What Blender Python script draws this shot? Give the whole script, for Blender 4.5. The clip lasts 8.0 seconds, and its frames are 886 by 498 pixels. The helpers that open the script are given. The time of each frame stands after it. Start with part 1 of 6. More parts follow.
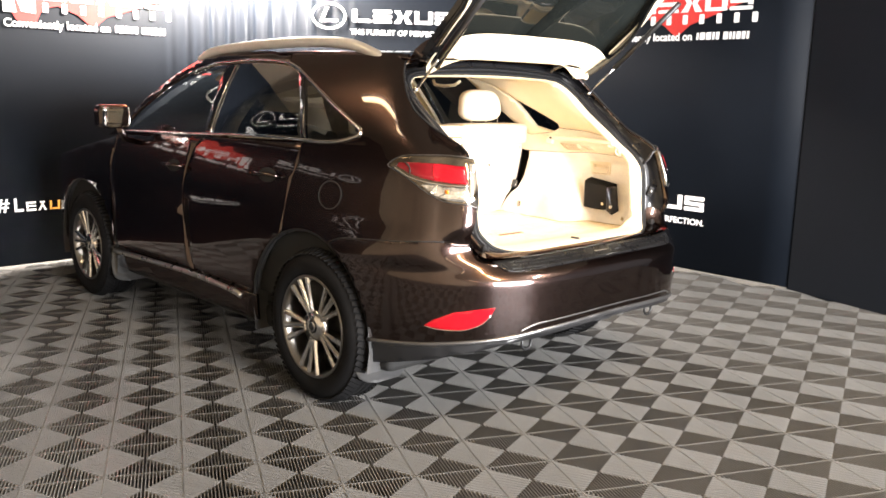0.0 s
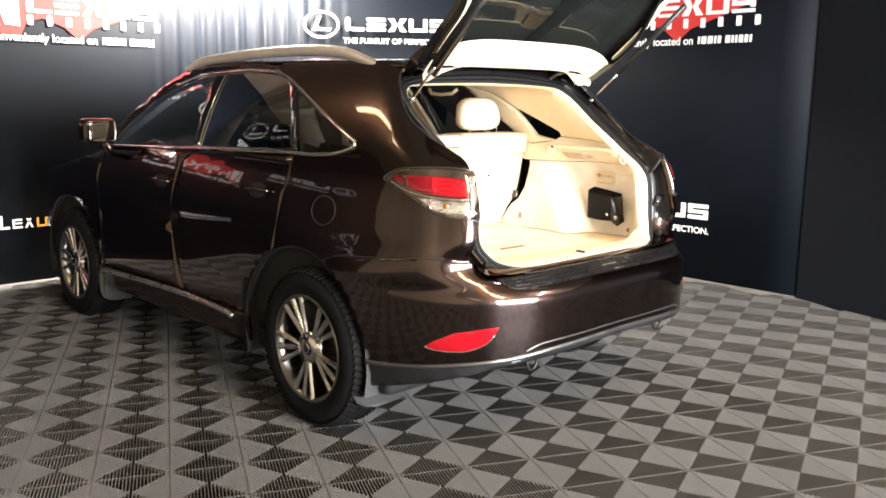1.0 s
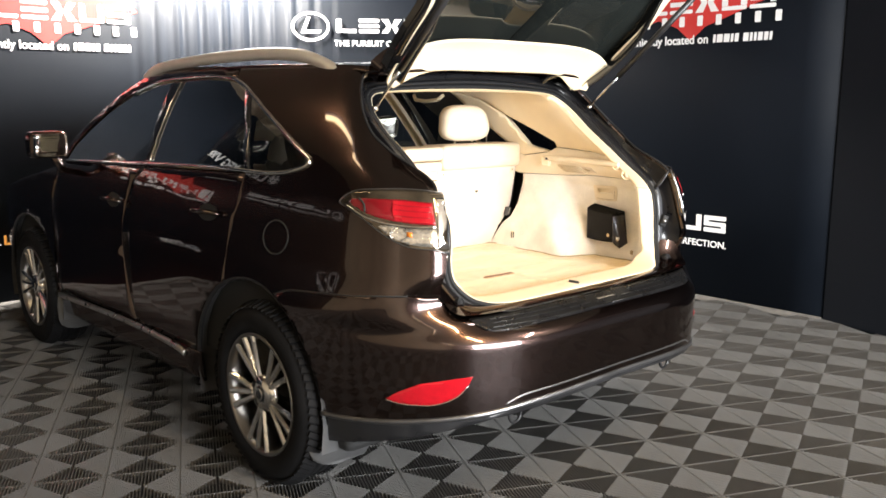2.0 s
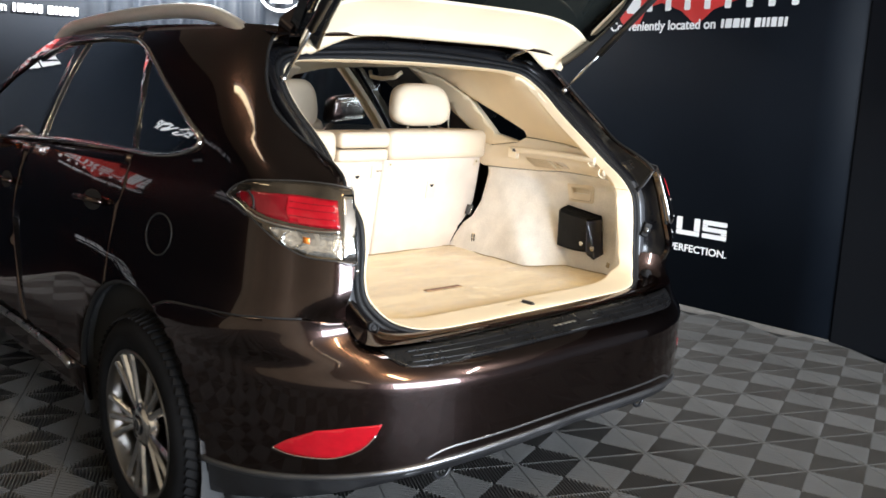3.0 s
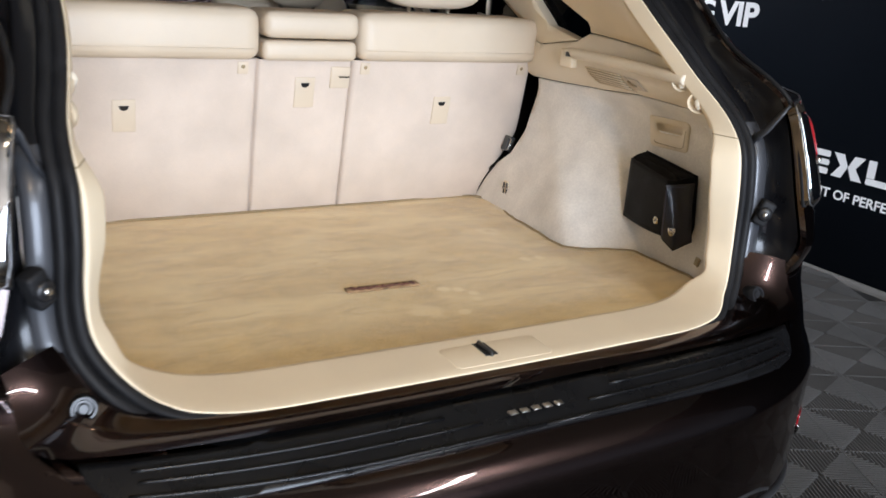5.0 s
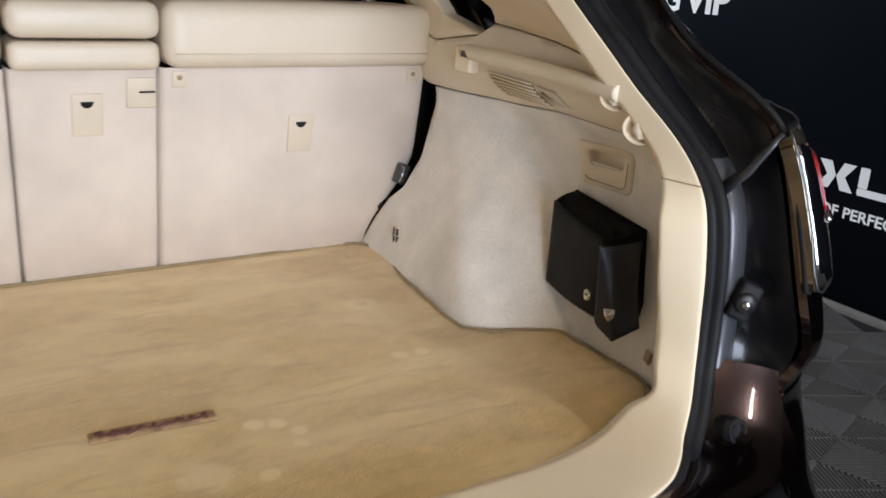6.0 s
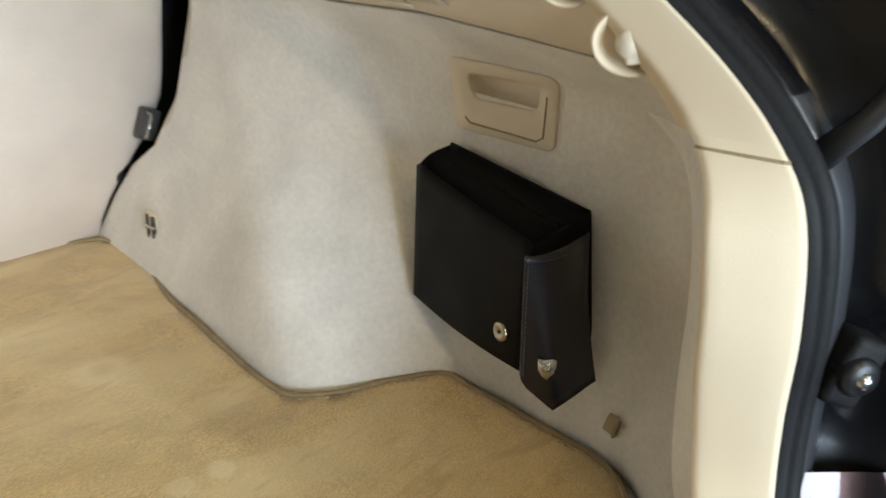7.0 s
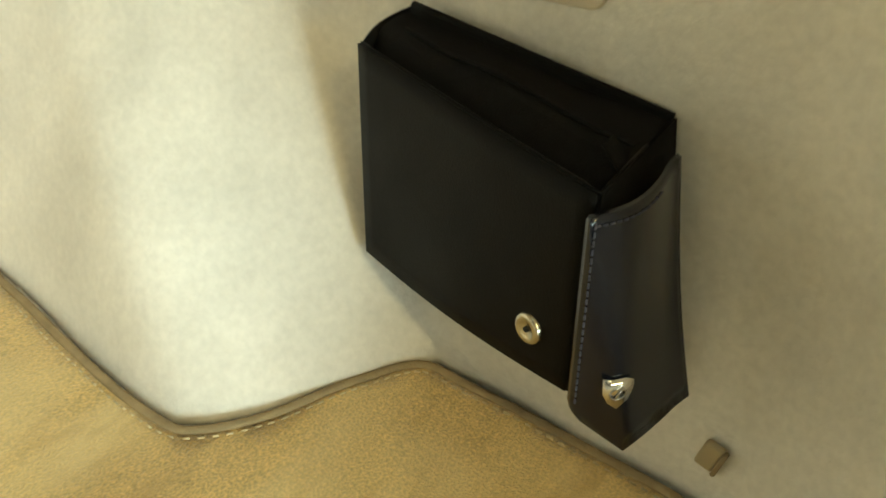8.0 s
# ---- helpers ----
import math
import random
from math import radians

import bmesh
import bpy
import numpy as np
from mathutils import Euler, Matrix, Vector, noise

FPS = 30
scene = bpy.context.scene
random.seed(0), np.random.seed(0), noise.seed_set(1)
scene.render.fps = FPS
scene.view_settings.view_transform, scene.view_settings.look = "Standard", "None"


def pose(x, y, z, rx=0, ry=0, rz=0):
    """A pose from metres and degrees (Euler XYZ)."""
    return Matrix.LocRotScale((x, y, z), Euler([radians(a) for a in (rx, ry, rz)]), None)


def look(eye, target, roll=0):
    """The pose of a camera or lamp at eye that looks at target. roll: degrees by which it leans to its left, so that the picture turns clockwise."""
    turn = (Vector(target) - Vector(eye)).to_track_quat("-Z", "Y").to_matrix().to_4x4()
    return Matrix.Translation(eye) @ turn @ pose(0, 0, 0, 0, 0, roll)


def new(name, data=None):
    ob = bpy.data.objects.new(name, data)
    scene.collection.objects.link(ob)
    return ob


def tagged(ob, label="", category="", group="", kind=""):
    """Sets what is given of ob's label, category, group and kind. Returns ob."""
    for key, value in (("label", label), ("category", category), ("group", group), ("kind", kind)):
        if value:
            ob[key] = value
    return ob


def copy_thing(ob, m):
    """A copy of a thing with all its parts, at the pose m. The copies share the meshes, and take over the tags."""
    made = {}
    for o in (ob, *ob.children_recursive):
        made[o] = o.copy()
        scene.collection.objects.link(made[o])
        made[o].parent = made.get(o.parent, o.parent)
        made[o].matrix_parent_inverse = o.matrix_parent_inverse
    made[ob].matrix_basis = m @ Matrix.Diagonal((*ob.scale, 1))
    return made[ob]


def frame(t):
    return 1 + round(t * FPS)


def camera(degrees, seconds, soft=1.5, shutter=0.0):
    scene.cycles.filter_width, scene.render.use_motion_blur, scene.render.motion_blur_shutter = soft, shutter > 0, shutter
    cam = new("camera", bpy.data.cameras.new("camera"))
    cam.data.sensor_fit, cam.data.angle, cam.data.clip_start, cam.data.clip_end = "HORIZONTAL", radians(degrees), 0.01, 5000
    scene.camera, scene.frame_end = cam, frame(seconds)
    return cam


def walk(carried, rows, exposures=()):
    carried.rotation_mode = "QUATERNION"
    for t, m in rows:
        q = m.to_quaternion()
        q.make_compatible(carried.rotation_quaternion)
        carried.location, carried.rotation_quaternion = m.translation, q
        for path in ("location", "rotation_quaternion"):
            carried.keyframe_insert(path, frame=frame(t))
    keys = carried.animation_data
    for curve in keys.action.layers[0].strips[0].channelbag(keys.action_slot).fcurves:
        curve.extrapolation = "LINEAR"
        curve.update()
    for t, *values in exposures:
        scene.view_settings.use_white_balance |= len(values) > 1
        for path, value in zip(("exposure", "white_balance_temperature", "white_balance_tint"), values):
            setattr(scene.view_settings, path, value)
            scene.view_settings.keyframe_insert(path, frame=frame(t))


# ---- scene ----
cam = camera(54.76, 8.0, soft=1.6, shutter=0.3)
# seconds, eye, target two metres ahead, roll
PATH = [
    (0, (-3.172, -2.426, 1.453), (-1.810, -1.009, 1.084), 1.39),
    (0.5, (-3.169, -2.362, 1.457), (-1.788, -0.967, 1.075), 0.58),
    (1, (-3.055, -2.288, 1.454), (-1.686, -0.873, 1.104), 0.61),
    (1.2, (-2.962, -2.256, 1.479), (-1.614, -0.818, 1.140), 0.73),
    (2.3, (-2.417, -1.965, 1.472), (-1.079, -0.520, 1.126), -0.10),
    (2.5, (-2.306, -1.906, 1.467), (-0.950, -0.478, 1.114), 0.35),
    (3, (-1.965, -1.772, 1.436), (-0.645, -0.317, 1.066), 2.19),
    (3.5, (-1.650, -1.618, 1.403), (-0.392, -0.117, 0.993), 2.41),
    (4, (-1.344, -1.443, 1.395), (-0.161, 0.104, 0.939), 2.51),
    (4.2, (-1.207, -1.396, 1.373), (-0.090, 0.192, 0.894), 2.54),
    (5.3, (-0.580, -0.964, 1.364), (0.364, 0.681, 0.730), 4.30),
    (5.5, (-0.488, -0.876, 1.346), (0.492, 0.754, 0.728), 4.03),
    (6, (-0.206, -0.647, 1.336), (0.790, 0.972, 0.714), 3.17),
    (6.5, (-0.037, -0.357, 1.300), (1.037, 1.182, 0.609), 2.70),
    (7, (0.120, -0.111, 1.250), (1.450, 1.131, 0.422), 2.24),
    (7.5, (0.261, 0.043, 1.204), (1.575, 1.171, 0.205), 2.48),
    (8, (0.339, 0.141, 1.153), (1.674, 1.120, 0.032), 1.40),
]
# seconds, stops, kelvin, tint
EXPOSURES = [
    (0.0, -0.80, 7050, 12), (1.2, -1.20, 6950, 11), (2.4, -1.66, 6700, 9), (3.5, -2.20, 5580, 7), (4.0, -2.42, 5500, 7),
    (5.4, -2.91, 5880, 11), (6.5, -3.07, 5770, 7), (7.0, -2.84, 5650, 1), (7.5, -2.94, 5950, -9), (8.0, -2.28, 6400, -18),
]
walk(cam, [(t, look(eye, target, roll)) for t, eye, target, roll in PATH], EXPOSURES)

# ---- light ----
world = bpy.data.worlds.new("sky")
scene.world = world
world.use_nodes = True
_sky = world.node_tree.nodes.new("ShaderNodeTexSky")
_sky.sky_type, _sky.sun_disc = "NISHITA", False
_sky.sun_elevation, _sky.sun_rotation = radians(40), radians(170)
world.node_tree.links.new(_sky.outputs[0], world.node_tree.nodes["Background"].inputs[0])
world.node_tree.nodes["Background"].inputs[1].default_value = 0.12


def area_lamp(name, m, sx, sy, watts, colour):
    data = bpy.data.lights.new(name, "AREA")
    data.shape, data.size, data.size_y, data.energy, data.color = "RECTANGLE", sx, sy, watts, colour
    ob = new(name, data)
    ob.matrix_world = m
    return ob


# daylight in the open loading door behind the car
DOOR_X0, DOOR_X1, DOOR_H, DOOR_Y = -2.7, 1.5, 3.15, -6.6
area_lamp("door_daylight", look(((DOOR_X0 + DOOR_X1) / 2, DOOR_Y + 0.05, DOOR_H / 2), ((DOOR_X0 + DOOR_X1) / 2, 0, DOOR_H / 2)),
          DOOR_X1 - DOOR_X0, DOOR_H, 5000, (0.88, 0.93, 1.0))
# warm ceiling strips, and the wash over the drape in the corner
CEILING_Z = 3.3
STRIPS = [(-4.0, -4.4, 20, (1.0, 0.68, 0.33)), (-0.9, -2.6, 330, (1.0, 0.68, 0.33)), (-2.1, 2.4, 15, (1.0, 0.68, 0.33)), (1.3, -2.5, 280, (1.0, 0.95, 0.88))]
for sx_, sy_, watts_, tone_ in STRIPS:
    area_lamp("strip_light", look((sx_, sy_, CEILING_Z - 0.09), (sx_, sy_, 0)), 0.12, 1.6, watts_, tone_)
area_lamp("drape_wash", look((0.85, 4.12, CEILING_Z - 0.12), (0.8, 4.6, 2.0)), 0.7, 0.2, 2600, (1.0, 0.96, 0.92))


# ---- materials ----
def mat(name, colour, rough=0.5, metal=0.0, vary=0.12, scale=6.0, bump=0.0, bump_scale=200.0, coat=0.0, rough_vary=0.0, sheen=0.0,
        fine=0.0, per_object=0.0, transmission=0.0, ior=1.5, coat_rough=0.03, spec=0.5):
    """A principled material with blotches at one scale, grain at another, and relief."""
    m = bpy.data.materials.new(name)
    m.use_nodes = True
    nt = m.node_tree
    b = nt.nodes["Principled BSDF"]
    b.inputs["Roughness"].default_value, b.inputs["Metallic"].default_value = rough, metal
    b.inputs["Coat Weight"].default_value, b.inputs["Coat Roughness"].default_value = coat, coat_rough
    b.inputs["Sheen Weight"].default_value = sheen
    b.inputs["Transmission Weight"].default_value, b.inputs["IOR"].default_value = transmission, ior
    b.inputs["Specular IOR Level"].default_value = spec
    b.inputs["Base Color"].default_value = (*colour, 1)
    tc = nt.nodes.new("ShaderNodeTexCoord")
    if vary or fine or per_object:
        n1 = nt.nodes.new("ShaderNodeTexNoise")
        n1.inputs["Scale"].default_value, n1.inputs["Detail"].default_value = scale, 5.0
        nt.links.new(tc.outputs["Object"], n1.inputs["Vector"])
        mr = nt.nodes.new("ShaderNodeMapRange")
        mr.inputs["From Min"].default_value, mr.inputs["From Max"].default_value = 0.3, 0.7
        mr.inputs["To Min"].default_value, mr.inputs["To Max"].default_value = 1 - vary, 1 + vary
        nt.links.new(n1.outputs["Fac"], mr.inputs["Value"])
        value = mr.outputs["Result"]
        if fine:
            n2 = nt.nodes.new("ShaderNodeTexNoise")
            n2.inputs["Scale"].default_value, n2.inputs["Detail"].default_value = bump_scale, 3.0
            nt.links.new(tc.outputs["Object"], n2.inputs["Vector"])
            m2 = nt.nodes.new("ShaderNodeMapRange")
            m2.inputs["From Min"].default_value, m2.inputs["From Max"].default_value = 0.3, 0.7
            m2.inputs["To Min"].default_value, m2.inputs["To Max"].default_value = 1 - fine, 1 + fine
            nt.links.new(n2.outputs["Fac"], m2.inputs["Value"])
            mu = nt.nodes.new("ShaderNodeMath")
            mu.operation = "MULTIPLY"
            nt.links.new(value, mu.inputs[0]), nt.links.new(m2.outputs["Result"], mu.inputs[1])
            value = mu.outputs[0]
        if per_object:
            oi = nt.nodes.new("ShaderNodeObjectInfo")
            m3 = nt.nodes.new("ShaderNodeMapRange")
            m3.inputs["To Min"].default_value, m3.inputs["To Max"].default_value = 1 - per_object, 1 + per_object
            nt.links.new(oi.outputs["Random"], m3.inputs["Value"])
            mu = nt.nodes.new("ShaderNodeMath")
            mu.operation = "MULTIPLY"
            nt.links.new(value, mu.inputs[0]), nt.links.new(m3.outputs["Result"], mu.inputs[1])
            value = mu.outputs[0]
        vm = nt.nodes.new("ShaderNodeVectorMath")
        vm.operation = "SCALE"
        vm.inputs[0].default_value = colour
        nt.links.new(value, vm.inputs["Scale"])
        nt.links.new(vm.outputs[0], b.inputs["Base Color"])
        if rough_vary:
            m4 = nt.nodes.new("ShaderNodeMapRange")
            m4.inputs["From Min"].default_value, m4.inputs["From Max"].default_value = 0.3, 0.7
            m4.inputs["To Min"].default_value, m4.inputs["To Max"].default_value = max(0.02, rough - rough_vary), min(1, rough + rough_vary)
            nt.links.new(n1.outputs["Fac"], m4.inputs["Value"])
            nt.links.new(m4.outputs["Result"], b.inputs["Roughness"])
    if bump:
        n3 = nt.nodes.new("ShaderNodeTexNoise")
        n3.inputs["Scale"].default_value, n3.inputs["Detail"].default_value = bump_scale, 4.0
        nt.links.new(tc.outputs["Object"], n3.inputs["Vector"])
        bp = nt.nodes.new("ShaderNodeBump")
        bp.inputs["Strength"].default_value, bp.inputs["Distance"].default_value = bump, 0.004
        nt.links.new(n3.outputs["Fac"], bp.inputs["Height"])
        nt.links.new(bp.outputs["Normal"], b.inputs["Normal"])
    return m


PAINT = mat("brown_metallic_paint", (0.056, 0.036, 0.033), 0.24, 1.0, vary=0.04, scale=3.0, fine=0.0, coat=1.0, coat_rough=0.02)
PAINT.node_tree.nodes["Principled BSDF"].inputs["Specular Tint"].default_value = (0.45, 0.36, 0.34, 1)
CHROME = mat("chrome", (0.78, 0.77, 0.75), 0.10, 1.0, vary=0.04, scale=20, rough_vary=0.04)
SATIN = mat("satin_silver", (0.62, 0.60, 0.57), 0.30, 1.0, vary=0.06, scale=15, rough_vary=0.06)
RAIL = mat("silver_rail_paint", (0.60, 0.56, 0.50), 0.38, 0.35, vary=0.06, scale=15, rough_vary=0.06)
ALLOY = mat("polished_alloy", (0.80, 0.78, 0.75), 0.18, 1.0, vary=0.08, scale=12, rough_vary=0.07)
ALLOY_GREY = mat("grey_alloy", (0.26, 0.25, 0.24), 0.30, 1.0, vary=0.08, scale=12)
GREY_SATIN = mat("satin_grey_strip", (0.15, 0.15, 0.155), 0.35, 0.9, vary=0.08, scale=15, rough_vary=0.06)
ALLOY_DARK = mat("dark_alloy_pocket", (0.06, 0.06, 0.06), 0.4, 0.6, vary=0.1)
GLASS = mat("tinted_glass", (0.012, 0.014, 0.013), 0.03, 0.0, vary=0.05, scale=3, coat=0.0)
GLASS_LIGHT = bpy.data.materials.new("light_tint_glass")
RUBBER = mat("black_rubber", (0.009, 0.009, 0.0098), 0.62, 0, vary=0.2, scale=25, bump=0.15, bump_scale=300, rough_vary=0.1, spec=0.28)
TYRE = mat("tyre_rubber", (0.0065, 0.0065, 0.007), 0.75, 0, vary=0.25, scale=12, bump=0.2, bump_scale=180, spec=0.12)
GUARD = mat("glossy_black_guard", (0.006, 0.006, 0.0065), 0.30, 0, vary=0.15, scale=18, bump=0.05, bump_scale=400, rough_vary=0.06, spec=0.35)
GREY_PLASTIC = mat("grey_flap_plastic", (0.055, 0.055, 0.056), 0.38, 0, vary=0.15, scale=12, bump=0.08, bump_scale=300, rough_vary=0.08)
# body paint in the jamb, blackened so that its shade sits in the colour
JAMB = mat("shaded_jamb_paint", (0.0055, 0.0055, 0.0065), 0.30, 0.0, vary=0.1, scale=10, coat=0.15, coat_rough=0.1, rough_vary=0.05, spec=0.35)
FLANGE = mat("satin_dark_flange", (0.052, 0.054, 0.060), 0.38, 0.2, vary=0.12, scale=12, coat=0.3)
BLACK = mat("black_plastic", (0.012, 0.012, 0.013), 0.38, 0, vary=0.15, scale=18, bump=0.08, bump_scale=400, rough_vary=0.08)
GLOSS_BLACK = mat("gloss_black", (0.008, 0.008, 0.009), 0.10, 0, vary=0.1, coat=0.6)
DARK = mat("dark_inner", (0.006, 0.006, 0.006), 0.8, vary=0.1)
RED = mat("red_lens", (0.31, 0.004, 0.010), 0.10, 0, vary=0.10, scale=40, coat=0.8)
RED_DEEP = mat("deep_red_lens", (0.16, 0.004, 0.008), 0.10, 0, vary=0.10, scale=40, coat=0.8)
CLEAR = mat("silver_reflector_lens", (0.64, 0.60, 0.53), 0.12, 0.82, vary=0.45, scale=45, bump=0.8, bump_scale=70, coat=1.0)
LENS_EDGE = mat("clear_lens_edge", (0.78, 0.77, 0.77), 0.05, 1.0, vary=0.08, scale=30, coat=1.0)
# smoked lens; the gold tone puts a warm ceiling reflection into the colour
SMOKE = mat("smoked_lens_gold_sheen", (0.15, 0.120, 0.085), 0.10, 0.85, vary=0.45, scale=14, coat=1.0)
AMBER = mat("amber_lens", (0.55, 0.16, 0.02), 0.15, vary=0.1, coat=0.5)
CREAM = mat("cream_plastic", (0.78, 0.66, 0.475), 0.60, 0, vary=0.05, scale=5, bump=0.06, bump_scale=600, rough_vary=0.06, spec=0.3)
# same plastic as cream_plastic, paler: brighter light put into the colour
CREAM_LIT = mat("lit_cream_plastic", (0.80, 0.71, 0.56), 0.55, 0, vary=0.05, scale=5, bump=0.06, bump_scale=600, rough_vary=0.06, spec=0.3)
CREAM_LEATHER = mat("cream_leather", (0.62, 0.52, 0.39), 0.42, 0, vary=0.06, scale=5, bump=0.12, bump_scale=250, rough_vary=0.08)
CREAM_FELT = mat("cream_felt_lining", (0.79, 0.755, 0.695), 0.92, 0, vary=0.11, scale=11, bump=0.28, bump_scale=170, fine=0.05, sheen=0.3)
SEAT_CLOTH = mat("cream_seat_back_carpet", (0.61, 0.515, 0.425), 0.92, 0, vary=0.10, scale=7, bump=0.15, bump_scale=420, fine=0.03, sheen=0.3)


def carpet_material():
    """Velvet carpet: golden tan, brushed paler in soft patches, with faint stains."""
    m = mat("tan_carpet", (0.64, 0.455, 0.175), 0.95, 0, vary=0.10, scale=24, bump=0.50, bump_scale=520, fine=0.34, sheen=0.5)
    nt = m.node_tree
    b = nt.nodes["Principled BSDF"]
    old = b.inputs["Base Color"].links[0].from_socket
    tc = nt.nodes.new("ShaderNodeTexCoord")
    n = nt.nodes.new("ShaderNodeTexNoise")
    n.inputs["Scale"].default_value, n.inputs["Detail"].default_value, n.inputs["Distortion"].default_value = 4.5, 8.0, 0.7
    # brushed one way: the patches are drawn out along a slant
    mp = nt.nodes.new("ShaderNodeMapping")
    mp.inputs["Rotation"].default_value, mp.inputs["Scale"].default_value = (0, 0, radians(-38)), (0.75, 2.1, 1.0)
    nt.links.new(tc.outputs["Object"], mp.inputs["Vector"])
    nt.links.new(mp.outputs["Vector"], n.inputs["Vector"])
    r = nt.nodes.new("ShaderNodeMapRange")
    r.inputs["From Min"].default_value, r.inputs["From Max"].default_value = 0.40, 0.66
    r.inputs["To Max"].default_value = 0.72
    nt.links.new(n.outputs["Fac"], r.inputs["Value"])
    mx = nt.nodes.new("ShaderNodeMix")
    mx.data_type = "RGBA"
    nt.links.new(r.outputs["Result"], mx.inputs["Factor"])
    nt.links.new(old, mx.inputs["A"])
    mx.inputs["B"].default_value = (0.82, 0.645, 0.32, 1)
    # darker strokes where the pile lies the other way
    mp2 = nt.nodes.new("ShaderNodeMapping")
    mp2.inputs["Rotation"].default_value, mp2.inputs["Scale"].default_value = (0, 0, radians(-24)), (1.0, 4.2, 1.0)
    nt.links.new(tc.outputs["Object"], mp2.inputs["Vector"])
    n2 = nt.nodes.new("ShaderNodeTexNoise")
    n2.inputs["Scale"].default_value, n2.inputs["Detail"].default_value, n2.inputs["Distortion"].default_value = 7.0, 4.0, 1.4
    nt.links.new(mp2.outputs["Vector"], n2.inputs["Vector"])
    r2 = nt.nodes.new("ShaderNodeMapRange")
    r2.inputs["From Min"].default_value, r2.inputs["From Max"].default_value, r2.inputs["To Max"].default_value = 0.54, 0.70, 0.55
    nt.links.new(n2.outputs["Fac"], r2.inputs["Value"])
    dk = nt.nodes.new("ShaderNodeMix")
    dk.data_type = "RGBA"
    nt.links.new(r2.outputs["Result"], dk.inputs["Factor"])
    nt.links.new(mx.outputs["Result"], dk.inputs["A"])
    dk.inputs["B"].default_value = (0.50, 0.33, 0.12, 1)
    last = dk.outputs["Result"]
    # pale pressed marks: fingertips beside the label, scuffs and a ring further in
    for x, y, size, hole, amount in ((0.120, 0.340, 0.014, 0.0, 0.8), (0.150, 0.332, 0.013, 0.0, 0.8), (0.170, 0.305, 0.013, 0.0, 0.7), (0.160, 0.270, 0.012, 0.0, 0.5),
                                     (0.100, 0.220, 0.014, 0.0, 0.6), (0.030, 0.250, 0.036, 0.0, 0.5), (0.440, 0.450, 0.013, 0.0, 0.6), (0.400, 0.452, 0.014, 0.0, 0.5), (0.440, 0.675, 0.036, 0.018, 0.5)):
        far = nt.nodes.new("ShaderNodeVectorMath")
        far.operation = "DISTANCE"
        far.inputs[1].default_value = (x, y, 0.004)
        nt.links.new(tc.outputs["Object"], far.inputs[0])
        wob = nt.nodes.new("ShaderNodeMath")
        wob.operation = "MULTIPLY_ADD"
        wob.inputs[1].default_value = size * 1.1
        nt.links.new(n2.outputs["Fac"], wob.inputs[0])
        nt.links.new(far.outputs["Value"], wob.inputs[2])
        spot = nt.nodes.new("ShaderNodeMapRange")
        spot.interpolation_type = "SMOOTHSTEP"
        spot.inputs["From Min"].default_value, spot.inputs["From Max"].default_value = size * 1.75, size * 1.15
        spot.inputs["To Max"].default_value = amount
        nt.links.new(wob.outputs["Value"], spot.inputs["Value"])
        level = spot.outputs["Result"]
        if hole:
            gap = nt.nodes.new("ShaderNodeMapRange")
            gap.interpolation_type = "SMOOTHSTEP"
            gap.inputs["From Min"].default_value, gap.inputs["From Max"].default_value = hole * 1.2, hole * 2.2
            nt.links.new(wob.outputs["Value"], gap.inputs["Value"])
            both_ = nt.nodes.new("ShaderNodeMath")
            both_.operation = "MULTIPLY"
            nt.links.new(level, both_.inputs[0])
            nt.links.new(gap.outputs["Result"], both_.inputs[1])
            level = both_.outputs["Value"]
        pale = nt.nodes.new("ShaderNodeMix")
        pale.data_type = "RGBA"
        nt.links.new(level, pale.inputs["Factor"])
        nt.links.new(last, pale.inputs["A"])
        pale.inputs["B"].default_value = (0.86, 0.70, 0.40, 1)
        last = pale.outputs["Result"]
    nt.links.new(last, b.inputs["Base Color"])
    return m


CARPET = carpet_material()
BINDING = mat("tan_edge_binding", (0.34, 0.26, 0.145), 0.9, 0, vary=0.15, scale=60, bump=0.4, bump_scale=400)
BAG = mat("black_bag_leather", (0.0026, 0.0026, 0.0028), 0.55, 0, vary=0.15, scale=20, bump=0.20, bump_scale=900, rough_vary=0.06, spec=0.12)
FLAP = mat("black_flap_leather", (0.0020, 0.0036, 0.012), 0.26, 0, vary=0.15, scale=20, bump=0.08, bump_scale=900, spec=0.45, coat=0.30, coat_rough=0.16)
MESH = mat("black_lining", (0.004, 0.004, 0.0045), 0.85, 0, vary=0.35, scale=90, bump=0.6, bump_scale=1100, spec=0.2)
THREAD = mat("navy_thread", (0.06, 0.06, 0.09), 0.7)
BRASS = mat("brass_snap", (0.52, 0.47, 0.36), 0.25, 1.0, vary=0.1, scale=200)
STEEL = mat("steel", (0.55, 0.55, 0.55), 0.25, 1.0, vary=0.1, scale=60)
FABRIC = mat("navy_backdrop_fabric", (0.0028, 0.0050, 0.0090), 0.65, 0, vary=0.14, scale=1.3, bump=0.12, bump_scale=500, rough_vary=0.06, spec=0.18)
FABRIC_DARK = mat("dark_backdrop_fabric", (0.0032, 0.0048, 0.0080), 0.6, 0, vary=0.14, scale=1.3, bump=0.12, bump_scale=500, spec=0.18)
PRINT = mat("white_print", (0.82, 0.82, 0.82), 0.6, 0, vary=0.03, scale=5)
PRINT_RED = mat("red_print", (0.55, 0.035, 0.03), 0.6, 0, vary=0.12, scale=4)
PRINT_ORANGE = mat("orange_print", (0.62, 0.28, 0.05), 0.6, 0, vary=0.05)
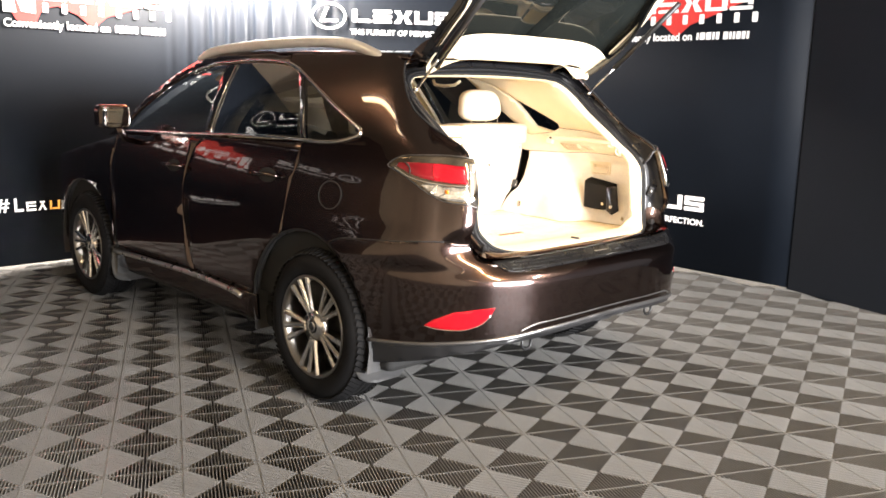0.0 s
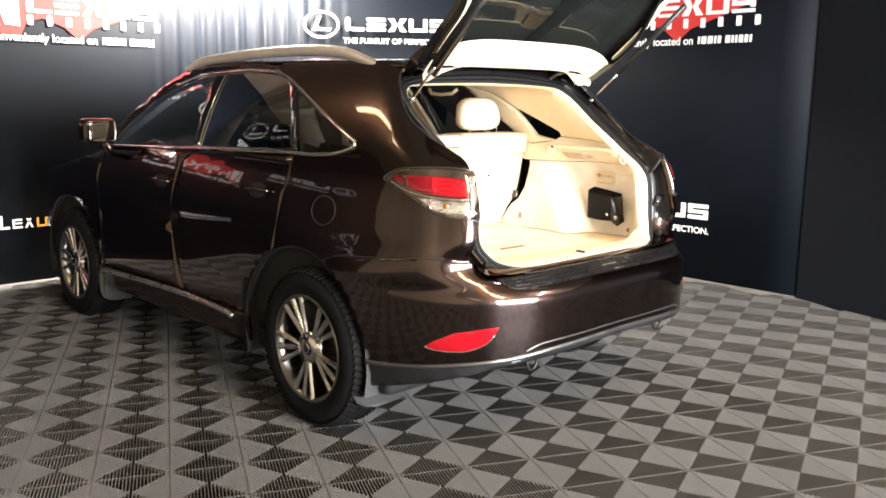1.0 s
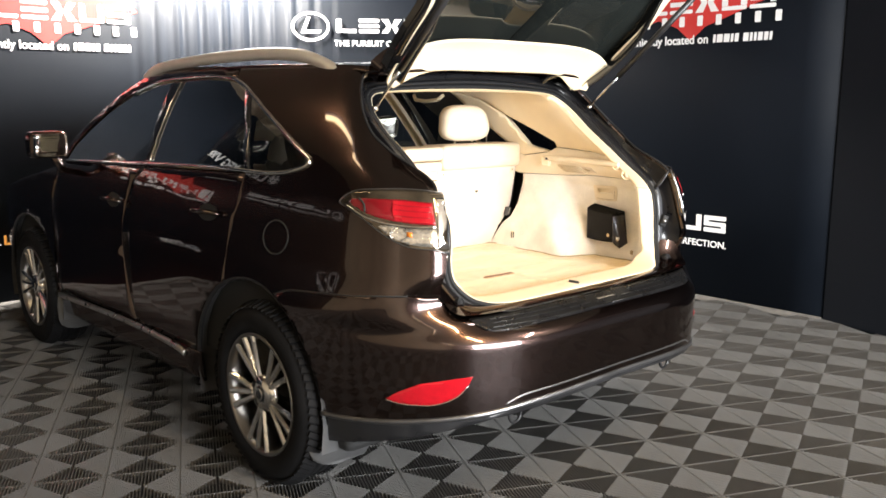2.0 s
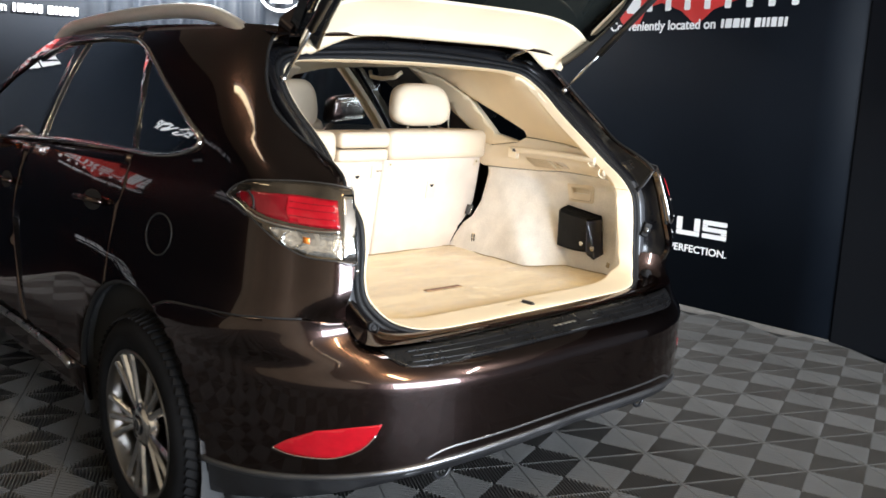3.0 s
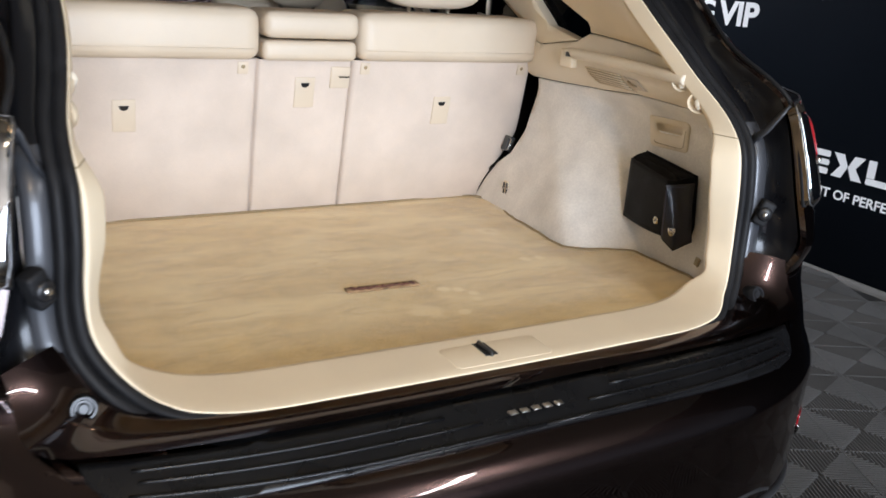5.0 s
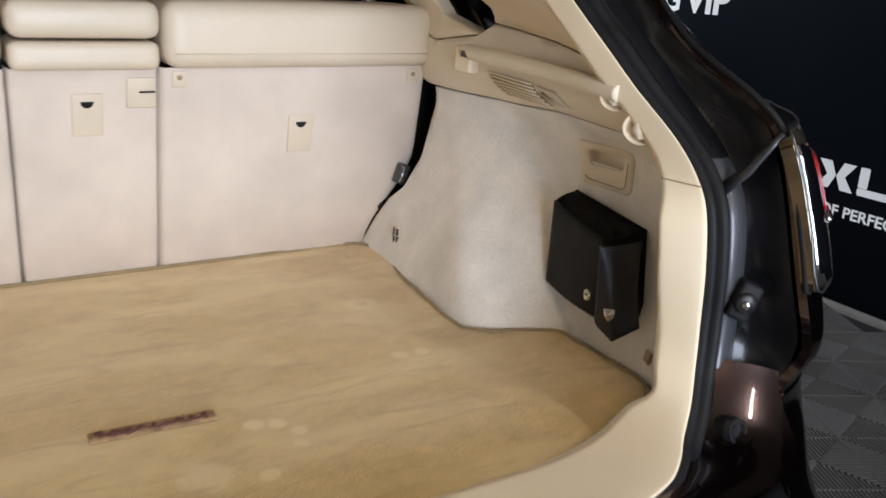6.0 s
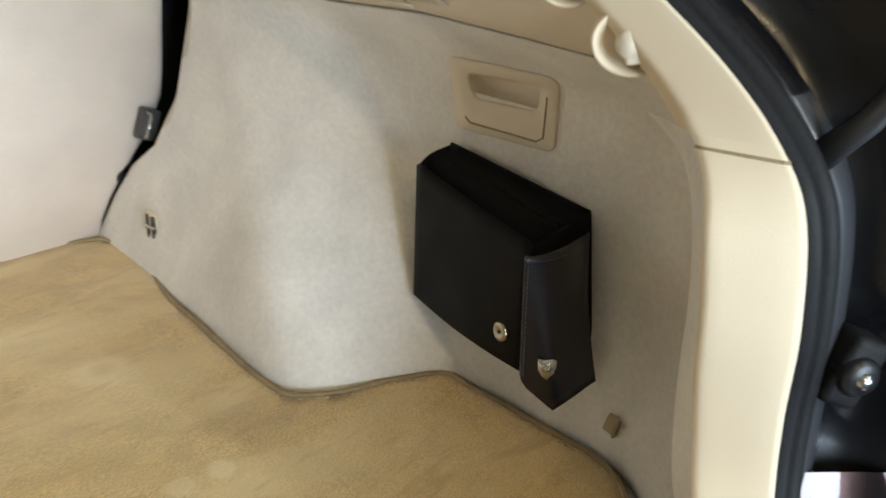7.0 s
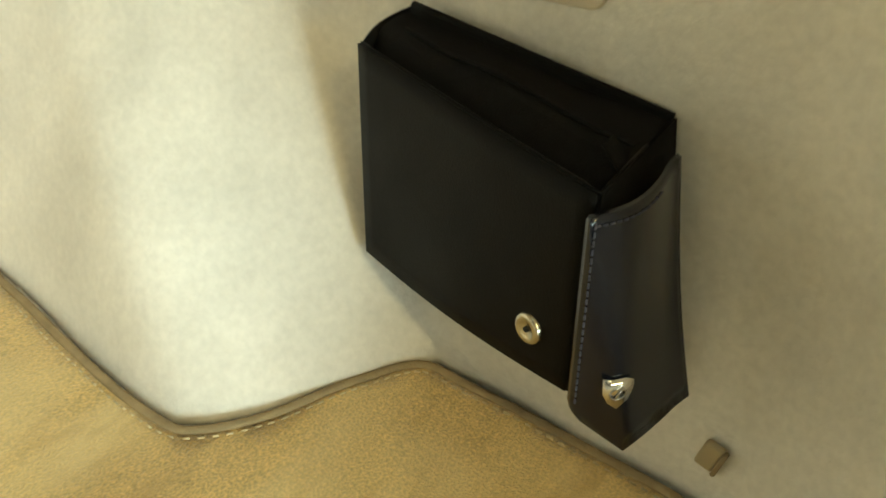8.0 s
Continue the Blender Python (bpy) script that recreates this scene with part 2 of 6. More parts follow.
TILE = mat("grey_tile_plastic", (0.094, 0.092, 0.089), 0.42, 0, vary=0.14, scale=3, bump=0.08, bump_scale=120, fine=0.06, per_object=0.06, rough_vary=0.10, spec=0.32)
SUBFLOOR = mat("dark_subfloor", (0.007, 0.007, 0.007), 0.9, 0, vary=0.3, scale=5)
EDGE = mat("grey_edge_strip", (0.10, 0.095, 0.088), 0.7, 0, vary=0.2, scale=8)
CEIL = mat("brown_ceiling", (0.20, 0.16, 0.115), 0.9, 0, vary=0.10, scale=1.2)
SIDEWALL = mat("beige_side_wall", (0.36, 0.29, 0.20), 0.85, 0, vary=0.15, scale=1.5)
LAMP = bpy.data.materials.new("lamp_diffuser")
LAMP.use_nodes = True
LAMP.node_tree.nodes["Principled BSDF"].inputs["Emission Color"].default_value = (1.0, 0.82, 0.55, 1)
LAMP.node_tree.nodes["Principled BSDF"].inputs["Emission Strength"].default_value = 30.0
GLASS_LIGHT.use_nodes = True
_b = GLASS_LIGHT.node_tree.nodes["Principled BSDF"]
_b.inputs["Base Color"].default_value = (0.42, 0.46, 0.44, 1)
_b.inputs["Roughness"].default_value, _b.inputs["Transmission Weight"].default_value, _b.inputs["IOR"].default_value = 0.02, 1.0, 1.08
GLASS_DARK = bpy.data.materials.new("dark_tint_glass")
GLASS_DARK.use_nodes = True
_b = GLASS_DARK.node_tree.nodes["Principled BSDF"]
_b.inputs["Base Color"].default_value = (0.020, 0.022, 0.022, 1)
_b.inputs["Roughness"].default_value, _b.inputs["Transmission Weight"].default_value, _b.inputs["IOR"].default_value = 0.02, 1.0, 1.12
for _m in (GLASS_LIGHT, GLASS_DARK):
    _c = _m.node_tree.nodes["Principled BSDF"].inputs
    _c["Coat Weight"].default_value, _c["Coat IOR"].default_value, _c["Coat Roughness"].default_value = 0.7, 1.5, 0.01


# ---- building helpers ----
def finish(bm, name, material, parent=None, smooth=True, label=""):
    me = bpy.data.meshes.new(name)
    bm.to_mesh(me)
    bm.free()
    me.materials.append(material)
    if smooth:
        me.shade_smooth()
    ob = new(name, me)
    ob.parent = parent
    if label:
        tagged(ob, label)
    return ob


def part(name, bm, material, parent, label="", smooth=True):
    return finish(bm, name, material, parent, smooth, label)


def thing(name, label, category, place=(0, 0, 0), group="", turn=0.0):
    ob = new(name)
    ob.matrix_world = pose(*place, 0, 0, turn)
    return tagged(ob, label, category, group)


def box(x0, x1, y0, y1, z0, z1, bevel=0.0, seg=2, m=None):
    bm = bmesh.new()
    bmesh.ops.create_cube(bm, size=1.0, matrix=Matrix.Translation(((x0 + x1) / 2, (y0 + y1) / 2, (z0 + z1) / 2)) @ Matrix.Diagonal((x1 - x0, y1 - y0, z1 - z0, 1)))
    if bevel:
        bmesh.ops.bevel(bm, geom=bm.edges[:], offset=bevel, segments=seg, profile=0.6, affect="EDGES")
    if m is not None:
        bm.transform(m)
    return bm


def join(*bms):
    me = bpy.data.meshes.new("tmp")
    out = bmesh.new()
    for b in bms:
        b.to_mesh(me)
        b.free()
        out.from_mesh(me)
    bpy.data.meshes.remove(me)
    return out


def lathe(profile, seg=48, axis="Z", m=None, close=False):
    """A turned body from (radius, height) pairs."""
    bm = bmesh.new()
    rings = []
    for r, h in profile:
        ring = []
        for k in range(seg):
            a = 2 * math.pi * k / seg
            c, s = r * math.cos(a), r * math.sin(a)
            ring.append(bm.verts.new((c, s, h) if axis == "Z" else (h, c, s)))
        rings.append(ring)
    for a, b in zip(rings, rings[1:]):
        for k in range(seg):
            bm.faces.new((a[k], a[(k + 1) % seg], b[(k + 1) % seg], b[k]))
    if close:
        bm.faces.new(rings[0]), bm.faces.new(rings[-1])
    bmesh.ops.recalc_face_normals(bm, faces=bm.faces[:])
    if m is not None:
        bm.transform(m)
    return bm


def tube(points, radius, seg=8, closed=False, squash=1.0, up=(0, 0, 1)):
    """A rod along points; squash thins it across up."""
    pts = [Vector(p) for p in points]
    bm = bmesh.new()
    rings = []
    n = len(pts)
    for i, p in enumerate(pts):
        a = pts[(i - 1) % n] if closed or i else p
        b = pts[(i + 1) % n] if closed or i < n - 1 else p
        d = (b - a).normalized()
        side = d.cross(Vector(up))
        side = side.normalized() if side.length > 1e-4 else Vector((1, 0, 0))
        top = side.cross(d).normalized()
        rings.append([bm.verts.new(p + radius * (math.cos(2 * math.pi * k / seg) * side + squash * math.sin(2 * math.pi * k / seg) * top)) for k in range(seg)])
    for i in range(n if closed else n - 1):
        a, b = rings[i], rings[(i + 1) % n]
        for k in range(seg):
            bm.faces.new((a[k], a[(k + 1) % seg], b[(k + 1) % seg], b[k]))
    if not closed:
        bm.faces.new(rings[0]), bm.faces.new(rings[-1])
    bmesh.ops.recalc_face_normals(bm, faces=bm.faces[:])
    return bm


def plate(outline, depth, bevel=0.0, m=None):
    """A flat piece from an outline in x, y, with thickness down z."""
    bm = bmesh.new()
    f = bm.faces.new([bm.verts.new((x, y, 0)) for x, y in outline])
    if f.normal.z < 0:
        f.normal_flip()
    r = bmesh.ops.extrude_face_region(bm, geom=[f])
    bmesh.ops.translate(bm, verts=[v for v in r["geom"] if isinstance(v, bmesh.types.BMVert)], vec=(0, 0, depth))
    bmesh.ops.recalc_face_normals(bm, faces=bm.faces[:])
    if bevel:
        bmesh.ops.bevel(bm, geom=[e for e in bm.edges if abs(e.verts[0].co.z - e.verts[1].co.z) < 1e-6], offset=bevel, segments=2, affect="EDGES")
    if m is not None:
        bm.transform(m)
    return bm


def smooth_table(tab):
    """A monotone cubic through (a, b) pairs."""
    xs, ys = [p[0] for p in tab], [p[1] for p in tab]
    d = [(ys[i + 1] - ys[i]) / (xs[i + 1] - xs[i]) for i in range(len(xs) - 1)]
    s = [d[0]] + [0 if d[i - 1] * d[i] <= 0 else 2 * d[i - 1] * d[i] / (d[i - 1] + d[i]) for i in range(1, len(d))] + [d[-1]]

    def at(x):
        if x <= xs[0]:
            return ys[0] + s[0] * (x - xs[0])
        if x >= xs[-1]:
            return ys[-1] + s[-1] * (x - xs[-1])
        i = next(k for k in range(len(d)) if x <= xs[k + 1])
        h = xs[i + 1] - xs[i]
        t = (x - xs[i]) / h
        return (2 * t**3 - 3 * t**2 + 1) * ys[i] + (t**3 - 2 * t**2 + t) * h * s[i] + (-2 * t**3 + 3 * t**2) * ys[i + 1] + (t**3 - t**2) * h * s[i + 1]
    return at


def spline(points, per=8, closed=False):
    """A Catmull-Rom line through points."""
    p = [Vector(q) for q in points]
    n, out = len(p), []
    for i in range(n if closed else n - 1):
        a, b, c, d = (p[(i + k) % n] if closed else p[min(max(i + k, 0), n - 1)] for k in (-1, 0, 1, 2))
        for j in range(per):
            t = j / per
            out.append(0.5 * (2 * b + (c - a) * t + (2 * a - 5 * b + 4 * c - d) * t * t + (3 * b - a - 3 * c + d) * t**3))
    if not closed:
        out.append(p[-1])
    return out


def loft(loops, cap=False):
    """Closed loops of equal length joined one to the next."""
    bm = bmesh.new()
    vs = [[bm.verts.new(p) for p in l] for l in loops]
    n = len(loops[0])
    for a, b in zip(vs, vs[1:]):
        for k in range(n):
            bm.faces.new((a[k], a[(k + 1) % n], b[(k + 1) % n], b[k]))
    if cap:
        bm.faces.new(vs[-1])
    bmesh.ops.recalc_face_normals(bm, faces=bm.faces[:])
    return bm


def resample(pts, n):
    d = [0.0]
    for a, b in zip(pts, pts[1:]):
        d.append(d[-1] + (b - a).length)
    out = []
    for k in range(n):
        t = d[-1] * k / (n - 1)
        i = next((j for j in range(len(d) - 1) if d[j + 1] >= t), len(d) - 2)
        out.append(pts[i].lerp(pts[i + 1], (t - d[i]) / max(d[i + 1] - d[i], 1e-9)))
    return out


# ---- the room ----
WALL_H = 3.3
# plan of the printed backdrop: in front of the car, round the corner, along its right side
BACKDROP = [(-5.2, 4.62), (-3.0, 4.62), (-1.0, 4.62), (0.15, 4.62), (0.75, 4.58), (1.25, 4.42), (1.55, 4.22), (2.6, 3.52), (2.92, 3.28), (3.12, 3.0), (3.19, 2.72), (3.2, 2.4), (3.2, 1.4), (3.2, 0.37)]


def wall_sheet(name, plan, z0, z1, thick, material, label, folds=None, category="wall"):
    """An upright sheet along a plan line, with thickness outwards (to its left)."""
    pts = []
    for a, b in zip(plan, plan[1:]):
        n = max(1, int((Vector(b) - Vector(a)).length / (0.02 if folds and folds[0] < (a[0] + b[0]) / 2 < folds[1] else 0.25)))
        pts += [Vector(a).lerp(Vector(b), k / n) for k in range(n)]
    pts.append(Vector(plan[-1]))
    bm = bmesh.new()
    rows = []
    dist = 0.0
    for i, p in enumerate(pts):
        a, b = pts[max(i - 1, 0)], pts[min(i + 1, len(pts) - 1)]
        d = (b - a).normalized()
        nrm = Vector((-d.y, d.x))
        dist += (pts[i] - pts[i - 1]).length if i else 0
        off = 0.0
        if folds and folds[0] < p.x < folds[1]:
            f = math.sin(math.pi * (p.x - folds[0]) / (folds[1] - folds[0]))
            off = f * (0.014 * math.sin(dist * 47) + 0.009 * math.sin(dist * 81 + 1.3))
        q0, q1 = p + nrm * off, p + nrm * thick
        rows.append([bm.verts.new((*q0, z0)), bm.verts.new((*q0, z1)), bm.verts.new((*q1, z1)), bm.verts.new((*q1, z0))])
    for a, b in zip(rows, rows[1:]):
        for k in range(4):
            bm.faces.new((a[k], a[(k + 1) % 4], b[(k + 1) % 4], b[k]))
    bm.faces.new(rows[0]), bm.faces.new(rows[-1])
    bmesh.ops.recalc_face_normals(bm, faces=bm.faces[:])
    ob = finish(bm, name, material, smooth=bool(folds))
    return tagged(ob, label, category, kind="structure")


def plan_spline(plan, lo, hi, per=6):
    return plan[:lo] + [tuple(v) for v in spline([Vector((*p, 0)) for p in plan[lo:hi]], per)] + plan[hi:]


_smooth = [p[:2] for p in plan_spline(BACKDROP, 3, 12)]
wall_sheet("wall_north", _smooth, 0.0, WALL_H, 0.08, FABRIC, "dark navy printed fabric backdrop wall with a draped rounded corner", folds=(0.2, 1.9))
wall_sheet("wall_east", [(3.19, 0.362), (2.98, -0.36), (2.72, -1.4), (3.1, -3.0), (3.1, DOOR_Y)], 0.0, WALL_H, 0.08, FABRIC_DARK, "dark plain fabric wall panel set at an angle")
wall_sheet("wall_west", [(-5.2, DOOR_Y), (-5.2, 4.62)], 0.0, WALL_H, 0.08, SIDEWALL, "plain beige painted side wall")
wall_sheet("wall_south_left", [(DOOR_X0, DOOR_Y), (-5.2, DOOR_Y)], 0.0, WALL_H, 0.1, SIDEWALL, "plain beige wall beside a wide open loading door")
wall_sheet("wall_south_right", [(3.2, DOOR_Y), (DOOR_X1, DOOR_Y)], 0.0, WALL_H, 0.1, SIDEWALL, "plain beige wall beside a wide open loading door")
wall_sheet("wall_south_lintel", [(DOOR_X1, DOOR_Y), (DOOR_X0, DOOR_Y)], DOOR_H, WALL_H, 0.1, SIDEWALL, "plain beige wall over a wide open loading door")
_c = finish(box(-5.35, 3.4, DOOR_Y - 0.2, 4.8, WALL_H, WALL_H + 0.1), "ceiling", CEIL, smooth=False)
tagged(_c, "plain brown painted ceiling", "ceiling", kind="structure")
_f = finish(box(-12, 12, -16, 12, -0.12, -0.026), "ground", SUBFLOOR, smooth=False)
tagged(_f, "dark concrete ground under the raised tiles", "ground", kind="structure")

# pale strip where the tiles meet the backdrop
_strip = [Vector((*p, 0)) for p in _smooth]
bm = bmesh.new()
prev = None
for i, p in enumerate(_strip):
    a, b = _strip[max(i - 1, 0)], _strip[min(i + 1, len(_strip) - 1)]
    d = (b - a).normalized()
    inward = Vector((d.y, -d.x, 0))
    row_ = [bm.verts.new(p + inward * w + Vector((0, 0, z))) for w, z in ((0.010, -0.025), (0.010, 0.012), (0.020, 0.010), (0.030, -0.025))]
    if prev:
        for k in range(3):
            bm.faces.new((prev[k], prev[k + 1], row_[k + 1], row_[k]))
    prev = row_
bmesh.ops.recalc_face_normals(bm, faces=bm.faces[:])
tagged(finish(bm, "trim", EDGE), "grey ramp strip at the foot of the backdrop", "trim", kind="structure")


def strip_fixture(x, y):
    t = thing("ceiling_light", "long warm fluorescent strip light under the ceiling", "ceiling light", (x, y, WALL_H), "ceiling strip lights")
    part("housing", box(-0.09, 0.09, -0.85, 0.85, -0.06, 0.0, 0.01), PRINT, t)
    part("diffuser", box(-0.05, 0.05, -0.82, 0.82, -0.075, -0.06, 0.005), LAMP, t, "glowing warm diffuser")


for sx_, sy_, watts_, tone_ in STRIPS:
    strip_fixture(sx_, sy_)
_t = thing("spotlight", "white wash light aimed at the draped corner", "spotlight", (0.85, 4.12, WALL_H))
part("housing", box(-0.37, 0.37, -0.11, 0.11, -0.09, 0.0, 0.01), PRINT, _t)


# ---- printed signs ----
def text_mesh(words, size, extrude=0.0008, bold=0.0, align="LEFT"):
    cu = bpy.data.curves.new("words", "FONT")
    cu.body, cu.size, cu.extrude, cu.offset, cu.align_x = words, size, extrude, bold, align
    ob = bpy.data.objects.new("words", cu)
    me = bpy.data.meshes.new_from_object(ob)
    bm = bmesh.new()
    bm.from_mesh(me)
    bpy.data.objects.remove(ob)
    bpy.data.curves.remove(cu)
    bpy.data.meshes.remove(me)
    return bm


def fit_width(bm, x0, x1, z0=0.0, height=None):
    xs = [v.co.x for v in bm.verts]
    ys = [v.co.y for v in bm.verts]
    k = (x1 - x0) / (max(xs) - min(xs))
    h = k if height is None else height / (max(ys) - min(ys))
    for v in bm.verts:
        v.co.x = x0 + (v.co.x - min(xs)) * k
        v.co.y = z0 + v.co.y * h
    return bm


def shapes(*outlines, depth=0.0012):
    return join(*[plate(o, depth) for o in outlines])


def slab(x0, x1, y0, y1, lean=0.0, cut=0.0):
    """A plain mark of a lettering block: a leaning block with cut corners."""
    s = lean * (y1 - y0)
    c = cut
    return [(x0 + c, y0), (x1 - c, y0), (x1, y0 + c), (x1 + s, y1 - c), (x1 + s - c, y1), (x0 + s + c, y1), (x0 + s, y1 - c), (x0, y0 + c)]


def block_word(x0, x1, y0, y1, n=5, thick=0.26):
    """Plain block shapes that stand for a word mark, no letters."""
    out = []
    w = (x1 - x0) / n
    h = y1 - y0
    for k in range(n):
        a, b = x0 + k * w + 0.05 * w, x0 + (k + 1) * w - 0.05 * w
        kind = k % 5
        if kind == 0:
            out += [slab(a, a + 0.24 * w, y0, y1, 0, 0.01), slab(a + 0.26 * w, b, y0, y0 + thick * h, 0, 0.006)]
        elif kind == 1:
            out += [slab(a, b, y0, y0 + thick * h, 0, 0.006), slab(a, b, y0 + 0.38 * h, y0 + 0.62 * h, 0, 0.006), slab(a, b, y1 - thick * h, y1, 0, 0.006)]
        elif kind == 2:
            m_ = (a + b) / 2
            y_ = (y0 + y1) / 2
            out += [[(a, y0), (a + 0.30 * w, y0), (m_ - 0.01 * w, y_ - 0.02 * h), (m_ - 0.01 * w, y_ + 0.02 * h), (a + 0.30 * w, y1), (a, y1), (m_ - 0.22 * w, y_)],
                    [(b, y1), (b - 0.30 * w, y1), (m_ + 0.01 * w, y_ + 0.02 * h), (m_ + 0.01 * w, y_ - 0.02 * h), (b - 0.30 * w, y0), (b, y0), (m_ + 0.22 * w, y_)]]
        elif kind == 3:
            out += [slab(a, b, y0, y0 + thick * h, 0, 0.006), slab(a, a + 0.22 * w, y0 + thick * h * 1.05, y1, 0, 0.004), slab(b - 0.22 * w, b, y0 + thick * h * 1.05, y1, 0, 0.004)]
        else:
            out += [slab(a, b, y0, y0 + thick * h, 0, 0.006), slab(a, b, y0 + 0.38 * h, y0 + 0.62 * h, 0, 0.006), slab(a, b, y1 - thick * h, y1, 0, 0.006), slab(a, a + 0.2 * w, y0 + 0.63 * h, y0 + 0.73 * h, 0, 0.0), slab(b - 0.2 * w, b, y0 + 0.27 * h, y0 + 0.37 * h, 0, 0.0)]
    return out


def oval_ring(cx, cy, rx, ry, w, n=40):
    bm = bmesh.new()
    vs = [[bm.verts.new((cx + (rx - d) * math.cos(2 * math.pi * k / n), cy + (ry - d) * math.sin(2 * math.pi * k / n), z)) for k in range(n)] for d, z in ((0, 0), (0, 0.0012), (w, 0.0012), (w, 0))]
    for r in range(4):
        for k in range(n):
            bm.faces.new((vs[r][k], vs[r][(k + 1) % n], vs[(r + 1) % 4][(k + 1) % n], vs[(r + 1) % 4][k]))
    bmesh.ops.recalc_face_normals(bm, faces=bm.faces[:])
    return bm


def sign_at(name, label, start, along, group=""):
    """A thing whose x runs along the wall from start, y up, z out of the wall."""
    t = new(name)
    d = Vector((*along, 0)).normalized()
    up = Vector((0, 0, 1))
    out = d.cross(up)
    m = Matrix((d, up, out)).transposed().to_4x4()
    m.translation = Vector(start) + out * 0.004
    t.matrix_world = m
    return tagged(t, label, "wall sign", group)


def slogan_sign(start, along, k=1.0):
    """Oval ring, block word mark and a slogan below; 1.43 m wide at k = 1."""
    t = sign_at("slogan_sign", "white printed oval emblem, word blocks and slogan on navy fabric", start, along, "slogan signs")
    part("emblem", join(oval_ring(0.16 * k, 0.13 * k, 0.165 * k, 0.125 * k, 0.022 * k),
                        shapes([(0.13 * k, 0.21 * k), (0.16 * k, 0.21 * k), (0.115 * k, 0.10 * k), (0.25 * k, 0.10 * k), (0.24 * k, 0.075 * k), (0.075 * k, 0.075 * k)])), PRINT, t, smooth=False)
    for o in block_word(0.37 * k, 1.36 * k, 0.08 * k, 0.20 * k):
        part("block", shapes(o), PRINT, t, smooth=False)
    tagged(part("slogan", fit_width(text_mesh("THE PURSUIT OF PERFECTION.", 0.06, bold=0.0012), 0.36 * k, 1.36 * k, -0.032 * k, 0.05 * k), PRINT, t, smooth=False), kind="stuff")
    return t


def dealer_sign(start, along, k=1.0):
    """White panel mark, red leaf patch, block word mark, bars, and a line of words; 1.34 m wide at k = 1."""
    t = sign_at("dealer_sign", "printed red leaf shape with white word blocks on navy fabric", start, along, "dealer signs")
    leaf = [(0.02, 0.20), (0.09, 0.06), (0.14, 0.02), (0.24, 0.03), (0.30, 0.15), (0.42, 0.18), (0.58, 0.12), (0.70, 0.02), (0.82, 0.12), (1.0, 0.18), (1.22, 0.26), (1.42, 0.32), (1.30, 0.42), (1.05, 0.52), (0.9, 0.7), (0.75, 0.5), (0.6, 0.72), (0.5, 0.48), (0.2, 0.5)]
    part("leaf", shapes([(x * k, y * k) for x, y in leaf]), PRINT_RED, t, "red leaf-shaped patch", smooth=False)
    s = 0.0016
    bmk = shapes(*[[(x * k, y * k) for x, y in o] for o in ([(0.0, 0.11), (0.10, 0.11), (0.085, 0.2), (0.0, 0.2)], [(0.0, 0.215), (0.075, 0.215), (0.06, 0.30), (0.0, 0.30)], [(0.0, 0.315), (0.055, 0.315), (0.04, 0.45), (0.0, 0.45)],
                            [(0.06, 0.45), (0.09, 0.26), (0.135, 0.12), (0.245, 0.11), (0.245, 0.45)])])
    bmesh.ops.translate(bmk, verts=bmk.verts[:], vec=(0, 0, s))
    part("panel_mark", bmk, PRINT, t, smooth=False)
    for o in block_word(0.29 * k, 1.36 * k, 0.22 * k, 0.36 * k, thick=0.2) + [slab((0.30 + 0.15 * i) * k, (0.345 + 0.15 * i) * k, 0.125 * k, 0.20 * k, 0, 0.006 * k) for i in range(8)]:
        wm = shapes(o)
        bmesh.ops.translate(wm, verts=wm.verts[:], vec=(0, 0, s))
        part("block", wm, PRINT, t, smooth=False)
    words = fit_width(text_mesh("Conveniently located on", 0.07, bold=0.0015), 0.0, 0.845 * k, 0.0, 0.085 * k)
    bmesh.ops.translate(words, verts=words.verts[:], vec=(0, 0, s))
    part("lettering", words, PRINT, t, smooth=False)
    for o in [slab(a * k, b * k, 0.0, 0.058 * k, 0.05, 0.004) for a, b in ((0.885, 0.905), (0.915, 0.96), (0.97, 1.015), (1.025, 1.045), (1.055, 1.085), (1.12, 1.16), (1.17, 1.19), (1.20, 1.22), (1.23, 1.265), (1.275, 1.305), (1.315, 1.335))]:
        bars = shapes(o)
        bmesh.ops.translate(bars, verts=bars.verts[:], vec=(0, 0, s))
        part("plain_bar", bars, PRINT, t, smooth=False)
    return t


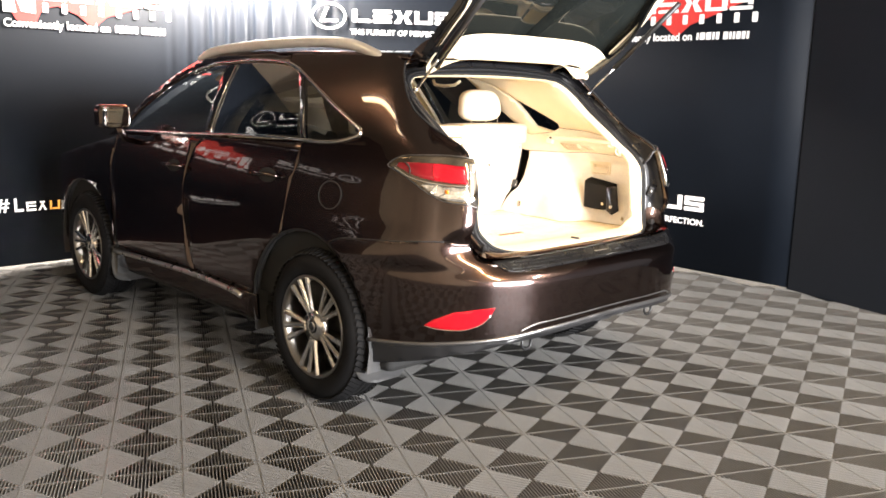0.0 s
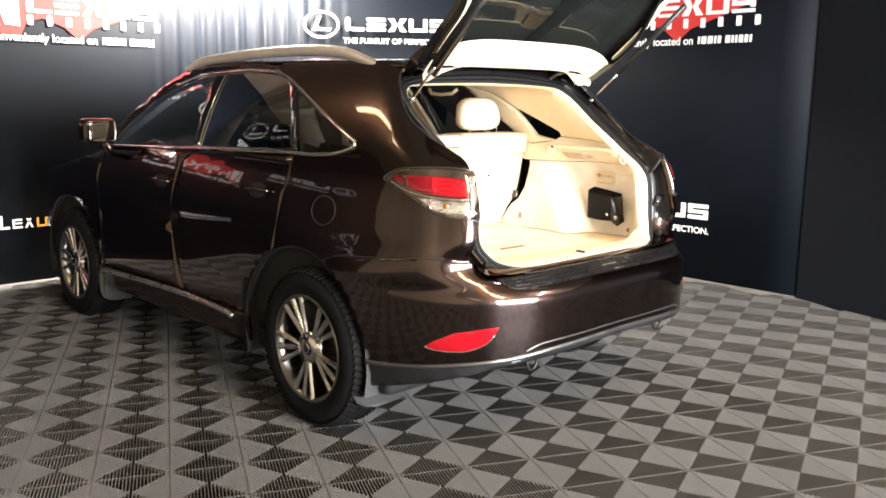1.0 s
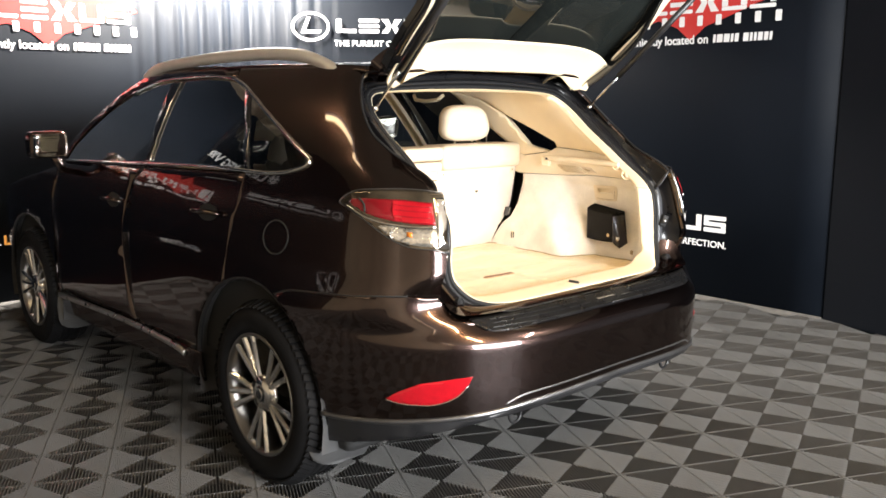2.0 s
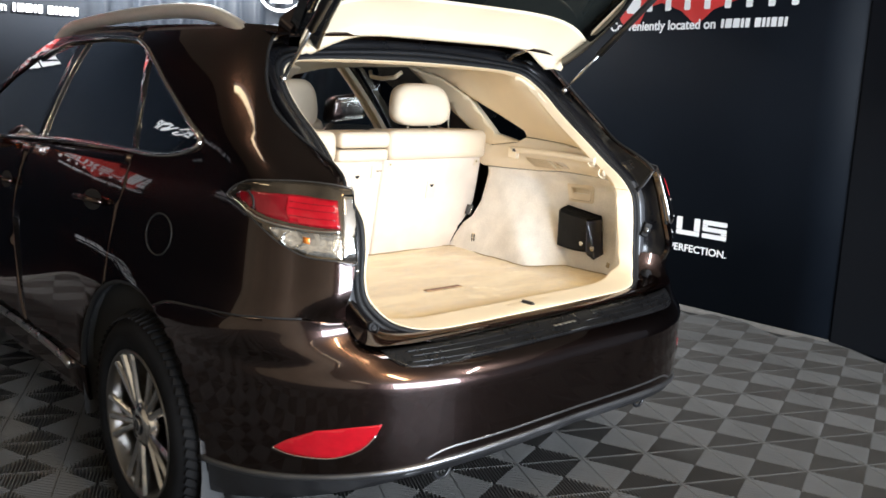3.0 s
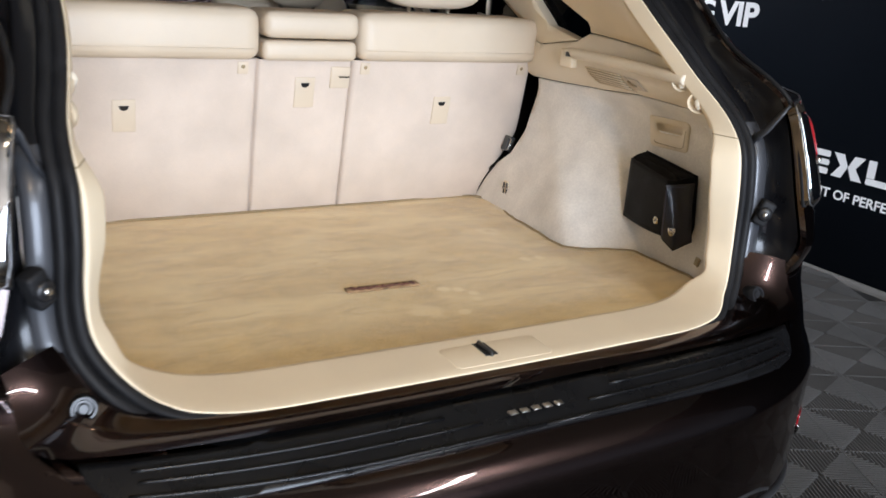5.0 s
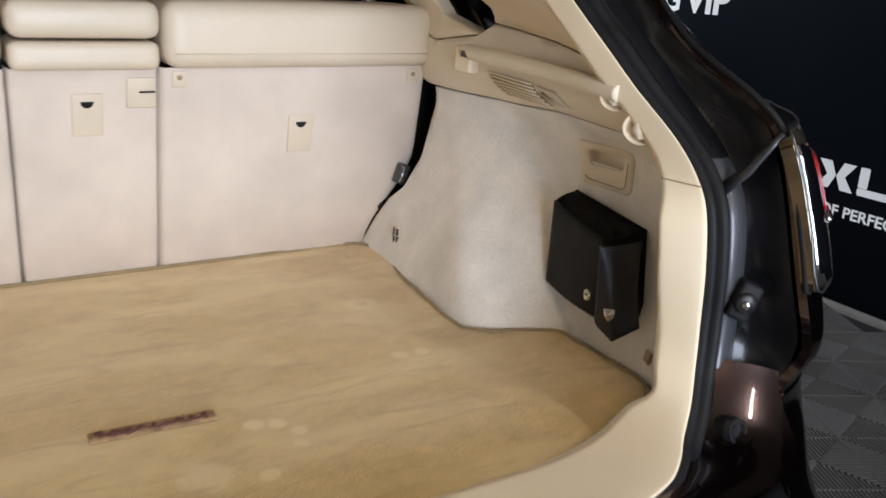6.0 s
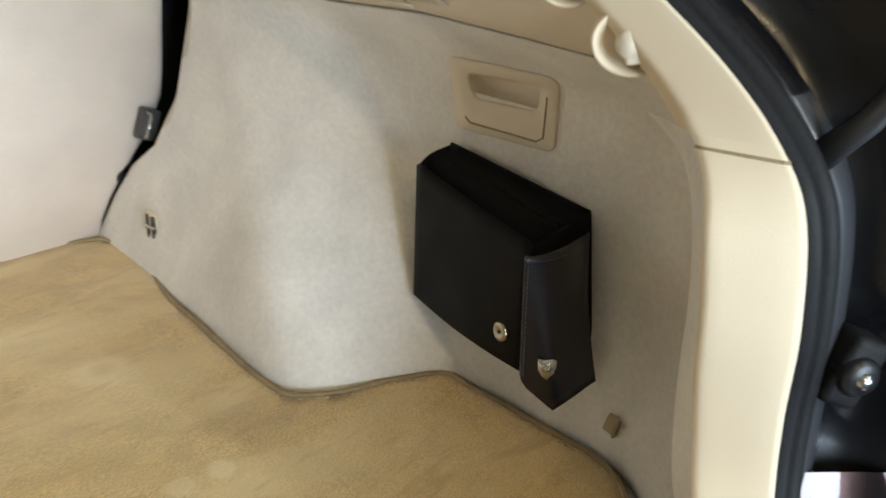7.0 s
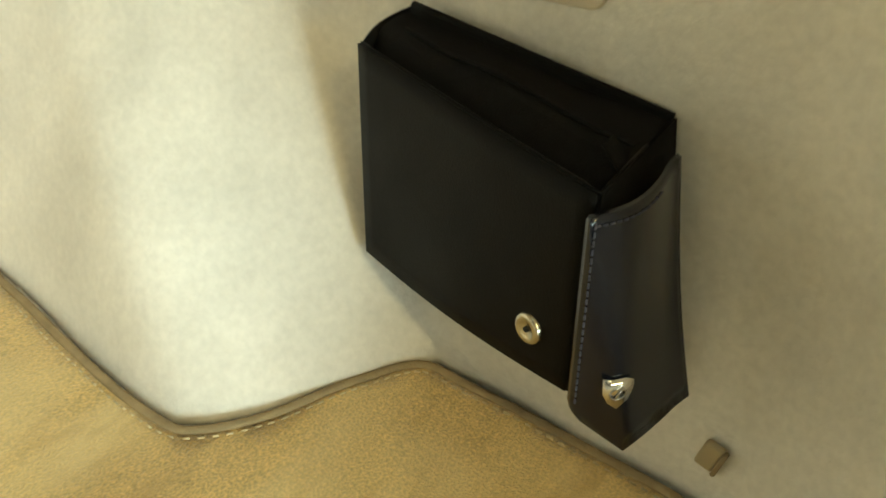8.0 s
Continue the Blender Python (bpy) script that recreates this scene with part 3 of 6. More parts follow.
def hash_sign(start, along, k=1.0, orange=True):
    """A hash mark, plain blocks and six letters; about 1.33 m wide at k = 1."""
    t = sign_at("hashtag_sign", "white printed hashtag line on navy fabric", start, along, "hashtag signs")
    part("hash_mark", shapes(*[[(x * k, y * k) for x, y in o] for o in (slab(0.02, 0.04, 0, 0.13, 0.2), slab(0.07, 0.09, 0, 0.13, 0.2))] + [[(x * k, y * k) for x, y in o] for o in (slab(0.0, 0.118, 0.038, 0.054), slab(0.01, 0.128, 0.08, 0.096))]), PRINT, t, smooth=False)
    for o in [[(x * k, y * k) for x, y in o] for o in (slab(0.17, 0.195, 0, 0.13), slab(0.2, 0.255, 0, 0.024), slab(0.28, 0.37, 0, 0.02), slab(0.28, 0.30, 0.025, 0.09), slab(0.305, 0.37, 0.04, 0.056), slab(0.305, 0.37, 0.072, 0.09),
                                                  slab(0.39, 0.412, 0, 0.09, 0.5), slab(0.45, 0.472, 0, 0.09, -0.5), slab(0.62, 0.70, 0, 0.02), slab(0.62, 0.70, 0.036, 0.056), slab(0.62, 0.70, 0.07, 0.09))]:
        part("block", shapes(o), PRINT, t, smooth=False)
    part("accent_block", shapes(*[[(x * k, y * k) for x, y in o] for o in (slab(0.50, 0.522, 0, 0.09), slab(0.525, 0.575, 0, 0.02), slab(0.578, 0.60, 0, 0.09))]), PRINT_ORANGE if orange else PRINT, t, smooth=False)
    part("lettering", fit_width(text_mesh("YEG", 0.12, bold=0.003), 0.74 * k, 1.03 * k, 0.0, 0.13 * k), PRINT, t, smooth=False)
    part("lettering", fit_width(text_mesh("VIP", 0.12, bold=0.004), 1.06 * k, 1.34 * k, 0.0, 0.13 * k), PRINT, t, smooth=False)
    return t


def bend_to_wall(t):
    """Lay a sign on the rounded corner: its x past the wall's first point becomes the way along the wall's plan."""
    plan = [Vector(p) for p in _smooth]
    placed = {}
    for ob in t.children:
        for v in ob.data.vertices:
            w = t.matrix_world @ v.co
            left = w.x - plan[0].x
            for a, b in zip(plan, plan[1:]):
                d = b - a
                if left <= d.length:
                    break
                left -= d.length
            d.normalize()
            q = a + d * left + Vector((d.y, -d.x)) * (4.62 - w.y + (0.032 if 0.2 < (a + d * left).x < 1.9 else 0.0))
            placed[ob.name, v.index] = Vector((q.x, q.y, w.z))
    origin = next(iter(placed.values())).copy()
    for ob in t.children:
        for v in ob.data.vertices:
            v.co = placed[ob.name, v.index] - origin
    t.matrix_world = Matrix.Translation(origin)
    return t


def way_along(y):
    """The way along the wall's plan to a place on its straight right side."""
    pts = [Vector(p) for p in _smooth]
    return sum((b - a).length for a, b in zip(pts, pts[1:])) - (y - pts[-1].y)


dealer_sign((-1.01, 4.62, 1.835), (1, 0), 0.955)
dealer_sign((3.2, 2.195, 1.885), (0, -1), 1.0)
slogan_sign((1.50, 4.235, 1.955), (1.05, -0.70), 0.97)
bend_to_wall(slogan_sign((0.18, 4.62, 1.17), (1, 0), 0.97))
slogan_sign((3.2, 2.50, 0.420), (0, -1), 1.02)
hash_sign((-1.16, 4.62, 0.43), (1, 0), 0.8)
bend_to_wall(hash_sign((BACKDROP[0][0] + way_along(2.647) - 1.06 * 1.045, 4.62, 1.195), (1, 0), 1.045, False))
# the side that the left flank of the car mirrors
dealer_sign((-3.05, 4.62, 1.36), (1, 0), 0.85)
slogan_sign((-2.95, 4.62, 0.44), (1, 0), 0.45)
hash_sign((-3.55, 4.62, 2.52), (1, 0), 1.0, False)
slogan_sign((-4.85, 4.62, 1.80), (1, 0), 0.97)


# ---- the car ----
# x to its right, y ahead, the load sill's latch at the origin of the plan
Y0 = 0.75
half_width = smooth_table([(0.15, 0.88), (0.30, 0.925), (0.55, 0.945), (0.85, 0.945), (1.0, 0.925), (1.12, 0.90), (1.2, 0.87), (1.4, 0.765), (1.55, 0.665), (1.62, 0.60)])
rear_line = smooth_table([(0.15, -0.10), (0.30, -0.20), (0.45, -0.235), (0.60, -0.243), (0.675, -0.246), (0.706, -0.228), (0.72, -0.20), (0.80, -0.05), (0.855, -0.014), (0.95, 0.000), (1.15, 0.055), (1.3, 0.18), (1.45, 0.31), (1.56, 0.41), (1.62, 0.46)])
square = smooth_table([(0.15, 3.4), (0.70, 3.4), (0.90, 9.0), (1.15, 9.0), (1.3, 5.6), (1.62, 4.0)])
taper = smooth_table([(0.15, 0.0), (0.72, 0.0), (0.92, 0.06), (1.15, 0.065), (1.3, 0.045), (1.62, 0.02)])


def ease(t):
    t = min(1, max(0, t))
    return t * t * (3 - 2 * t)


def skin(u, z):
    """The left flank and tail: u is y along the flank, and turns round the corner below Y0 to the middle of the tail at Y0 - 1."""
    # the pillar beside the tailgate draws in towards its rear edge
    w = half_width(z) - 0.030 * ease((0.50 - u) / 0.38) * ease((z - 1.17) / 0.10) * (1 - ease((z - 1.47) / 0.10))
    if u >= Y0:
        w *= 1 - taper(z) * ease((1.5 - u) / 1.5)
        if u > 3.45:
            k = min(1.0, (u - 3.45) / 0.95)
            w *= max(1 - k**3.2, 0) ** (1 / 3.2)
        return Vector((-w, u, z))
    n = square(z)
    ph = radians(90 * min(1.0, Y0 - u))
    y = Y0 - (Y0 - rear_line(z)) * math.sin(ph) ** (2 / n)
    w *= 1 - taper(z) * ease((1.5 - y) / 1.5)
    # the rear edge beside the lamp stands a little further back
    d = ease((0.28 - u) / 0.28) * ease((z - 0.79) / 0.13) * (1 - ease((z - 1.18) / 0.14))
    return Vector((-w * max(math.cos(ph), 0) ** (2 / n) - 0.012 * d * min(1, w * max(math.cos(ph), 0) ** (2 / n) / 0.5), y - 0.055 * d, z))


def skin_normal(u, z):
    e = 0.004
    a, b = max(u - e, Y0 - 1), u + e
    n = (skin(b, z) - skin(a, z)).cross(skin(u, z + e) - skin(u, z - e))
    if u < Y0 - 0.9995:
        n.x = 0.0
    n.normalize()
    c = skin(u, z) - Vector((0, 1.5, z))
    return n if n.dot(c) > 0 else -n


def u_of(y, z):
    if y >= Y0:
        return y
    k = min(1.0, max(0.0, (Y0 - y) / (Y0 - rear_line(z))))
    return Y0 - math.degrees(math.asin(k ** (square(z) / 2))) / 90


def on_skin(u, z, d=0.0):
    return skin(u, z) + skin_normal(u, z) * d


def panel(outline, mapf=on_skin, off=0.0, lip=0.012, du=0.05, dz=0.05, mirror=False, both=False, round_edge=0.0015, crisp=False):
    """A sheet cut to an outline in (u, z), bent onto a surface, with a lip turned inwards."""
    bm = bmesh.new()
    pts = [Vector((a, b, 0)) for a, b in outline]
    f = bm.faces.new([bm.verts.new(p) for p in pts])
    bmesh.ops.triangulate(bm, faces=[f])
    us, zs = [p.x for p in pts], [p.y for p in pts]

    def cuts(lo, hi, step):
        k = int(lo / step) + 1
        while k * step < hi - 1e-4:
            if k * step > lo + 1e-4:
                yield k * step
            k += 1
    for c in cuts(min(us) - 1, max(us), du):
        if c > min(us):
            bmesh.ops.bisect_plane(bm, geom=bm.verts[:] + bm.edges[:] + bm.faces[:], plane_co=(c, 0, 0), plane_no=(1, 0, 0), dist=1e-5)
    for c in cuts(min(zs), max(zs), dz):
        bmesh.ops.bisect_plane(bm, geom=bm.verts[:] + bm.edges[:] + bm.faces[:], plane_co=(0, c, 0), plane_no=(0, 1, 0), dist=1e-5)
    bmesh.ops.remove_doubles(bm, verts=bm.verts[:], dist=1e-4)
    edge = [e for e in bm.edges if len(e.link_faces) == 1 and not (both and all(v.co.x < Y0 - 0.9999 for v in e.verts))]
    for e in edge if crisp else ():
        e.smooth = False
    if lip:
        for depth in (round_edge, lip):
            r = bmesh.ops.extrude_edge_only(bm, edges=edge)["geom"]
            vs = [v for v in r if isinstance(v, bmesh.types.BMVert)]
            for v in vs:
                v.co.z = -depth
            edge = [e for e in r if isinstance(e, bmesh.types.BMEdge)]
            for e in edge:
                e.smooth = False
    for v in bm.verts:
        v.co = mapf(v.co.x, v.co.y, off + v.co.z)
    if both:
        for v in bm.verts:
            if abs(v.co.x) < 0.004:
                v.co.x = 0.0
        bmesh.ops.mirror(bm, geom=bm.verts[:] + bm.edges[:] + bm.faces[:], axis="X", merge_dist=0.0002)
    if mirror:
        for v in bm.verts:
            v.co.x = -v.co.x
    bmesh.ops.recalc_face_normals(bm, faces=bm.faces[:])
    return bm


def on_flank(y, z, d=0.0):
    """A place of the skin by its y and z, where the flank runs into the rear corner."""
    return on_skin(u_of(y, z), z, d)


def flank(yz, step=0.02):
    """A close row of (u, z) along a line given by y and z."""
    out = []
    for (a, b), (c, d) in zip(yz, yz[1:]):
        n = max(1, int(abs(c - a) / step)) if min(a, c) < Y0 + 0.05 else 1
        out += [(u_of(a + (c - a) * k / n, b + (d - b) * k / n), b + (d - b) * k / n) for k in range(n)]
    return out + [(u_of(*yz[-1]), yz[-1][1])]


def arc(yc, zc, r, a0, a1, n=16):
    """Points of a wheel arch as (u, z), from angle a0 to a1 in degrees (0 is ahead, 90 is up)."""
    out = []
    for k in range(n + 1):
        a = radians(a0 + (a1 - a0) * k / n)
        y, z = yc + r * math.cos(a), zc + r * math.sin(a)
        out.append((u_of(y, z), z))
    return out


car = thing("estate_car", "dark brown metallic five-door car, tailgate raised, on ribbed tiles", "car")
ARCH_R, ARCH_F, ARCH_Z, ARCH_RAD = 0.82, 3.41, 0.335, 0.465

rear_arc = arc(ARCH_R, ARCH_Z, ARCH_RAD, 0, 180)
front_arc = arc(ARCH_F, ARCH_Z, ARCH_RAD, 0, 180)
SEAM_B = [(1.79, 1.174), (1.88, 1.145), (1.92, 1.10), (1.97, 0.978), (1.999, 0.85), (2.0, 0.75), (1.963, 0.60), (1.895, 0.42)]
WINDOW_REAR = [(0.577, 1.267), (0.612, 1.282), (0.691, 1.314), (0.811, 1.363), (0.937, 1.414), (1.085, 1.474), (1.235, 1.530)]
WINDOW_TOP = [(1.36, 1.556), (1.435, 1.566), (1.678, 1.577), (1.864, 1.572), (1.976, 1.567), (2.136, 1.553), (2.338, 1.497), (2.526, 1.408), (2.67, 1.312), (2.78, 1.225), (2.84, 1.152)]
EDGE_UP = [(-0.007, 0.830), (-0.032, 0.980), (-0.022, 1.088), (0.012, 1.178), (0.062, 1.216), (0.143, 1.246), (0.243, 1.284), (0.311, 1.318), (0.382, 1.362), (0.428, 1.430), (0.444, 1.500), (0.440, 1.549), (0.412, 1.599)]


BODY_SEAM = [(0.640, 0.766), (0.548, 0.796), (0.414, 0.810), (0.344, 0.817), (0.212, 0.828), (0.104, 0.840), (0.03, 0.843)]
WINDOW_EDGE = [(1.235, 1.538), (1.085, 1.482), (0.937, 1.422), (0.811, 1.371), (0.691, 1.322), (0.612, 1.290), (0.567, 1.272), (0.556, 1.255), (0.564, 1.234), (0.605, 1.220), (0.658, 1.208), (0.719, 1.199), (0.83, 1.192), (0.945, 1.193)]
EDGE_LINE = [(v.x, v.y) for v in spline([Vector((*q, 0)) for q in EDGE_UP], 6)]
quarter_outline = (flank([(y, z + 0.002) for y, z in BODY_SEAM]) + EDGE_LINE + [(0.8, 1.612), (1.40, 1.618), (1.36, 1.57)] + flank(WINDOW_EDGE) +
                   [(0.950, 1.18), (0.938, 1.097), (0.969, 1.018), (0.992, 0.889), (1.002, 0.775)] + arc(ARCH_R, ARCH_Z, ARCH_RAD, 67.5, 112.2, 12))
rear_door_outline = [(1.008, 0.775), (0.998, 0.889), (0.975, 1.018), (0.944, 1.097), (0.956, 1.18), (0.960, 1.196)] + [(u - 0.006, z) for u, z in SEAM_B] + [(1.30, 0.41)] + arc(ARCH_R, ARCH_Z, ARCH_RAD, 9, 66.5, 12)
front_door_outline = SEAM_B + [(2.93, 0.41), (2.955, 0.66), (2.955, 0.95), (2.93, 1.11), (2.85, 1.138), (2.2, 1.158)]
fender_outline = [(2.961, 0.41), (2.961, 0.95), (2.908, 1.115), (3.2, 1.06), (3.6, 0.985), (4.0, 0.90), (4.25, 0.82), (4.36, 0.62), (4.34, 0.30)] + [(u, z) for u, z in front_arc if z > 0.32] + [(2.985, 0.36)]
bumper_outline = arc(ARCH_R, ARCH_Z, ARCH_RAD, 175, 112.6, 14) + flank([(y, z - 0.002) for y, z in BODY_SEAM]) + [(0.004, 0.830), (0.008, 0.815), (0.03, 0.795), (0.062, 0.767), (0.078, 0.748), (0.060, 0.740), (-0.156, 0.740), (-0.25, 0.740), (-0.25, 0.480), (-0.215, 0.478), (-0.06, 0.462), (0.068, 0.446), (0.292, 0.425), (0.50, 0.396)]
valance_outline = [(0.60, 0.380), (0.292, 0.423), (0.068, 0.444), (-0.06, 0.460), (-0.25, 0.474), (-0.25, 0.45), (0.065, 0.418), (0.25, 0.375), (0.468, 0.314), (0.63, 0.262)]
side_frame_outline = [(1.405, 1.612), (1.365, 1.571), (1.435, 1.574), (1.678, 1.585), (1.864, 1.580), (1.976, 1.575), (2.14, 1.561), (2.345, 1.505), (2.535, 1.416), (2.68, 1.320), (2.79, 1.233), (2.85, 1.150), (2.955, 1.125), (2.846, 1.251), (2.718, 1.356), (2.495, 1.503), (2.333, 1.586), (2.125, 1.622), (1.886, 1.630), (1.636, 1.628)]
rocker_outline = [(1.262, 0.27), (2.96, 0.27), (2.98, 0.405), (1.25, 0.405)]
glass_front = [(1.852, 1.179), (1.972, 1.560)] + [q for q in WINDOW_TOP if 1.98 < q[0]] + [(2.45, 1.158), (2.2, 1.166)]
glass_rear = [(0.974, 1.204), (1.09, 1.373), (1.219, 1.507), (1.30, 1.542), (1.36, 1.552), (1.435, 1.560), (1.678, 1.571), (1.864, 1.566), (1.788, 1.182), (1.4, 1.197)]
glass_quarter = [(0.937, 1.203), (0.83, 1.203), (0.719, 1.211), (0.658, 1.222), (0.605, 1.235), (0.584, 1.248), (0.584, 1.260), (0.612, 1.276), (0.691, 1.308), (0.811, 1.357), (0.937, 1.406), (1.085, 1.466), (1.165, 1.498), (1.054, 1.374)]
pillar_b = [(1.788, 1.182), (1.864, 1.566), (1.972, 1.560), (1.852, 1.179)]
pillar_c = [(0.937, 1.203), (1.054, 1.374), (1.165, 1.498), (1.245, 1.528), (1.219, 1.507), (1.09, 1.373), (0.974, 1.204)]
lamp_outline = [(0.690, 1.128), (0.676, 1.146), (0.640, 1.163), (0.550, 1.176), (0.250, 1.179), (0.100, 1.177), (0.006, 1.170), (-0.022, 1.160), (-0.030, 1.079), (-0.036, 0.984), (0.042, 0.992), (0.166, 0.997), (0.267, 1.010), (0.387, 1.034), (0.525, 1.072), (0.625, 1.102), (0.672, 1.118)]
fog_outline = [(0.405, 0.493), (0.37, 0.520), (0.296, 0.556), (0.20, 0.572), (0.127, 0.580), (0.140, 0.552), (0.175, 0.512), (0.239, 0.486), (0.30, 0.481), (0.362, 0.483)]


def inset(outline, k, dx=0.0, dz=0.0):
    cx, cz = sum(p[0] for p in outline) / len(outline), sum(p[1] for p in outline) / len(outline)
    return [(cx + (u - cx) * k + dx, cz + (z - cz) * k + dz) for u, z in outline]


def line_tube(uz, off, radius, seg=8, mirror=False, squash=1.0, per=5, place=on_skin):
    pts = [place(u, z, off) for u, z in [(v.x, v.y) for v in spline([Vector((*q, 0)) for q in uz], per)]]
    if mirror:
        pts = [Vector((-p.x, p.y, p.z)) for p in pts]
    return tube(pts, radius, seg, squash=squash)


for mirror in (False, True):
    sd = -1 if not mirror else 1
    part("rear_quarter_panel", panel(quarter_outline, du=0.0125, dz=0.02, mirror=mirror, crisp=True), PAINT, car)
    # added tube hides the ragged edge and draws its dark gap
    part("edge_seal", line_tube(EDGE_UP[1:], 0.0005, 0.0048, mirror=mirror, per=12), RUBBER, car, "added dark line standing for the gap at the panel's edge")
    part("body_seam", line_tube(BODY_SEAM, -0.0012, 0.0034, mirror=mirror, place=on_flank), DARK, car, "dark joint over the bumper")
    rd = part("rear_door", panel(rear_door_outline, du=0.10, mirror=mirror), PAINT, car)
    fd = part("front_door", panel(front_door_outline, du=0.10, mirror=mirror), PAINT, car)
    part("front_fender", panel(fender_outline, du=0.06, mirror=mirror), PAINT, car)
    part("side_frame", panel(side_frame_outline, du=0.06, dz=0.03, mirror=mirror), PAINT, car)
    part("rocker_panel", panel(rocker_outline, du=0.2, mirror=mirror), PAINT, car)
    part("front_window", panel(glass_front, off=-0.006, lip=0, du=0.1, mirror=mirror), GLASS_LIGHT, fd, "lightly tinted window pane")
    part("rear_window", panel(glass_rear, off=-0.006, lip=0, du=0.1, mirror=mirror), GLASS_DARK, rd, "dark tinted window pane")
    part("quarter_window", panel(glass_quarter, on_flank, off=-0.006, lip=0, du=0.04, mirror=mirror), GLASS_DARK, car, "dark tinted fixed pane")
    part("centre_pillar", panel(pillar_b, off=-0.003, mirror=mirror), GLOSS_BLACK, car)
    part("rear_pillar_trim", panel(pillar_c, off=-0.003, mirror=mirror), GLOSS_BLACK, car)
    # bright trim
    part("belt_moulding", line_tube([(2.85, 1.146), (2.57, 1.152), (2.2, 1.165), (1.79, 1.181), (1.629, 1.189), (1.257, 1.199), (0.967, 1.199), (0.83, 1.198), (0.719, 1.205), (0.658, 1.215), (0.605, 1.228), (0.572, 1.241), (0.566, 1.254)] + WINDOW_REAR + [(1.36, 1.562), (1.435, 1.570), (1.678, 1.581), (1.864, 1.576), (1.976, 1.571), (2.136, 1.557), (2.338, 1.501)], 0.002, 0.0085, mirror=mirror, per=4, place=on_flank), CHROME, car, "bright window surround")
    part("pillar_moulding", line_tube([(1.79, 1.184), (1.827, 1.37), (1.866, 1.562)], 0.001, 0.0028, mirror=mirror), CHROME, rd)
    part("sill_moulding", line_tube([(2.96, 0.372), (2.4, 0.392), (1.9, 0.402), (1.5, 0.390), (1.40, 0.372)], 0.006, 0.011, mirror=mirror, squash=1.5), SATIN, car, "satin silver strip")
    part("arch_lip", tube([Vector((-p.x, p.y, p.z)) if mirror else p for p in [on_skin(u, z, -0.012) for u, z in rear_arc]], 0.012, 6), BLACK, car)
    part("arch_lip", tube([Vector((-p.x, p.y, p.z)) if mirror else p for p in [on_skin(u, z, -0.012) for u, z in front_arc]], 0.012, 6), BLACK, car)
    # tail lamp on the body
    lamp = part("tail_lamp", panel(lamp_outline, off=0.013, lip=0.018, du=0.0125, dz=0.02, mirror=mirror), SMOKE, car, "wraparound tail lamp with smoked top, red band and clear base")
    lower = [(0.440, 1.064), (0.387, 1.044), (0.267, 1.019), (0.166, 1.006), (0.032, 1.001), (0.032, 1.058), (0.150, 1.058), (0.260, 1.061), (0.360, 1.067)]
    redband = [(0.650, 1.130), (0.560, 1.105), (0.450, 1.090), (0.296, 1.079), (0.163, 1.073), (0.036, 1.070), (0.048, 1.138), (0.200, 1.146), (0.400, 1.147), (0.560, 1.148), (0.630, 1.143)]
    part("red_lens", panel(redband, off=0.0155, lip=0.004, du=0.0125, dz=0.02, mirror=mirror), RED_DEEP, lamp, "red lens")
    part("bright_red_lens", panel([(0.300, 1.083), (0.163, 1.077), (0.044, 1.074), (0.053, 1.133), (0.145, 1.140), (0.310, 1.142), (0.325, 1.112)], off=0.0175, lip=0.004, du=0.0125, dz=0.02, mirror=mirror), RED, lamp, "bright red lens")
    part("clear_lens", panel(lower, off=0.0155, lip=0.004, du=0.0125, dz=0.02, mirror=mirror), CLEAR, lamp, "clear faceted lens over a silver reflector")
    bowl = lathe([(0.030, 0.004), (0.028, 0.001), (0.018, -0.006), (0.008, -0.010), (0.0, -0.011)], 20, m=Matrix.Diagonal((1, 0.75, 1, 1)))
    turn_ = skin_normal(0.262, 1.040).to_track_quat("Z", "Y").to_matrix().to_4x4()
    turn_.translation = on_skin(0.262, 1.040, 0.0175)
    bowl.transform(turn_)
    if mirror:
        bmesh.ops.scale(bowl, vec=(-1, 1, 1), verts=bowl.verts[:])
        bmesh.ops.reverse_faces(bowl, faces=bowl.faces[:])
    part("reflector_bowl", bowl, CHROME, lamp, "bright reflector bowl")
    part("amber_bulb", panel([(0.200, 1.047), (0.166, 1.046), (0.166, 1.031), (0.200, 1.033)], off=0.0175, lip=0.002, mirror=mirror), AMBER, lamp)
    part("lens_rib", line_tube([(0.655, 1.122), (0.560, 1.094), (0.450, 1.079), (0.296, 1.068), (0.163, 1.064), (0.034, 1.063)], 0.018, 0.0045, mirror=mirror), CHROME, lamp, "bright dividing strip")
    part("lens_edge", panel([(0.028, 1.152), (-0.018, 1.152), (-0.026, 1.079), (-0.032, 0.990), (0.028, 0.996)], off=0.0165, lip=0.004, du=0.01, dz=0.03, mirror=mirror), LENS_EDGE, lamp, "clear bright edge")
    part("lens_outline", tube([Vector((-p.x, p.y, p.z)) if mirror else p for p in [on_skin(u, z, 0.0135) for u, z in [(v.x, v.y) for v in spline([Vector((*q, 0)) for q in inset(lamp_outline, 0.985)], 3, True)]]], 0.0018, 6, True), GREY_SATIN, lamp, "moulded rim of the lens")
    for zl in (1.094, 1.112, 1.127):
        part("lens_line", line_tube([(0.300, zl + 0.003), (0.19, zl), (0.055, zl - 0.003)], 0.0178, 0.0012, 6, mirror), RED_DEEP, lamp)
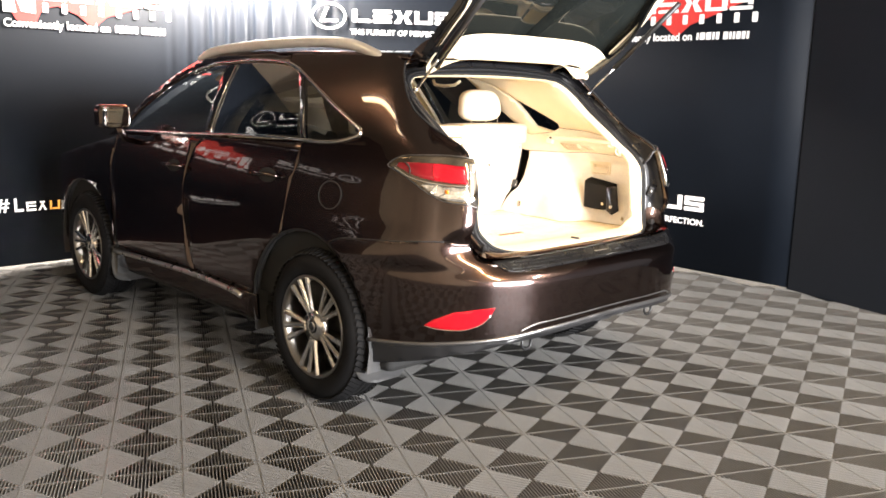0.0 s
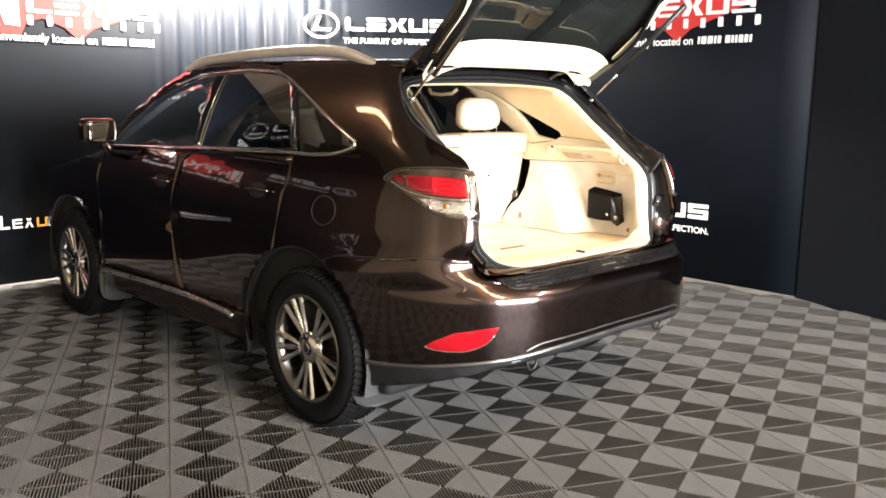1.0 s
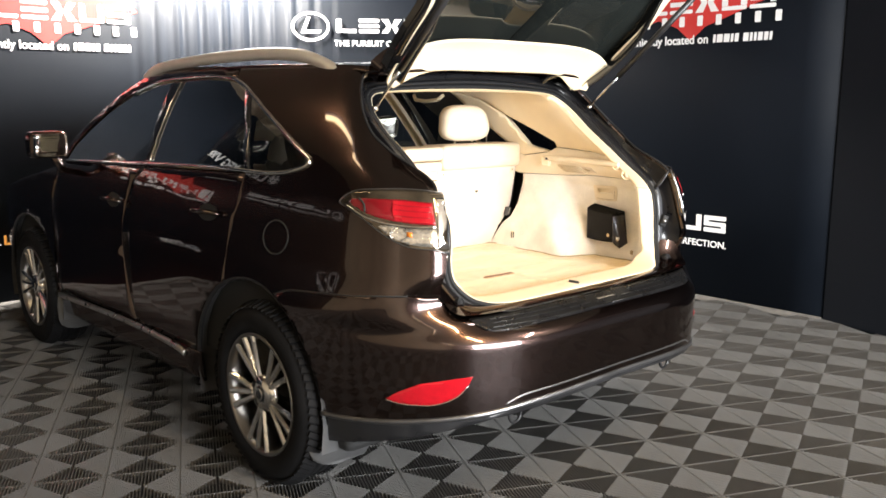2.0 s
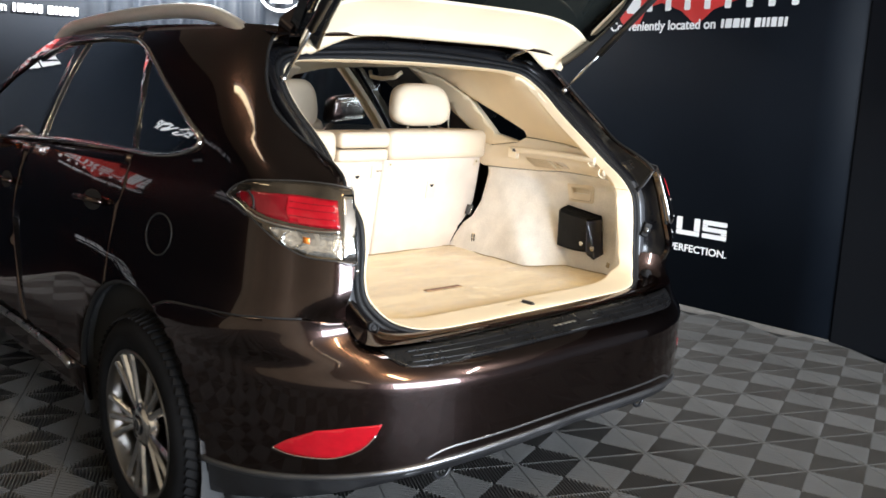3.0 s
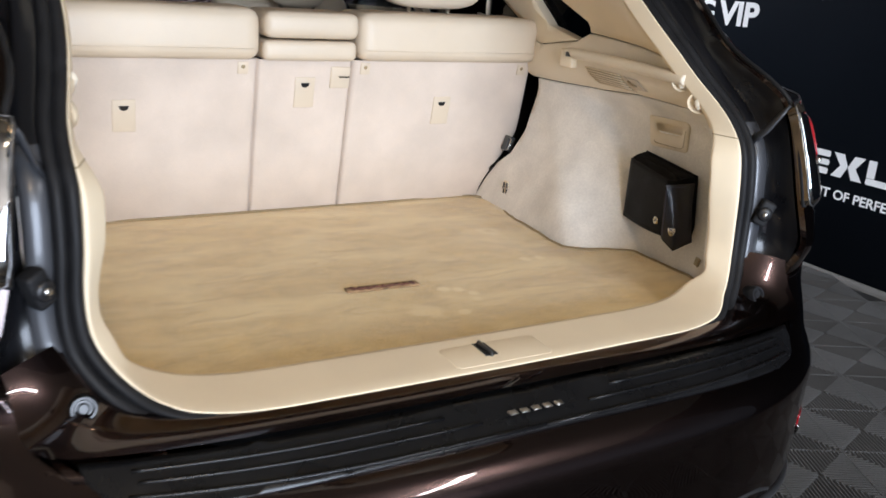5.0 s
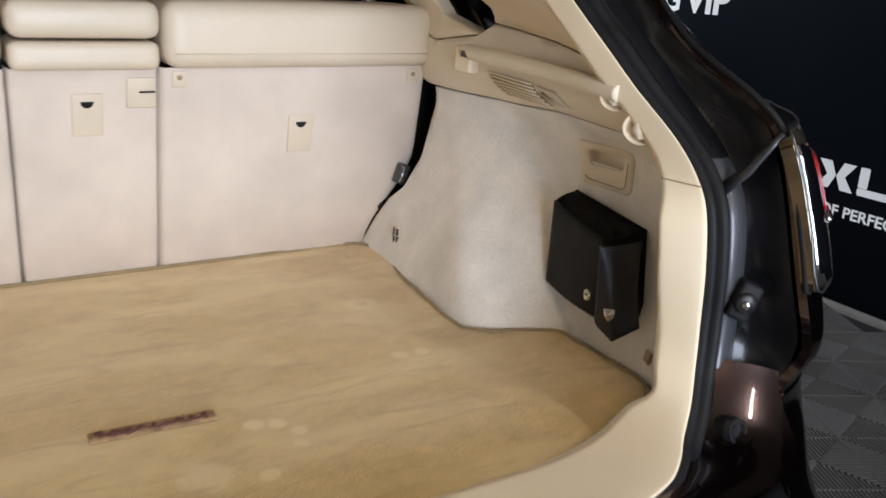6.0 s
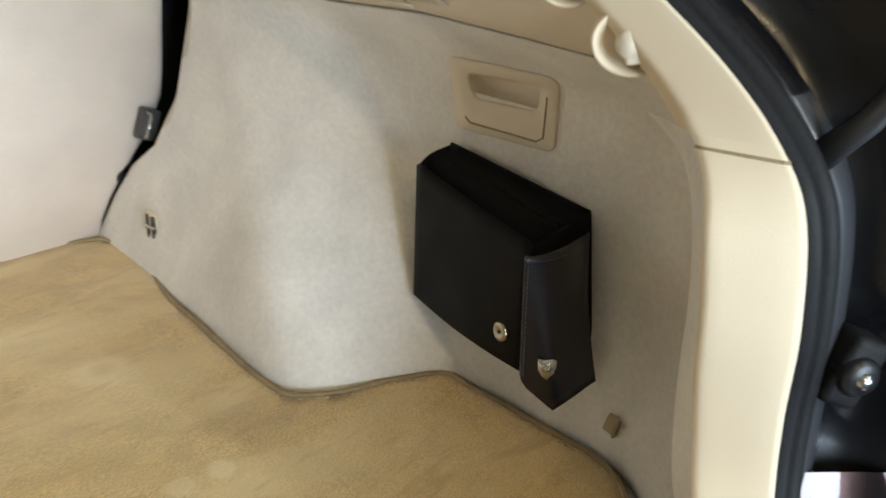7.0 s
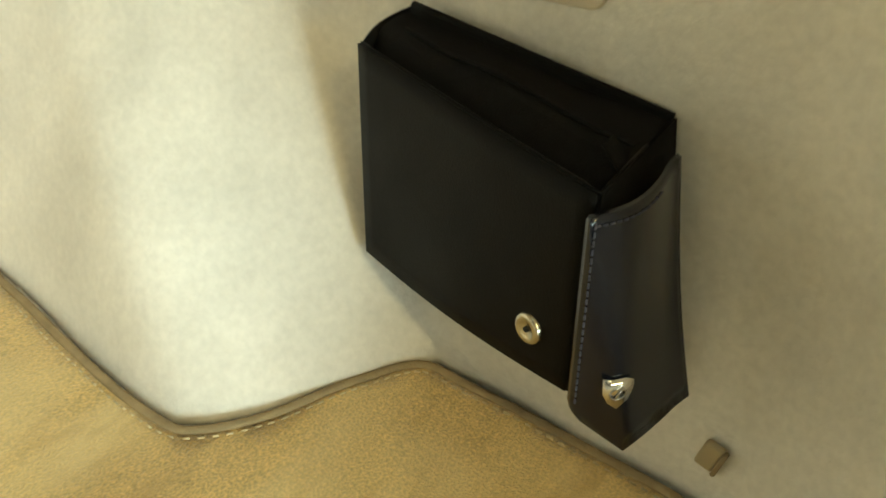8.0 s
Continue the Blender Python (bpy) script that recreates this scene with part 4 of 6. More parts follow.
    part("lens_divider", line_tube([(0.585, 1.146), (0.545, 1.128), (0.540, 1.103)], 0.0162, 0.0030, 6, mirror), DARK, lamp, "dark dividing line")
    # reflector in the bumper
    fog = part("reflector", panel(fog_outline, off=0.004, lip=0.012, du=0.015, dz=0.015, mirror=mirror), RED, car, "red rear reflector")
    part("reflector_trim", tube([Vector((-p.x, p.y, p.z)) if mirror else p for p in [on_skin(u, z, 0.005) for u, z in [(v.x, v.y) for v in spline([Vector((*q, 0)) for q in fog_outline[5:] + fog_outline[:1]], 3)]]], 0.0024, 6), CHROME, fog)
    # dark inner shell behind the gaps
    shell = [(0.30, 0.42), (4.2, 0.42), (4.2, 0.80), (3.6, 0.95), (2.9, 1.10), (2.6, 1.13), (1.7, 1.165), (0.92, 1.19), (0.66, 1.20), (0.45, 1.15), (0.30, 0.90)]
    part("inner_shell", panel(shell, off=-0.045, lip=0, du=0.2, dz=0.1, mirror=mirror), DARK, car, "dark inner body shell")
    # door handles and fuel flap
    for y, z, owner in ((2.12, 0.990, fd), (1.17, 1.018, rd)):
        n0 = on_skin(y, z, 0.022)
        h = tube([(sd * abs(p.x), p.y, p.z) for p in [on_skin(y + 0.10, z - 0.004, 0.004), on_skin(y + 0.085, z, 0.026), on_skin(y, z + 0.004, 0.034), on_skin(y - 0.085, z + 0.003, 0.026), on_skin(y - 0.10, z, 0.004)]], 0.014, 10, squash=0.7)
        hd = part("door_handle", h, PAINT, owner)
        # flat dark ellipse paints the shade of the hollow behind the handle
        part("handle_recess", panel([(y + 0.075 * math.cos(a), z + 0.001 + 0.035 * math.sin(a)) for a in [2 * math.pi * k / 20 for k in range(20)]], off=0.0015, lip=0, mirror=mirror, du=0.05), DARK, owner)
    if not mirror:
        part("fuel_flap", tube([on_flank(0.681 + 0.078 * math.cos(a), 0.971 + 0.062 * math.sin(a), 0.0005) for a in [2 * math.pi * k / 28 for k in range(28)]], 0.0028, 6, True), DARK, car, "round fuel flap seam")
    # mirror
    mh = part("door_mirror", box(-0.10, 0.10, -0.06, 0.05, -0.07, 0.07, 0.045, 5, pose(sd * 1.06, 2.62, 1.245, 0, 0, sd * -8)), PAINT, car)
    part("mirror_glass", box(-0.085, 0.085, -0.006, 0.004, -0.057, 0.057, 0.025, 4, pose(sd * 1.06, 2.557, 1.245, 3, 0, sd * -20)), CHROME, mh, "mirror glass")
    part("mirror_foot", tube([(sd * 0.90, 2.68, 1.09), (sd * 0.97, 2.66, 1.105), (sd * 1.02, 2.63, 1.18)], 0.028, 10, squash=0.6), PAINT, mh)
    # roof rail
    rail_pts = spline([(sd * 0.60, 2.38, 1.585), (sd * 0.595, 2.25, 1.630), (sd * 0.59, 1.98, 1.652), (sd * 0.59, 1.6, 1.666), (sd * 0.59, 1.21, 1.668), (sd * 0.59, 0.95, 1.652), (sd * 0.592, 0.80, 1.618), (sd * 0.60, 0.67, 1.575)], 6)
    part("roof_rail", tube(rail_pts, 0.024, 12, squash=1.1), RAIL, car, "satin silver roof rail")

part("rear_bumper", panel(bumper_outline, off=0.002, du=0.02, dz=0.0125, both=True), PAINT, car)
part("lower_valance", panel(valance_outline, off=-0.004, lip=0.05, du=0.02, dz=0.03, both=True), BLACK, car)


def across(uz, off, per=5):
    """A line over the whole tail, from its left half."""
    left = [on_skin(v.x, v.y, off) for v in spline([Vector((*q, 0)) for q in uz], per)]
    left[-1].x = 0.0
    return left + [Vector((-p.x, p.y, p.z)) for p in left[::-1][1:]]


part("bumper_moulding", tube(across([(0.62, 0.378), (0.5, 0.395), (0.292, 0.424), (0.068, 0.446), (-0.06, 0.462), (-0.25, 0.478)], 0.004), 0.0065, 8, squash=1.5), GREY_SATIN, car, "satin silver lower strip")
part("bumper_crease", tube(across([(0.02, 0.470), (-0.03, 0.492), (-0.10, 0.500), (-0.25, 0.508)], 0.001), 0.004, 8), GREY_SATIN, car)
ROOF_Y = smooth_table([(0.40, 1.575), (0.8, 1.608), (1.4, 1.622), (1.9, 1.615), (2.25, 1.575)])


def sheet(rows, cols, f, thick=0.0):
    bm = bmesh.new()
    g = [[bm.verts.new(f(i / rows, j / cols)) for j in range(cols + 1)] for i in range(rows + 1)]
    for i in range(rows):
        for j in range(cols):
            bm.faces.new((g[i][j], g[i + 1][j], g[i + 1][j + 1], g[i][j + 1]))
    bmesh.ops.recalc_face_normals(bm, faces=bm.faces[:])
    if thick:
        bmesh.ops.solidify(bm, geom=bm.faces[:], thickness=thick)
    return bm


def roof_at(a, b, y0=0.40, y1=2.25):
    y = y0 + (y1 - y0) * a
    w = 0.608
    x = -w + 2 * w * b
    front = max(0, (y - 1.9) / 0.35)
    return (x, y + (0.10 * (1 - (x / w) ** 2) if y > 2.2 else 0) * front, ROOF_Y(y) + 0.028 * (1 - (x / w) ** 2))


part("roof", sheet(24, 16, roof_at, 0.012), PAINT, car)


def screen_at(a, b):
    y = 2.27 + 0.85 * a
    w = half_width(1.565 - 0.46 * a) - 0.03
    x = -w + 2 * w * b
    c = 1 - (x / w) ** 2
    return (x, y + 0.12 * c, 1.565 - 0.46 * a + 0.03 * c - 0.03 * a * (1 - a))


part("windscreen", sheet(10, 14, screen_at), GLASS_LIGHT, car, "clear windscreen")


def hood_at(a, b):
    y = 2.93 + 1.42 * a
    w = 0.84 * max(1 - max(0, (y - 3.45) / 1.0) ** 3.2, 0) ** (1 / 3.2)
    x = -w + 2 * w * b
    c = 1 - abs(2 * b - 1) ** 2.5
    return (x, y, 1.075 - 0.10 * a - 0.13 * a**3 + 0.045 * c)


part("bonnet", sheet(16, 14, hood_at, 0.01), PAINT, car)
part("front_bumper", sheet(8, 16, lambda a, b: (-0.80 + 1.6 * b, 4.18 + 0.22 * (1 - abs(2 * b - 1) ** 2.5) - 0.03 * a, 0.28 + 0.57 * a)), PAINT, car)
part("fin_antenna", join(box(-0.02, 0.02, 0.62, 0.74, 1.595, 1.625, 0.012, 2), plate([(0.62, 1.62), (0.73, 1.62), (0.64, 1.668), (0.622, 1.668)], 0.012, 0, Matrix(((0, 0, 1, -0.006), (1, 0, 0, 0), (0, 1, 0, 0), (0, 0, 0, 1))))), GLOSS_BLACK, car, "black fin antenna")

# scuff plate on the bumper, with grip ribs
plate_outline = [(-0.25, 0.723), (-0.156, 0.721), (0.000, 0.716), (0.036, 0.718), (0.050, 0.724), (0.047, 0.740), (0.028, 0.756), (0.0, 0.756), (-0.146, 0.756), (-0.25, 0.756)]
sc = part("scuff_plate", panel(plate_outline, off=0.007, lip=0.008, du=0.02, dz=0.00625, both=True), GUARD, car, "black ribbed load guard")
for u0, u1, z, r in ((-0.012, -0.235, 0.746, 0.0022), (-0.002, -0.242, 0.737, 0.0022), (0.026, -0.25, 0.726, 0.0030)):
    for mirror in (False, True):
        part("grip_rib", line_tube([(u0, z), (u0 + (u1 - u0) * 0.3, z), (u0 + (u1 - u0) * 0.7, z - 0.001), (u1, z - 0.001)], 0.009, r, 6, mirror), GUARD, sc)
for k in range(5):
    part("plain_bar", box(-0.052 + 0.021 * k, -0.038 + 0.021 * k, -0.176, -0.164, 0.7495, 0.7515, 0.0006, 1, pose(0, 0.0, 0.0)), SATIN, sc)
for mirror in (False, True):
    part("rubber_stop", lathe([(0.0, 0.006), (0.006, 0.006), (0.008, 0.003), (0.011, 0.003), (0.013, 0.008), (0.016, 0.008), (0.018, 0.0), (0.018, -0.02)], 24, m=Matrix.Translation((0.622 if mirror else -0.622, -0.025, 0.801)) @ Matrix.Rotation(radians(72), 4, "X")), BLACK, car, "round rubber stop", smooth=False)


# ---- wheels ----
def tyre_bm(r=0.355, w=0.235):
    prof = [(0.232, -w / 2 + 0.02), (0.245, -w / 2 + 0.004), (0.285, -w / 2 - 0.006), (0.322, -w / 2 + 0.004), (0.341, -w / 2 + 0.022), (r, -w / 2 + 0.045)]
    prof += [(r, x) for x in (-0.045, -0.044)] + [(r - 0.008, -0.043), (r - 0.008, -0.036), (r, -0.035), (r, -0.006), (r - 0.008, -0.005), (r - 0.008, 0.005), (r, 0.006), (r, 0.035), (r - 0.008, 0.036), (r - 0.008, 0.043), (r, 0.044)]
    prof += [(q[0], -q[1]) for q in prof[:6][::-1]]
    return lathe(prof, 72, "X")


def build_wheel():
    wh = new("wheel")
    t = part("tyre", tyre_bm(), TYRE, wh, "black road tyre")
    tread = bmesh.new()
    for k in range(72):
        a = 2 * math.pi * k / 72
        for s in (-1, 1):
            b = box(-0.028, 0.028, -0.010, 0.010, -0.004, 0.004)
            b.transform(Matrix.Rotation(a, 4, "X") @ Matrix.Translation((s * 0.083, 0, 0.351)) @ Matrix.Rotation(s * 0.35, 4, "Z") @ Matrix.Rotation(s * 0.42, 4, "Y"))
            me = bpy.data.meshes.new("t")
            b.to_mesh(me)
            b.free()
            tread.from_mesh(me)
            bpy.data.meshes.remove(me)
    tagged(part("tread", tread, TYRE, t, smooth=False), kind="stuff")
    # rim: outer at negative x
    part("rim", lathe([(0.236, -0.105), (0.243, -0.112), (0.240, -0.116), (0.230, -0.114), (0.222, -0.098), (0.212, -0.06), (0.205, 0.09), (0.235, 0.11)], 72, "X"), ALLOY_GREY, wh, "grey alloy rim")
    part("brake_disc", lathe([(0.0, 0.0), (0.16, 0.0), (0.16, 0.02), (0.0, 0.02)], 40, "X", Matrix.Translation((-0.01, 0, 0))), ALLOY_DARK, wh)
    # added near-black disc stands for the shaded inside of the wheel
    part("barrel", lathe([(0.04, 0.05), (0.21, 0.05)], 40, "X"), DARK, wh)
    for k in range(5):
        arm = Matrix.Rotation(2 * math.pi * k / 5, 4, "X")
        for s in (-1, 0, 1):
            # each arm fans out into three ridged blades
            bm = bmesh.new()
            rings = []
            for r, spread, hw, x in ((0.040, 0.010, 0.013, -0.090), (0.075, 0.017, 0.0115, -0.098), (0.11, 0.028, 0.0115, -0.101), (0.16, 0.044, 0.0130, -0.104), (0.20, 0.058, 0.0150, -0.107), (0.236, 0.068, 0.0180, -0.110)):
                y = spread * s
                rings.append([bm.verts.new((x + dx, y + dy, r - 0.12 * abs(y))) for dx, dy in ((0.046, -hw * 0.8), (0.007, -hw), (-0.002, -hw * 0.55), (-0.004, hw * 0.30), (0.004, hw), (0.046, hw * 0.8))])
            for a, b in zip(rings, rings[1:]):
                for q in range(6):
                    bm.faces.new((a[q], a[(q + 1) % 6], b[(q + 1) % 6], b[q]))
            bmesh.ops.recalc_face_normals(bm, faces=bm.faces[:])
            bm.transform(arm)
            part("spoke", bm, ALLOY, wh, smooth=False)
        # web that joins the blades near the hub
        bm = plate([(-0.022, 0.045), (0.022, 0.045), (0.027, 0.085), (0.020, 0.098), (0.007, 0.090), (0.0, 0.098), (-0.007, 0.090), (-0.020, 0.098), (-0.027, 0.085)], 0.02, 0.002)
        bm.transform(arm @ Matrix(((0, 0, 1, -0.098), (1, 0, 0, 0), (0, 1, 0, 0), (0, 0, 0, 1))))
        bmesh.ops.recalc_face_normals(bm, faces=bm.faces[:])
        part("spoke_root", bm, ALLOY, wh)
        nut = Matrix.Rotation(2 * math.pi * (k + 0.5) / 5, 4, "X") @ Matrix.Translation((0, 0, 0.056))
        part("nut_recess", lathe([(0.017, -0.100), (0.0155, -0.1005), (0.014, -0.098), (0.014, -0.075)], 18, "X", nut), DARK, wh)
        part("wheel_nut", lathe([(0.0, -0.092), (0.009, -0.092), (0.010, -0.085), (0.010, -0.07)], 6, "X", nut), ALLOY_DARK, wh)
    part("hub", lathe([(0.034, -0.105), (0.070, -0.098), (0.075, -0.07)], 32, "X"), ALLOY, wh)
    part("hub_cap", lathe([(0.0, -0.112), (0.024, -0.111), (0.032, -0.105), (0.034, -0.09)], 32, "X"), GLOSS_BLACK, wh, "dark hub cap with a silver ring")
    part("cap_ring", lathe([(0.019, -0.112), (0.023, -0.1125), (0.024, -0.111)], 24, "X"), CHROME, wh)
    return wh


wheel = build_wheel()
wheel.parent = car
wheel.matrix_basis = pose(-0.845, 0.745, 0.355, -28, 0, 0)
for x, y, rz, rx in ((-0.840, 3.38, 0, -20), (0.845, 0.745, 180, 5), (0.840, 3.38, 180, 77)):
    w_ = copy_thing(wheel, pose(x, y, 0.355, 0, 0, rz) @ pose(0, 0, 0, rx))
    w_.parent = car
for sd in (-1, 1):
    # mud flaps behind the wheels
    for y, z1, depth in ((0.415, 0.40, 0.0), (2.985, 0.33, 0.0)):
        o = [(0.012, z1 + 0.10), (-0.002, z1 + 0.05), (-0.014, z1 - 0.05), (-0.018, 0.215), (-0.010, 0.185), (0.015, 0.170), (0.06, 0.165), (0.19, 0.170), (0.22, 0.20), (0.22, z1 - 0.04), (0.06, z1 - 0.02), (0.035, z1 + 0.03)]
        bm = plate([(a, b) for a, b in o], 0.010, 0.003)
        for v in bm.verts:
            v.co.z += 0.05 * ease((0.05 - v.co.x) / 0.08) - 0.05 * ease((0.32 - v.co.y) / 0.15)
        bm.transform(Matrix(((-sd, 0, 0, sd * 0.925), (0, 0, 1, y), (0, 1, 0, 0), (0, 0, 0, 1))))
        bmesh.ops.recalc_face_normals(bm, faces=bm.faces[:])
        part("mud_flap", bm, GREY_PLASTIC, car, "grey plastic mud flap")
    for yc in (ARCH_R, ARCH_F):
        # liner of the wheel housing
        bm = bmesh.new()
        rows_ = [[bm.verts.new((sd * x, yc + 0.468 * math.cos(a), ARCH_Z + 0.468 * math.sin(a))) for x in (0.66, 0.93)] for a in [math.pi * (-0.08 + 1.16 * k / 16) for k in range(17)]]
        for a, b in zip(rows_, rows_[1:]):
            bm.faces.new((a[0], a[1], b[1], b[0]))
        part("wheel_housing", bm, GREY_PLASTIC, car, "grey plastic wheel housing liner")
part("underbody", box(-0.86, 0.86, 0.30, 4.1, 0.22, 0.34, 0.03), DARK, car)
part("tow_eye", tube([(-0.42 + 0.03 * math.cos(a), -0.10, 0.375 + 0.03 * math.sin(a)) for a in [2 * math.pi * k / 16 for k in range(16)]], 0.006, 6, True, up=(0, 1, 0)), BLACK, car)
part("tow_eye", tube([(0.52 + 0.03 * math.cos(a), -0.10, 0.375 + 0.03 * math.sin(a)) for a in [2 * math.pi * k / 16 for k in range(16)]], 0.006, 6, True, up=(0, 1, 0)), BLACK, car)


# ---- load bay ----
FLOOR_Z = 0.738


# line where the cream frame meets the seal, left half
aper = spline([(0, -0.076, 0.774), (-0.25, -0.074, 0.775), (-0.40, -0.070, 0.776), (-0.48, -0.055, 0.781), (-0.520, -0.034, 0.790), (-0.548, -0.010, 0.803), (-0.578, 0.012, 0.832), (-0.600, 0.033, 0.872), (-0.606, 0.041, 0.93), (-0.602, 0.042, 1.0), (-0.601, 0.054, 1.07),
               (-0.604, 0.082, 1.11), (-0.603, 0.126, 1.15), (-0.592, 0.191, 1.20), (-0.584, 0.252, 1.25), (-0.582, 0.321, 1.30), (-0.585, 0.405, 1.36), (-0.578, 0.485, 1.43), (-0.545, 0.543, 1.482), (-0.47, 0.560, 1.506), (-0.25, 0.562, 1.517), (0, 0.562, 1.521)], 12)


def pulled(p, inward, ahead):
    """A point of the opening moved towards the opening's middle and ahead."""
    d = Vector((p.x, 0, p.z - 1.12))
    d.normalize()
    return Vector((p.x - d.x * inward, p.y + ahead, p.z - d.z * inward))


def ring_loft(loops, keep=None, rest=False):
    bm = bmesh.new()
    vs = [[bm.verts.new(p) for p in l] for l in loops]
    n = len(loops[0])
    for a, b in zip(vs, vs[1:]):
        for k in range(n):
            if keep is None or (keep(LI[k]) and keep(LI[(k + 1) % n])) != rest:
                bm.faces.new((a[k], a[(k + 1) % n], b[(k + 1) % n], b[k]))
    bmesh.ops.delete(bm, geom=[v for v in bm.verts if not v.link_faces], context="VERTS")
    bmesh.ops.recalc_face_normals(bm, faces=bm.faces[:])
    return bm


# body flange from the skin's edge to the seal: painted, stepped
outer = [on_skin(v.x, v.y) for v in spline([Vector((*q, 0)) for q in [(-0.25, 0.760), (-0.146, 0.760), (-0.02, 0.760), (0.045, 0.763), (0.066, 0.767), (0.026, 0.793), (0.004, 0.813), (-0.004, 0.830)] + EDGE_UP[1:12] + [(0.380, 1.578), (0.228, 1.591), (0.072, 1.599), (-0.25, 1.605)]], 12)]


N = 220
o_half, i_half = resample(outer, N), resample(aper, N)


def full(half):
    return half + [Vector((-p.x, p.y, p.z)) for p in half[::-1][1:-1]]


LO, LI = full(o_half), full(i_half)
def rim(w, dy):
    """A loop at w outside the cream frame's edge, dy ahead of it; narrower where the body's edge is near."""
    out = []
    for p, q in zip(LO, LI):
        k = min(1.0, max(0.35, (p - q).length / 0.085))
        out.append(pulled(q, -w * k, dy * k))
    return out


def channel(f, dy, k=0.0):
    """A loop of the channel between the body's edge and the frame: f of the way in, dy ahead where the channel is deep."""
    out = []
    for p, q in zip(LO, LI):
        deep = ease((p.z - 0.80) / 0.10)
        out.append(p.lerp(q, f) + Vector((0, 0.002 + deep * (dy + k * max(0, q.y - p.y)), 0)))
    return out


CHANNEL = [channel(0.03, 0.014), channel(0.05, 0.045), rim(0.071, 0.042), rim(0.066, 0.018)]
part("door_channel", ring_loft(CHANNEL, lambda p: p.z > 0.84), JAMB, car, "painted channel round the opening, shade put into its colour")
FLANGE_LOOPS = [rim(0.071, 0.030), rim(0.0705, -0.002), rim(0.067, -0.007), rim(0.055, -0.008), rim(0.043, -0.007), rim(0.038, -0.003), rim(0.035, 0.016)]
FLANGE_TOP = min((q.z for q in LI), key=lambda z: abs(z - 1.127))
for sd in (1, -1):
    part("door_flange", ring_loft(FLANGE_LOOPS, lambda p: 0.84 < p.z < FLANGE_TOP + 1e-5 and p.x * sd > 0), FLANGE, car, "satin dark flange beside the seal")
# same flange higher up, given the darkened jamb colour for shade
part("upper_flange", ring_loft(FLANGE_LOOPS, lambda p: p.z > FLANGE_TOP - 1e-5), JAMB, car, "upper flange over the seal, shade put into its colour")
part("sill_flange", ring_loft([rim(0.042, 0.008), rim(0.040, 0.002), rim(0.035, 0.008)], lambda p: p.z > 0.84, True), PAINT, car)
part("weather_seal", ring_loft([rim(a, b) for a, b in ((0.037, 0.018), (0.037, 0.0), (0.033, -0.009), (0.027, -0.012), (0.021, -0.007), (0.018, 0.003))]), RUBBER, car, "black rubber weather seal")
part("seal_lip", ring_loft([rim(a, b) for a, b in ((0.019, 0.006), (0.016, -0.004), (0.010, -0.009), (0.004, -0.007), (0.0, 0.004), (0.0, 0.016))]), RUBBER, car)


# painted ledge between the seal and the bumper's upper edge, rising at the corners
LEDGE_OUT = resample(spline([(-0.714, -0.010, 0.852), (-0.709, -0.018, 0.832), (-0.704, -0.030, 0.813), (-0.701, -0.045, 0.797), (-0.694, -0.068, 0.779), (-0.667, -0.092, 0.770), (-0.614, -0.101, 0.766), (-0.558, -0.106, 0.763), (-0.42, -0.116, 0.761), (-0.20, -0.121, 0.761), (0, -0.122, 0.761)], 5), 49)
LEDGE_IN = resample([Vector((0.985 * p.x, p.y + 0.010, p.z + 0.003)) for p in spline([(-0.650, 0.028, 0.862), (-0.640, 0.014, 0.836), (-0.622, -0.002, 0.808), (-0.596, -0.016, 0.786), (-0.560, -0.036, 0.774), (-0.515, -0.055, 0.770), (-0.45, -0.068, 0.768), (-0.30, -0.076, 0.767), (0, -0.078, 0.767)], 5)], 49)


def ledge_at(sd, a, b):
    k = round(b * 48)
    q = LEDGE_OUT[k].lerp(LEDGE_IN[k], a) + Vector((0, -0.004, 0.003)) * math.sin(math.pi * a) + Vector((0, -0.002, 0.006))
    return Vector((-sd * q.x, q.y, q.z))


for sd in (1, -1):
    part("sill_ledge", sheet(8, 48, lambda a, b: ledge_at(sd, a, b)), PAINT, car, "glossy brown painted ledge below the seal")


def trim_ring(a, b):
    """A loop of the cream frame: a towards the middle, b ahead; flatter along the sill."""
    out = []
    for q in LI:
        low_ = 1 - ease((q.z - 0.785) / 0.07)
        high_ = ease((q.z - 1.040) / 0.085)
        if a < 0:
            a_ = a * (1 - high_) * (1 - 0.75 * low_)
        else:
            nose_ = min(a, 0.009)
            a_ = (nose_ * (1 - 0.35 * low_) + (a - nose_) * (1 - 0.85 * low_)) * (1 - 0.68 * high_) * (0.62 + 0.38 * ease((q.z - 0.87) / 0.12))
        a_ -= 0.035 * low_ * ease((b - 0.046) / 0.010)
        ahead = b if b < 0 else min(b, 0.045) * (1 + 1.6 * (1 - ease((q.z - 0.776) / 0.055))) + max(0, b - 0.045)
        out.append(pulled(q, a_, ahead))
    return out


NOSE = ((0.000, 0.014), (0.0005, 0.002), (0.002, -0.003), (0.005, -0.004), (0.009, 0.000), (0.016, 0.011), (0.024, 0.024), (0.031, 0.036), (0.0345, 0.042), (0.0355, 0.0455), (0.034, 0.049))
sill = part("opening_trim", ring_loft([trim_ring(a, b) for a, b in NOSE], lambda p: p.z > 1.10, True), CREAM, car, "cream plastic frame and sill of the load opening")
